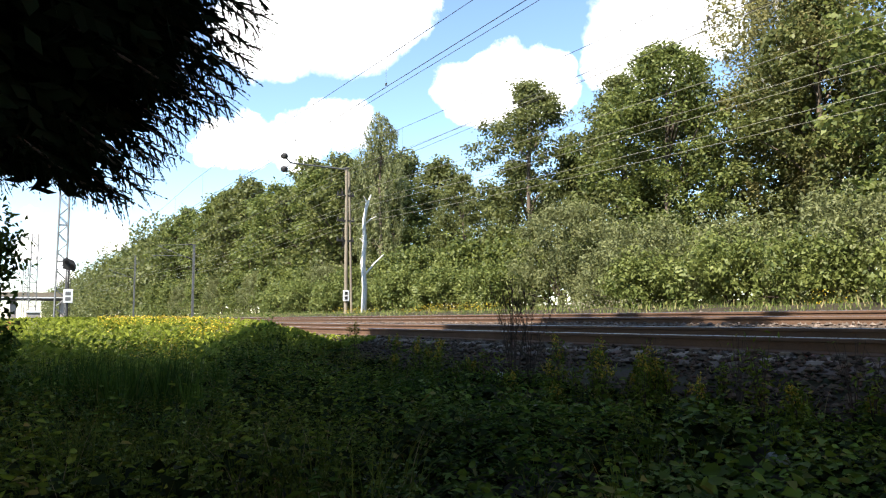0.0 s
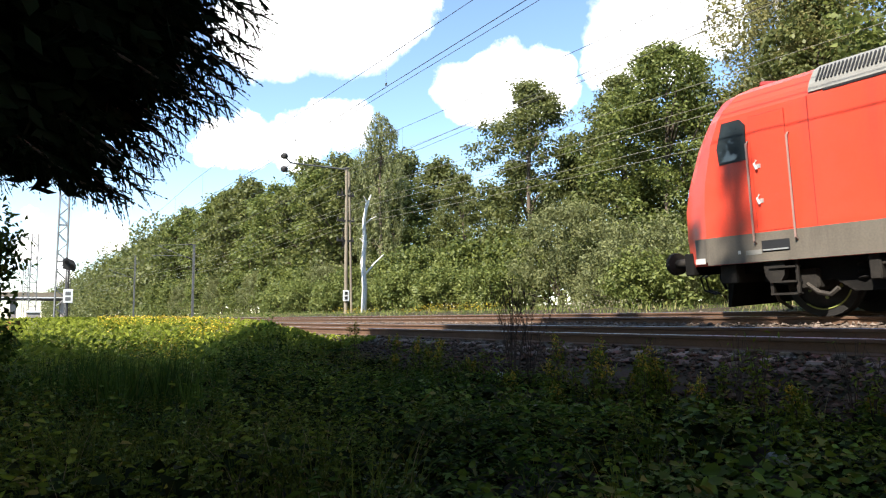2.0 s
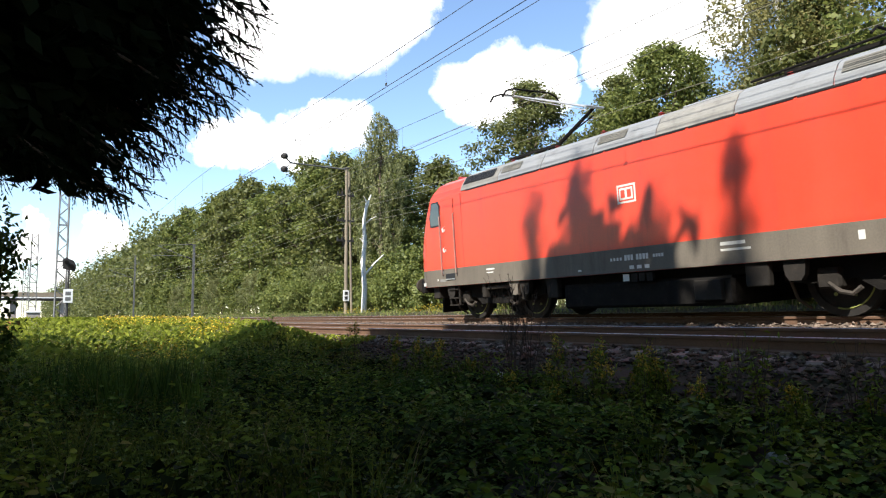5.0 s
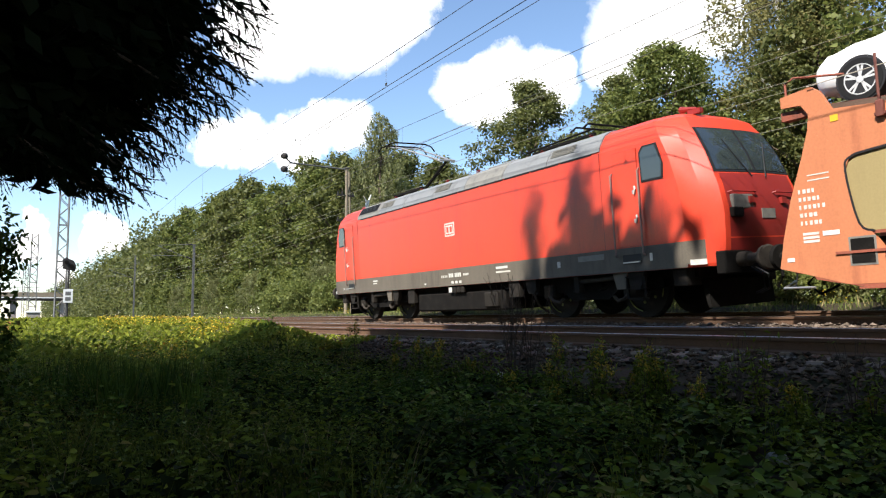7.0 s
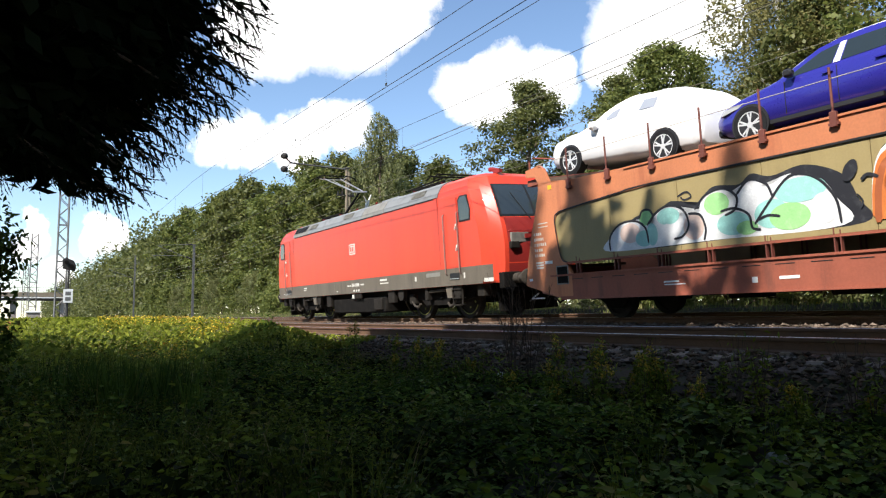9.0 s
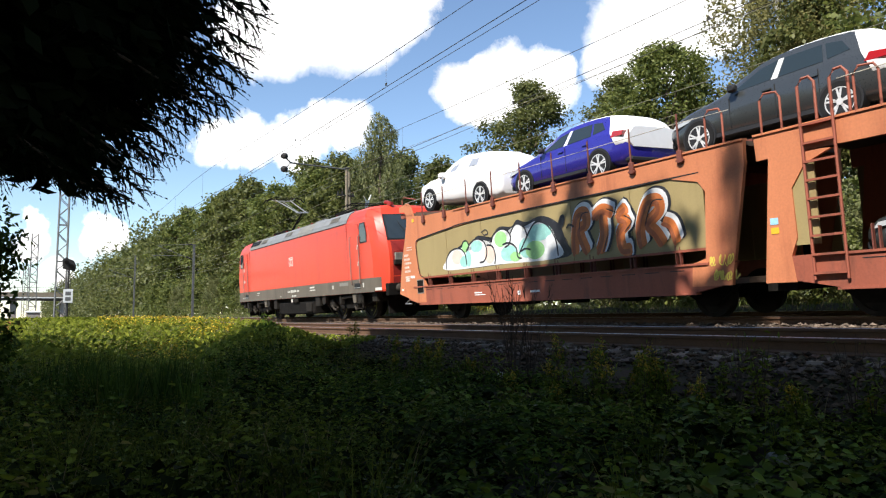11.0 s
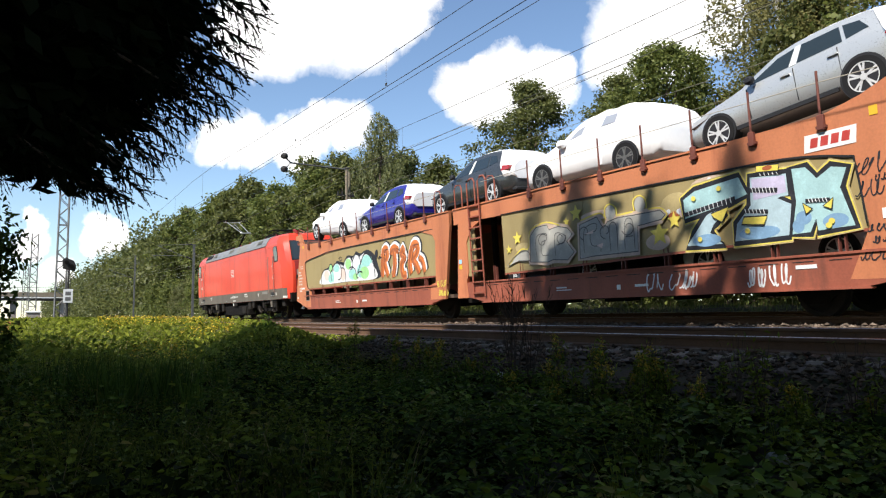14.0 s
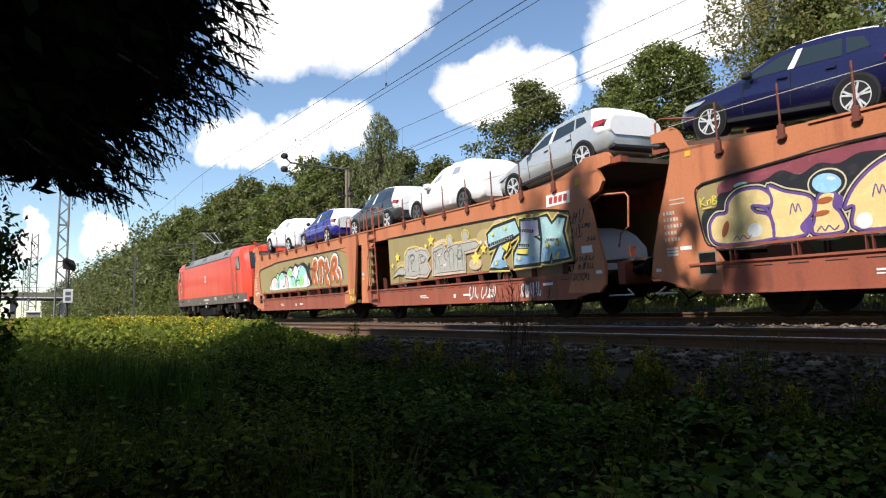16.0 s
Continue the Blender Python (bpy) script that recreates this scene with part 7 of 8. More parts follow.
def slim_mast(x, y, h, reach):
    t = thing("catenary_mast", "slim grey steel catenary mast with cantilever", "mast", pose(x, y, ground_z(y)), group="masts of the far side")
    s = Shape()
    s.box(-0.11, 0.11, -0.012, 0.012, -0.3, h).box(-0.11, -0.085, -0.10, 0.10, -0.3, h).box(0.085, 0.11, -0.10, 0.10, -0.3, h)
    part("post", s, M["galv"], t, smooth=0)
    part("cantilever", Shape().tube([(0, 0, 5.6), (0, -reach, 6.9)], 0.035, 6).tube([(0, 0, 7.2), (0, -reach, 6.95)], 0.025, 6).tube([(0, -reach * 0.3, 6.0), (0, -reach - 0.5, 5.95)], 0.03, 6), M["galv"], t)
    for z, k in ((5.72, 0.1), (7.18, 0.1)):
        part("insulator", Shape().tube([(0, -0.2, z), (0, -0.75, z + (0.22 if z < 6 else -0.04))], 0.085, 8), M["iron"], t)
    return t


def lattice_mast(x, y, h, w, group="lattice masts"):
    t = thing("lattice_mast", "tall tapering steel lattice mast", "mast", pose(x, y, ground_z(y)), group=group)
    def half(z):
        return w / 2 * (1 - 0.18 * z / h)
    for sx in (-1, 1):
        for sy in (-1, 1):
            part("leg", Shape().tube([(sx * half(-0.3), sy * half(-0.3), -0.3), (sx * half(h), sy * half(h), h)], 0.055, 4), M["galv"], t)
    br = Shape()
    z, k = 0.0, 0
    while z < h - 0.5:
        d = 0.75
        a, b = half(z), half(z + d)
        q = 1 if k % 2 else -1
        for fx, fy in ((1, 0), (-1, 0), (0, 1), (0, -1)):
            if fx:
                br.tube([(fx * a, -q * a, z), (fx * b, q * b, z + d)], 0.03, 4)
            else:
                br.tube([(-q * a, fy * a, z), (q * b, fy * b, z + d)], 0.03, 4)
        if k % 4 == 0:
            br.tube([(-a - 0.06, -a, z), (a + 0.06, -a, z)], 0.035, 4).tube([(-a - 0.06, a, z), (a + 0.06, a, z)], 0.035, 4).tube([(-a, -a - 0.06, z), (-a, a + 0.06, z)], 0.035, 4).tube([(a, -a - 0.06, z), (a, a + 0.06, z)], 0.035, 4)
        z, k = z + d, k + 1
    part("bracing", br, M["galv"], t)
    return t


def wire(name, label, y, pts, r=0.009):
    """A line wire: pts of (x, height), at y."""
    s = Shape()
    xs = sorted((p[0] for p in pts))
    line = []
    n = 60
    for i in range(n + 1):
        x = xs[0] + (xs[-1] - xs[0]) * (1 - (1 - i / n) ** 2.2)
        z = float(np.interp(x, xs, [p[1] for p in sorted(pts)]))
        line.append((x, y(x) if callable(y) else y, z))
    s.tube(line, r, 5)
    return tagged(new(name, s.mesh(name, 60)), label, "wire", "overhead wires")


def sag(x, base, dip, span=62.0, off=-36.0):
    q = ((x - off) / span) % 1.0
    return base - dip * 4 * q * (1 - q)


def overhead():
    xs = [x * 2.0 for x in range(12, -170, -1)]
    def stagger(c, a):
        return lambda x: c + a * (abs(((x + 36) / 62.0) % 2.0 - 1.0) * 2 - 1)
    lines = {}
    for name, y, f, r in (("contact_wire", stagger(7.95, 0.22), lambda x: 5.86, 0.009), ("contact_wire", stagger(11.95, 0.2), lambda x: 6.02, 0.009),
                          ("messenger_wire", stagger(8.0, 0.1), lambda x: sag(x, 7.3, 0.75), 0.008), ("messenger_wire", stagger(12.0, 0.1), lambda x: sag(x, 7.4, 0.75), 0.008),
                          ("contact_wire", stagger(8.3, 0.15), lambda x: 5.95, 0.007), ("contact_wire", stagger(12.3, 0.12), lambda x: 6.0, 0.007)):
        r2 = y(0.0)
        w = wire(name, "thin dark overhead wire above the track", y, [(x, f(x)) for x in xs], r)
        w.data.materials.append(M["wire"])
        if name == "messenger_wire":
            lines[7.97 if r2 < 9 else 11.97] = w
    for yb, z0, a in ((15.3, 6.35, 0.35), (15.55, 5.75, 0.3), (15.4, 5.45, 0.28), (15.9, 5.05, 0.3), (16.2, 4.85, 0.3), (15.2, 7.6, 0.3)):
        w = wire("line_wire", "thin wire strung between the masts", yb, [(x, sag(x, z0 + 0.35, a + 0.3, 62.0)) for x in xs], 0.008)
        w.data.materials.append(M["linewire"])
    # droppers
    for y, c, base, dip in ((7.97, 5.87, 7.3, 0.75), (11.97, 6.03, 7.4, 0.75)):
        for i in range(18):
            x = 4 - i * 6.6
            z = sag(x, base, dip)
            d = part("dropper", Shape().tube([(x, y, c), (x, y, z)], 0.004, 4).box(x - 0.03, x + 0.03, y - 0.012, y + 0.012, c - 0.02, c + 0.05), M["wire"], lines[y])


def signal():
    t = thing("railway_signal", "dark railway signal on a slim post with white plate", "signal", pose(-60, 3.95, ground_z(3.95)))
    part("post", Shape().tube([(0, 0, -0.3), (0, 0, 4.95)], 0.07, 8), M["iron"], t)
    hd = part("head", Shape().prism([(-0.42, 5.02), (0.40, 4.86), (0.46, 5.28), (0.30, 5.62), (-0.25, 5.86), (-0.46, 5.66)], -0.14, 0.14, "x"), M["iron"], t, "dark tilted signal head")
    for yy, zz in ((-0.2, 5.5), (0.14, 5.22)):
        part("hood", Shape().tube([(0.14, yy, zz), (0.42, yy, zz - 0.02)], 0.15, 12), M["under"], hd)
    part("plate", Shape().box(0.1, 0.13, -0.32, 0.32, 2.5, 3.5, 0.01), M["white"], t, "white number plate with grey bars", smooth=0)
    part("plate_bars", Shape().box(0.13, 0.138, -0.18, 0.18, 2.65, 2.92).box(0.13, 0.138, -0.18, 0.18, 3.05, 3.32), M["galv"], t, smooth=0)
    part("ladder", Shape().tube([(-0.25, -0.15, 0), (-0.2, -0.15, 4.4)], 0.02, 5).tube([(-0.25, 0.15, 0), (-0.2, 0.15, 4.4)], 0.02, 5), M["iron"], t)
    c = thing("cabinet", "small pale trackside cabinet", "cabinet", pose(-46, 1.35, ground_z(1.4)))
    part("body", Shape().box(-0.25, 0.25, -0.35, 0.35, -0.1, 1.75, 0.03), M["concrete"], c)
    part("lid", Shape().box(-0.3, 0.3, -0.4, 0.4, 1.752, 1.86, 0.03), M["white"], c)
    o = thing("marker_post", "short orange-red marker post in the weeds", "post", pose(-30, -0.05, ground_z(0)))
    part("board", Shape().box(-0.03, 0.03, -0.32, 0.32, 0.75, 1.35, 0.02), M["orange"], o)
    part("stake", Shape().box(-0.04, 0.04, -0.04, 0.04, -0.2, 0.75), M["wood"], o)


def bridge():
    t = thing("road_bridge", "low brown road bridge with pale edge crossing the line", "bridge", pose(-180, 0, 0))
    part("girder", Shape().box(-4, 4, -40, 12, 4.95, 5.95, 0.1), M["wood"], t, "brown-grey bridge girder")
    part("edge_strip", Shape().box(4.0, 4.25, -40, 12, 4.7, 4.93), M["white"], t, "pale bridge edge", smooth=0)
    part("underside", Shape().box(-3.8, 3.8, -40, 12, 4.3, 4.94), M["iron"], t, smooth=0)
    for y in (-26, -12, 1.5, 11.0):
        part("pier", Shape().box(-3, 3, y - 0.6, y + 0.6, -1.6, 4.3, 0.08), M["concrete"], t)
    rl = part("railing", Shape().box(3.8, 3.9, -40, 12, 6.9, 6.98).box(3.8, 3.9, -40, 12, 6.4, 6.45), M["galv"], t, smooth=0)
    for k in range(17):
        part("railing_post", Shape().box(3.8, 3.9, -39 + k * 3 - 0.04, -39 + k * 3 + 0.04, 5.95, 6.9), M["galv"], t, smooth=0)


# ---------- the near bank ----------


def blades_mesh(name, pos, height, lean, rng, width=0.012, parts=3):
    """Bent grass blades, each a strip of quads."""
    n = len(pos)
    ang = rng.uniform(0, math.tau, n)
    d = np.stack([np.cos(ang), np.sin(ang), np.zeros(n)], 1)
    s = np.stack([-np.sin(ang), np.cos(ang), np.zeros(n)], 1)
    ks = np.linspace(0, 1, parts + 1)
    rows = []
    for k in ks:
        c = pos + np.array([0, 0, 1.0]) * (height * (k - 0.22 * lean * k * k))[:, None] + d * (height * lean * k * k * 0.8)[:, None]
        w = (width * (1.02 - k))[..., None] if np.ndim(width) else width * (1.02 - k)
        rows.append((c - s * w, c + s * w))
    v = np.stack([np.stack(r, 1) for r in rows], 1).reshape(n, -1, 3)
    m = v.shape[1]
    base = np.arange(n)[:, None] * m
    f = np.concatenate([base + np.array([2 * i, 2 * i + 1, 2 * i + 3, 2 * i + 2]) for i in range(parts)], 1).reshape(-1, 4)
    me = bpy.data.meshes.new(name)
    me.vertices.add(n * m)
    me.vertices.foreach_set("co", v.astype(np.float32).ravel())
    me.loops.add(f.size)
    me.loops.foreach_set("vertex_index", f.astype(np.int32).ravel())
    me.polygons.add(len(f))
    me.polygons.foreach_set("loop_start", np.arange(0, f.size, 4, dtype=np.int32))
    me.update(calc_edges=True)
    return me


BANK_Q = [0.0, 0.05, 0.12, 0.22, 0.30, 0.36, 0.42, 0.6, 0.9, 1.2, 1.9, 3.0]
BANK_FAR = [-6, -6, -3, -3, 0, 16, 40, 58, 70, 84, 98, 110]
BANK_NEAR = [50, 62, 105, 95, 10, 18, 42, 60, 74, 88, 104, 116]


def bank_height(x, y):
    """How tall the growth stands at a spot of the near bank: knee-high by the track, taller further along."""
    q = y / max(0.5, -x)
    depth = 0.85 * -x + 0.518 * y
    k = min(1.0, max(0.0, (-x - 12.5) / 9.0))
    drop = (1 - k) * float(np.interp(q, BANK_Q, BANK_NEAR)) + k * float(np.interp(q, BANK_Q, BANK_FAR))
    top = -drop / 1270 * depth
    return max(0.12, min(1.45, top - ground_z(y)))


def plant_leaves(name, pos, out, way, size, aspect, rng):
    """Folded leaves with a rounded outline: two quads along a midrib each."""
    n = len(pos)
    nrm = out + rng.normal(0, 0.5, (n, 3))
    t = way + rng.normal(0, 0.2, (n, 3))
    t /= np.linalg.norm(t, axis=1, keepdims=True) + 1e-9
    nrm -= (nrm * t).sum(1, keepdims=True) * t
    nrm /= np.linalg.norm(nrm, axis=1, keepdims=True) + 1e-9
    s = np.cross(nrm, t)
    L = size[:, None]
    w = (size * aspect)[:, None]
    root, tip = pos, pos + t * L - nrm * L * 0.12
    verts = [root, tip]
    for sd in (1, -1):
        verts += [pos + t * L * 0.22 + s * w * 0.5 * sd + nrm * L * 0.10, pos + t * L * 0.62 + s * w * 0.40 * sd + nrm * L * 0.07]
    v = np.stack(verts, 1).reshape(-1, 3)
    base = np.arange(n)[:, None] * 6
    f = np.concatenate([base + np.array([0, 2, 3, 1]), base + np.array([0, 1, 5, 4])], 1).reshape(-1, 4)
    return strip_mesh(name, v, f)


def strip_mesh(name, v, f):
    me = bpy.data.meshes.new(name)
    me.vertices.add(len(v))
    me.vertices.foreach_set("co", v.astype(np.float32).ravel())
    me.loops.add(f.size)
    me.loops.foreach_set("vertex_index", f.astype(np.int32).ravel())
    me.polygons.add(len(f))
    me.polygons.foreach_set("loop_start", np.arange(0, f.size, 4, dtype=np.int32))
    me.update(calc_edges=True)
    return me


def bank_edge(x):
    """Where the growth gives way to bare stones on the slope below the near track."""
    return 5.75 if x > -12 else min(7.3, 5.75 + (-x - 12) * 0.25)


def bank_growth():
    rng = np.random.default_rng(77)
    kinds = {k: ([], [], [], []) for k in ("herb", "nettle", "sedge", "broad")}
    mounds, tries = [], 0
    while len(mounds) < 330 and tries < 40000:
        tries += 1
        x, y = -2.0 - 22 * rng.random() ** 1.25, rng.uniform(-0.5, 7.0)
        far = math.hypot(x, y)
        r = rng.uniform(0.26, 0.58) * (1 + 0.02 * far)
        if y > bank_edge(x) + 0.05 or far < 3.0 or any(math.hypot(x - a, y - b) < (r + c) * 0.80 for a, b, c in mounds):
            continue
        mounds.append((x, y, r))
    inner = []
    for x, y, r in mounds:
        far = math.hypot(x, y)
        tone = noise.noise((x * 0.45, y * 0.45, 2.0))
        if 1.9 < y < 5.0 and -x < y * 1.75 + 0.6 and tone > 0.0:
            kind = "broad"
        else:
            kind = "nettle" if tone < -0.12 else "sedge" if tone > 0.22 else "herb"
        h = bank_height(x, y) * (0.34 + 0.68 * rng.random() ** 0.8) * (0.72 if y > 4.9 and x > -11 else 1.0)
        z0 = ground_z(y) - 0.02
        size0 = {"herb": 0.051, "nettle": 0.062, "sedge": 0.036, "broad": 0.066}[kind] * (1 + 0.012 * far)
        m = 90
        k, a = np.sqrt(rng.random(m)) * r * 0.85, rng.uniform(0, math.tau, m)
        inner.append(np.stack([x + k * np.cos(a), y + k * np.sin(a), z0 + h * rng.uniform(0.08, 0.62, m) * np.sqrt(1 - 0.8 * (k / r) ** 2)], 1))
        stems = int({"herb": 40, "nettle": 30, "sedge": 52, "broad": 36}[kind] * 1.25 * (r / 0.42) ** 2) + 6
        for _ in range(stems):
            k0, a0 = math.sqrt(rng.random()), rng.uniform(0, math.tau)
            px, py = x + r * k0 * math.cos(a0) * 0.8, y + r * k0 * math.sin(a0) * 0.8
            hh = h * math.sqrt(max(0.12, 1 - 0.88 * k0 ** 2)) * rng.uniform(0.62, 1.12)
            m = {"herb": 10, "nettle": 9, "sedge": 9, "broad": 8}[kind]
            k = 0.48 + 0.52 * (np.arange(m) + rng.random(m) * 0.8) / m
            a = np.arange(m) * 2.4 + rng.uniform(0, 6.28)
            lean = (0.08 + 0.28 * k0) * r + rng.uniform(0, 0.10)
            p = np.stack([px + math.cos(a0) * lean * k ** 1.5, py + math.sin(a0) * lean * k ** 1.5, z0 + hh * k], 1)
            c, d = np.cos(a), np.sin(a)
            p[:, 0] += c * 0.02
            p[:, 1] += d * 0.02
            tilt = 0.25 if kind == "broad" else 0.5
            o = np.stack([c * tilt, d * tilt, np.ones(m)], 1)
            w = np.stack([c, d, (0.45 if kind == "sedge" else 0.15) - 0.7 * (1 - k)], 1)
            for dst, src in zip(kinds[kind], (p, o, w, size0 * rng.uniform(0.5, 1.4, m) * (1.25 - 0.45 * k))):
                dst.append(src)
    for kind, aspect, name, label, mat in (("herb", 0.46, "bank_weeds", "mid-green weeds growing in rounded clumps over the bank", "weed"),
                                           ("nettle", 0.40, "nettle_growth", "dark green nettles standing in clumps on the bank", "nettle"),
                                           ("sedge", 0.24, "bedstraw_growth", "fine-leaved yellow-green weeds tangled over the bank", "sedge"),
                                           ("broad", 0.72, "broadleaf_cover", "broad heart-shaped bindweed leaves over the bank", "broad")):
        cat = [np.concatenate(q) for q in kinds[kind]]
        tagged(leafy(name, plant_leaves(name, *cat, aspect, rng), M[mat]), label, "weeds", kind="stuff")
    # near-black leaves imitate the deep shade inside each clump
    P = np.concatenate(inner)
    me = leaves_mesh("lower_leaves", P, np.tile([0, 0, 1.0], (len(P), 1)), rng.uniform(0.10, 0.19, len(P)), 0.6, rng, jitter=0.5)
    tagged(leafy("lower_leaves", me, M["shade_leaf"]), "lower leaves deep inside the weed clumps, coloured near black as shade", "weeds", kind="stuff")
    # tufts of grass
    blades = {False: ([], [], []), True: ([], [], [])}
    tufts = [(-2.4 - 20 * rng.random() ** 1.35, rng.uniform(-0.4, 6.0), 24, 1.0) for _ in range(110)]
    tufts += [(-10.9 + rng.normal(0, 0.8), 1.42 + rng.normal(0, 0.42), 44, 2.4) for _ in range(34)]
    tufts += [(-6.3 + rng.normal(0, 0.9), 0.75 + rng.normal(0, 0.4), 30, 1.25) for _ in range(26)]
    tufts += [(-4.6 + rng.normal(0, 0.8), 1.6 + rng.normal(0, 0.5), 26, 1.15) for _ in range(14)]
    for x, y, m, up in tufts:
        if math.hypot(x, y) < 2.6 or y > bank_edge(x):
            continue
        tall = up > 2
        h = min(1.05, max(0.25, bank_height(x, y)) * rng.uniform(0.7, 1.1) * up)
        into = blades[tall]
        into[0].append(np.stack([rng.normal(x, 0.06, m), rng.normal(y, 0.06, m), np.full(m, ground_z(y) - 0.02)], 1))
        into[1].append(h * rng.uniform(0.5, 1.0, m))
        into[2].append(rng.uniform(0.05, 0.5, m) if tall else rng.uniform(0.3, 1.3, m))
    for tall, name, label, mat, w in ((False, "bank_grass", "arching tufts of long grass among the weeds", "grass", 0.0065), (True, "iris_leaves", "tall dark sword-shaped leaves in dense tufts", "nettle", 0.017)):
        me = blades_mesh(name, *(np.concatenate(q) for q in blades[tall]), rng, w, 4)
        tagged(leafy(name, me, M[mat]), label, "grass", kind="stuff")
    # short thatch that covers the soil, its leaf colour darkened as shade
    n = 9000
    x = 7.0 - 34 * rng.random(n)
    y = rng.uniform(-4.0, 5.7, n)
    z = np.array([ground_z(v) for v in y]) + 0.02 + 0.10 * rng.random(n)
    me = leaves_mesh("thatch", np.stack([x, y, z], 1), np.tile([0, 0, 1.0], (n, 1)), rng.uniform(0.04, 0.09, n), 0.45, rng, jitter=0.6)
    tagged(leafy("ground_cover", me, M["shade_leaf"]), "low creeping leaves over the dark soil, shade put into their colour", "plants", kind="stuff")
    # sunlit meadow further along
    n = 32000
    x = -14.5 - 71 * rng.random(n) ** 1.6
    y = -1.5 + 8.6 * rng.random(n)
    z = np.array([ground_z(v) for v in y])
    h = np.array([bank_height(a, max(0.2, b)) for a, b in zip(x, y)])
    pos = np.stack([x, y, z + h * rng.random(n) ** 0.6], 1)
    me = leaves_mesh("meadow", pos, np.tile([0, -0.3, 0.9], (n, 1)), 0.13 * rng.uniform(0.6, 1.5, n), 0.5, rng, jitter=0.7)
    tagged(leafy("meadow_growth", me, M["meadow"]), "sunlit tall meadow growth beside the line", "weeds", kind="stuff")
    n = 13000
    x = -15 - 46 * rng.random(n) ** 1.3
    q = rng.uniform(0.10, 0.27, n)
    y = -x * q
    keep = (y < 7.0) & (y > 1.2)
    x, y = x[keep], y[keep]
    cl = np.array([noise.noise((a * 0.35, b * 0.5, 3.0)) for a, b in zip(x, y)]) > 0.35 * rng.random(len(x)) - 0.2 + np.clip((x + 22) / 14, 0, 0.5)
    x, y = x[cl], y[cl]
    z = np.array([ground_z(b) + bank_height(a, b) * (0.86 + 0.2 * random.random()) for a, b in zip(x, y)])
    me = leaves_mesh("meadow_flowers", np.stack([x, y, z], 1), np.tile([0, -0.2, 1.0], (len(x), 1)), 0.04 * rng.uniform(0.5, 1.5, len(x)), 0.7, rng)
    tagged(leafy("meadow_flowers", me, M["flower"]), "small yellow flower heads over the meadow", "flowers", kind="stuff")
    # verge beyond the tracks
    n = 4500
    x = -14 - 42 * rng.random(n) ** 1.4
    y = 0.2 + 6.4 * rng.random(n)
    z = np.array([ground_z(v) for v in y])
    h = np.array([bank_height(a, b) for a, b in zip(x, y)]) * rng.uniform(0.7, 1.12, n)
    me = blades_mesh("meadow_grass", np.stack([x, y, z], 1), h, rng.uniform(0.1, 0.7, n), rng, 0.010)
    tagged(leafy("meadow_grass", me, M["verge"]), "tall yellow-green grass in the sunlit meadow", "grass", kind="stuff")
    n = 9000
    x = 2 - 75 * rng.random(n) ** 1.3
    y = 14.7 + 2.4 * rng.random(n)
    z = np.array([ground_z(v) for v in y])
    me = blades_mesh("verge_grass", np.stack([x, y, z], 1), rng.uniform(0.06, 0.26, n) * (0.7 + (y - 14.6) * 0.3), rng.uniform(0.4, 1.2, n), rng, 0.012)
    tagged(leafy("verge_grass", me, M["verge"]), "rough grass on the far verge", "grass", kind="stuff")
    for mat, name, label, spots in (("flower", "verge_flowers", "yellow ragwort flowers on the far verge", ((-26.0, 3.0), (-22.5, 2.4), (-9.0, 0.7), (-34, 3.0))),
                                    ("pale", "pale_verge_flowers", "pale withered flower heads on the far verge", ((-15.2, 1.3), (-17.0, 0.9)))):
        ps = []
        for cx, w in spots:
            m = int(110 * w)
            ps.append(np.stack([rng.normal(cx, w * 0.5, m), rng.normal(15.3, 0.3, m), np.full(m, ground_z(15.3)) + rng.uniform(0.1, 0.42 if mat == "flower" else 0.34, m)], 1))
        ps = np.concatenate(ps)
        me = leaves_mesh(name, ps, np.tile([0, -0.4, 0.9], (len(ps), 1)), rng.uniform(0.02, 0.042, len(ps)), 0.8, rng)
        tagged(leafy(name, me, M[mat]), label, "flowers", kind="stuff")


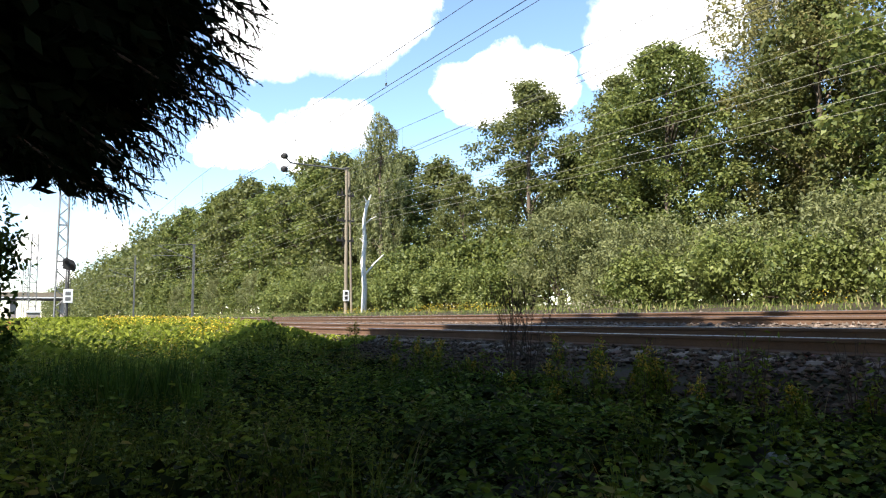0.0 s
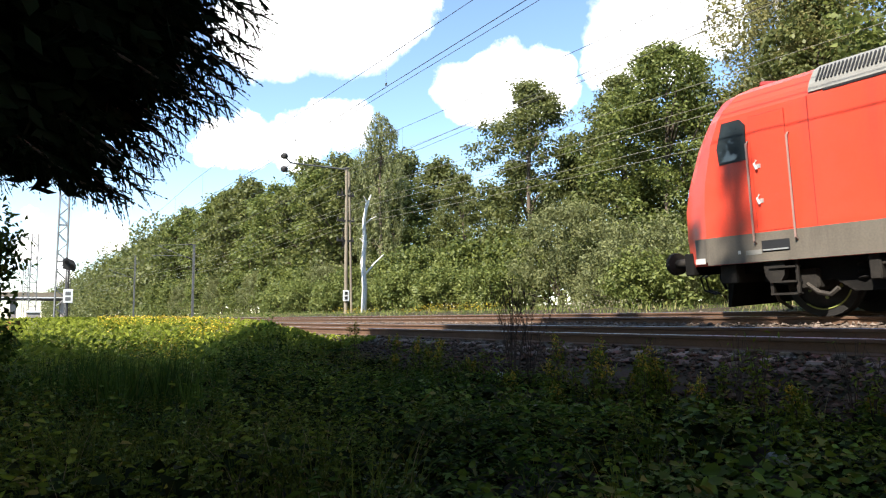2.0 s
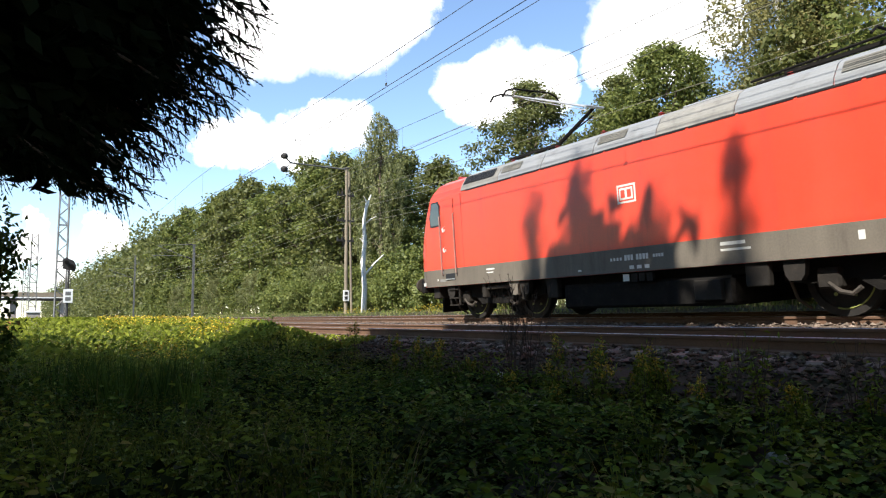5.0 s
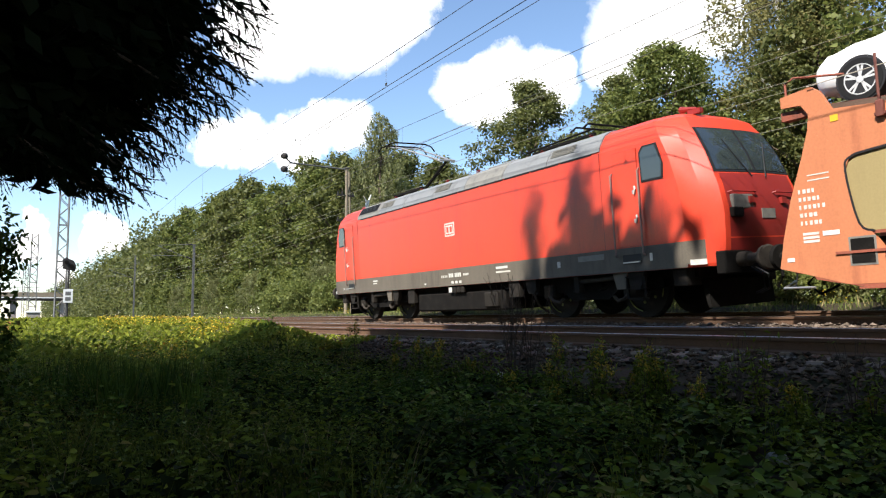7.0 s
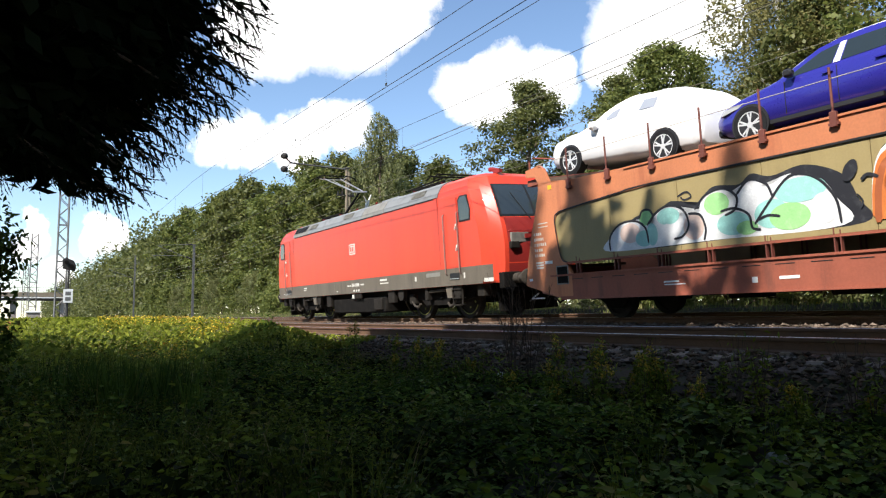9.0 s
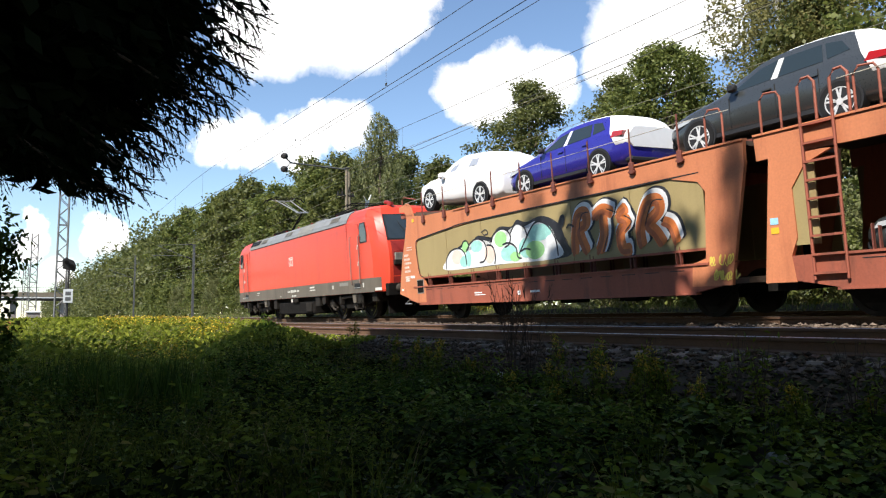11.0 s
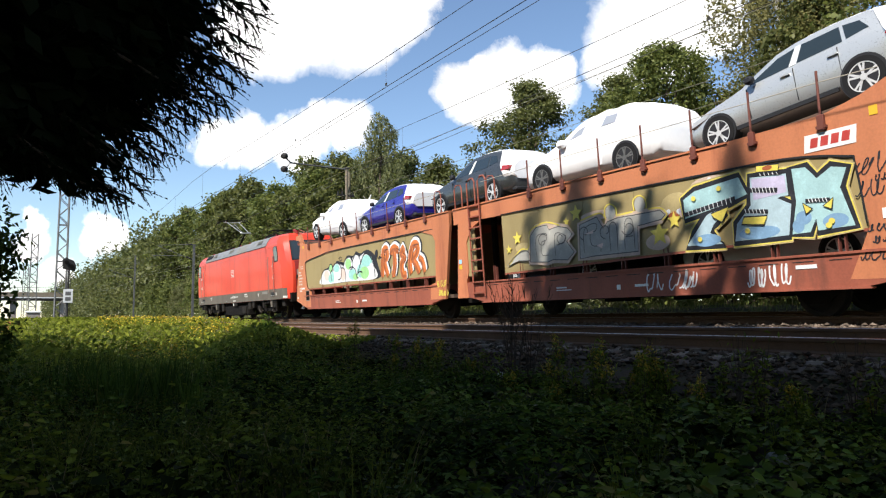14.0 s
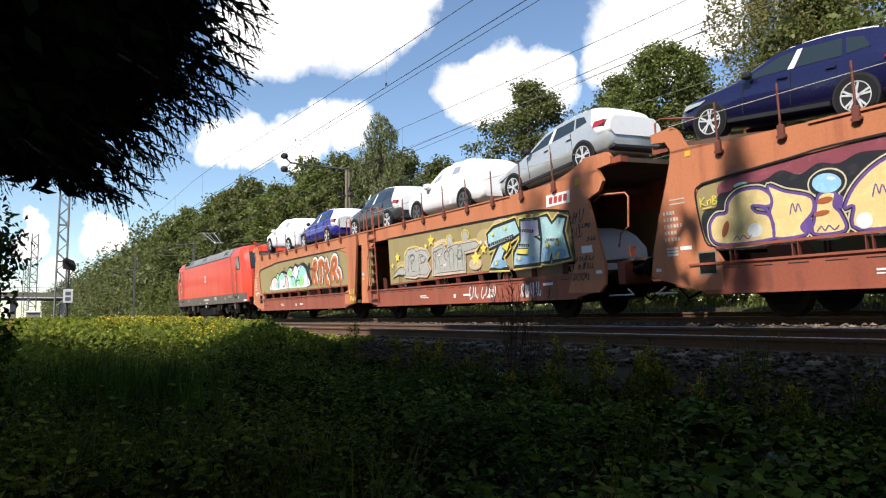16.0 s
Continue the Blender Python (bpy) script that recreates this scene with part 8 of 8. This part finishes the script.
def tall_weed(x, y, top, seed, kind):
    rng = np.random.default_rng(seed)
    z0 = ground_z(y)
    h = top - z0
    names = {"goldenrod": ("goldenrod_plant", "goldenrod plant with small yellow plumes"), "dock": ("dock_plant", "tall dead-brown dock plant with bare twiggy stems"), "weed": ("tall_weed", "tall leafy weed standing above the bank"), "grass": ("seeding_grass", "tuft of tall pale seeding grass")}
    t = thing(names[kind][0], names[kind][1], "plant", pose(x, y, z0), group="tall weeds on the bank")
    st = Shape()
    tips = []
    nst = {"goldenrod": 4, "dock": 7, "weed": 4, "grass": 9}[kind]
    for k in range(nst):
        a, s = rng.uniform(0, math.tau), rng.uniform(0.05, {"dock": 0.52, "grass": 0.6}.get(kind, 0.3)) * h * 0.6
        tip = (s * math.cos(a), s * math.sin(a), h * rng.uniform(0.72, 1.0))
        st.tube([(0, 0, -0.05), (tip[0] * 0.35, tip[1] * 0.35, tip[2] * 0.5), tip], 0.007 if kind != "grass" else 0.003, 5, 0.002)
        tips.append(tip)
        if kind == "dock":
            for j in range(5):
                q = rng.uniform(0.4, 0.9)
                b = (tip[0] * q, tip[1] * q, tip[2] * q)
                st.tube([b, (b[0] + rng.normal(0, 0.05), b[1] + rng.normal(0, 0.05), b[2] + 0.14)], 0.005, 4, 0.002)
    part("stem", st, M["twig"], t)
    m = {"goldenrod": 190, "dock": 34, "weed": 130, "grass": 30}[kind]
    i = rng.integers(0, nst, m)
    k = rng.random(m) ** 0.8
    tp = np.array(tips)[i]
    pos = tp * k[:, None] ** np.array([[1.3, 1.3, 1]]) + rng.normal(0, 0.05 if kind != "dock" else 0.02, (m, 3))
    leafy("foliage", leaves_mesh("foliage", pos, rng.normal(0, 0.5, (m, 3)) + [0, 0, 0.7], ({"grass": 0.05, "dock": 0.04}.get(kind, 0.075)) * rng.uniform(0.5, 1.2, m), 0.3, rng), M["weed"] if kind != "dock" else M["twig"], t)
    if kind == "goldenrod":
        m = 40
        for tip in tips:
            pos = np.array(tip)[None] * (0.84 + 0.17 * rng.random((m, 1))) + rng.normal(0, 0.018, (m, 3))
            leafy("flower_plume", leaves_mesh("flower_plume", pos, rng.normal(0, 1, (m, 3)), 0.022 * rng.uniform(0.6, 1.3, m), 0.7, rng), M["plume"], t, "yellow flower plume")["kind"] = "stuff"
    return t


def tall_weeds():
    for i, (x, y, top, kind) in enumerate(((-7.3, 5.5, 0.68, "dock"), (-7.5, 5.6, 0.60, "dock"), (-7.2, 5.65, 0.5, "dock"), (-5.84, 5.5, -0.17, "goldenrod"), (-5.0, 5.45, -0.24, "goldenrod"), (-5.25, 5.6, -0.30, "goldenrod"), (-6.6, 5.6, -0.20, "goldenrod"), (-3.86, 5.5, -0.14, "weed"),
                                           (-3.78, 5.4, -0.30, "weed"), (-17.0, 5.5, 0.06, "weed"), (-16.2, 5.4, 0.03, "weed"), (-8.0, 5.5, -0.42, "weed"), (-3.0, 5.6, -0.30, "weed"), (-2.7, 5.5, -0.22, "grass"), (-3.2, 5.7, -0.12, "grass"),
                                           (-4.3, 5.8, -0.15, "grass"), (-5.4, 5.9, -0.2, "grass"), (-4.9, 5.2, -0.5, "weed"), (-12.4, 5.6, -0.05, "goldenrod"), (-10.8, 5.6, -0.25, "goldenrod"), (-9.7, 5.5, -0.3, "goldenrod"), (-6.2, 5.2, -0.45, "goldenrod"))):
        tall_weed(x, y, top, 300 + i, kind)
    rng = random.Random(12)
    for i in range(34):
        x = -1.9 - 8.5 * rng.random() ** 1.2
        y = rng.uniform(4.9, 5.95)
        kind = rng.choice(("weed", "weed", "goldenrod"))
        tall_weed(x, y, ground_z(y) + rng.uniform(0.25, 0.6), 400 + i, kind)
    bush = bush_thing("mugwort_plant", "dense dark mugwort clump standing at the track's edge", 66, 0.95, 0.34, 34, 46, 0.085, M["nettle"], "tall weeds on the bank", aspect=0.4, clump_r=0.17)
    place(bush, -16.9, 5.35, 0, 1.0, False, z=-0.98)
    place(bush, -15.6, 5.2, 120, 0.75, z=-0.98)
    # pale stones and scraps on the slope
    rng = random.Random(2)
    for x, y in ((-7.95, 5.75), (-6.2, 4.9), (-4.0, 4.6), (-3.2, 4.7)):
        s = Shape().loft([[(r * math.cos(q) * 0.09, r * math.sin(q) * 0.06, z) for q in (math.tau * k / 7 for k in range(7))] for r, z in ((0.7, -0.02), (1.0, 0.01), (0.8, 0.045), (0.3, 0.06))])
        o = solo("stone", s, M["white"] if x < -7 else M["concrete"], "pale stone lying on the ballast slope", "stone")
        o.location = (x, y, ground_z(y) + (0.12 if x > -7 else 0.06))
        o.rotation_euler = (0.2, 0.1, rng.uniform(0, 3))


def needles_mesh(name, pos, axis, length, width, rng):
    n = len(pos)
    t = axis / (np.linalg.norm(axis, axis=1, keepdims=True) + 1e-9)
    s = np.cross(t, rng.normal(0, 1, (n, 3)))
    s /= np.linalg.norm(s, axis=1, keepdims=True) + 1e-9
    a, c = pos - t * length[:, None] / 2, pos + t * length[:, None] / 2
    b, d = pos + s * width[:, None] / 2, pos - s * width[:, None] / 2
    return quads(name, np.stack([a, b, c, d], 1).reshape(-1, 3), n)


def conifer():
    """A big conifer beside the camera: its lowest boughs hang over the view."""
    rng = np.random.default_rng(9)
    t = thing("conifer_tree", "dark conifer with drooping feathery boughs, needles coloured near black as backlit", "tree", pose(-4.4, -2.3, ground_z(-2)))
    base = Vector((-4.4, -2.3, ground_z(-2)))
    part("trunk", Shape().tube([(0, 0, -0.2), (0.05, 0, 3), (0, 0.05, 9.5)], 0.2, 10, 0.04), M["bark"], t)
    # the hem of the lowest boughs, by tangents from the eye
    hem = [(-0.224, 0.40), (-0.232, 0.33), (-0.245, 0.285), (-0.262, 0.23), (-0.283, 0.19), (-0.315, 0.165), (-0.35, 0.148), (-0.372, 0.118), (-0.402, 0.085),
           (-0.43, 0.04), (-0.465, 0.044), (-0.50, 0.06), (-0.535, 0.085), (-0.58, 0.08), (-0.64, 0.085)]
    tips = []
    for k in range(62):
        q = (k + rng.uniform(-0.4, 0.4)) / 61 * (len(hem) - 1)
        a, b = (float(np.interp(q, range(len(hem)), [h[i] for h in hem])) for i in (0, 1))
        deep = 0.0 if k % 2 == 0 else rng.uniform(0.02, 0.16)
        back = Vector((-0.52 - a, 0.50 - b)).normalized() * (0.03 + deep)
        tips.append(EYE + heading(a + back.x, b + back.y) * rng.uniform(3.7, 4.9))
    for k in range(16):
        tips.append(EYE + heading(rng.uniform(-0.62, -0.36), rng.uniform(0.16, 0.42)) * rng.uniform(4.0, 5.4))
    P, A, Ln, W = [], [], [], []
    for tip in tips:
        tip = tip - base
        root = Vector((0, 0, min(8.5, tip.z + rng.uniform(0.7, 1.6))))
        mid = root.lerp(tip, 0.58) + Vector((0, 0, 0.30))
        part("bough", Shape().tube([root, mid, tip], 0.035, 5, 0.006), M["bark"], t)
        along = (tip - mid).normalized()
        for k in range(34):
            q = 0.46 + 0.54 * (k / 33)
            p = root.lerp(mid, q * 2) if q < 0.5 else mid.lerp(tip, q * 2 - 1)
            for _ in range(5 if q > 0.62 else 1):
                d = Vector(rng.normal(0, 1, 3))
                d = (d - along * d.dot(along)).normalized() * 0.75 + along * 0.8 + Vector((0, 0, -0.30))
                d.normalize()
                ln = rng.uniform(0.08, 0.23) * (1.15 - 0.45 * q)
                bend = Vector(rng.normal(0, 0.35, 3)) + Vector((0, 0, -0.55))
                m = 11
                f = (np.arange(m) + rng.random(m) * 0.6) / m
                pts = np.array(p)[None] + np.array(d)[None] * (ln * f)[:, None] + np.array(bend)[None] * (0.38 * ln * f ** 2)[:, None]
                ax = np.array(d)[None] + np.array(bend)[None] * (0.76 * f)[:, None] + rng.normal(0, 0.30, (m, 3))
                P.append(pts)
                A.append(ax)
                Ln.append(rng.uniform(0.022, 0.042, m) * (1.15 - 0.5 * f))
                W.append(rng.uniform(0.009, 0.014, m) * (1.1 - 0.5 * f))
            if q < 0.965:
                inner = q < 0.88
                m = 17 if inner else 7
                P.append(np.array(p)[None] + np.clip(rng.normal(0, 0.10 if inner else 0.045, (m, 3)), -0.16, 0.16))
                A.append(np.array(along)[None] + rng.normal(0, 0.55, (m, 3)))
                Ln.append(rng.uniform(0.10, 0.20, m) if inner else rng.uniform(0.05, 0.11, m))
                W.append(rng.uniform(0.05, 0.11, m) if inner else rng.uniform(0.016, 0.032, m))
    m = 5200
    zc = rng.uniform(3.6, 10.0, m)
    rc = (10.4 - zc) * 0.42 * np.sqrt(rng.random(m))
    ac = rng.uniform(0, math.tau, m)
    P.append(np.stack([rc * np.cos(ac), rc * np.sin(ac), zc], 1))
    A.append(np.stack([np.cos(ac), np.sin(ac), np.full(m, -0.5)], 1) + rng.normal(0, 0.3, (m, 3)))
    Ln.append(rng.uniform(0.25, 0.5, m))
    W.append(rng.uniform(0.10, 0.2, m))
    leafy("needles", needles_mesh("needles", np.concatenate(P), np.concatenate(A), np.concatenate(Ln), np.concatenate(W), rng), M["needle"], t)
    el = bush_thing("elder_shrub", "dark elder shrub in the shade of the bank", 61, 2.6, 0.8, 100, 120, 0.09, M["nettle"], "shrubs of the near bank", aspect=0.5)
    place(el, -9.4, -0.58, 0, 1.0, False)

# ---------- everything in its place ----------
build_ground()
stones()
woods()
shade_trees()
birch_snag()
bridge()
for args in ((-66, 3.8, 14.0, 0.80), (-102, 2.85, 12.0, 0.85), (-152, 3.0, 11.5, 0.9), (-200, 4.3, 14, 1.0)):
    lattice_mast(*args)
wooden_mast(-36.0, 15.75, 8.0)
slim_mast(-73.5, 15.8, 7.2, 3.4)
slim_mast(-111.5, 15.8, 9.0, 3.4)
overhead()
signal()
loco, loco_wheels = build_locomotive()
wagon, wagon_wheels = build_wagon(letters_a() + letters_b())
wagon_b, wagon_b_wheels = build_wagon(letters_c(), scrawl=False)
cars = build_cars()
conifer()
bank_growth()
tall_weeds()
build_track(FAR, "straight ballasted track with concrete sleepers, far of two")
build_track(NEAR, "straight ballasted track with concrete sleepers, near of two")


def front_at(t):
    """Where the locomotive's leading buffers stand along the track."""
    return -1.91482e-4 * t ** 4 + 7.39444e-3 * t ** 3 - 8.5195e-2 * t ** 2 - 3.002818 * t - 3.45663


def motions():
    steps = [i * 0.5 for i in range(33)]
    for ob, off in ((loco, 0.0), (wagon, 19.06), (wagon_b, 45.32)):
        walk(ob, [(t, pose(front_at(t) + off, 12.292, 0.052, CANT_FAR)) for t in steps])
    for ob, m in cars:
        walk(ob, [(t, pose(front_at(t), 12.292, 0.052, CANT_FAR) @ m) for t in steps])
    for wheels, r, dt in ((loco_wheels, 0.625, 0.2), (wagon_wheels + wagon_b_wheels, 0.42, 0.15)):
        n = int(round(16.0 / dt + 0.49))
        times = [min(16.0, i * dt) for i in range(n + 1)]
        for w in wheels:
            x, y, z = w.location
            walk(w, [(t, pose(x, y, z, 0, math.degrees((front_at(t) - front_at(0)) / r), 0)) for t in times])


motions()
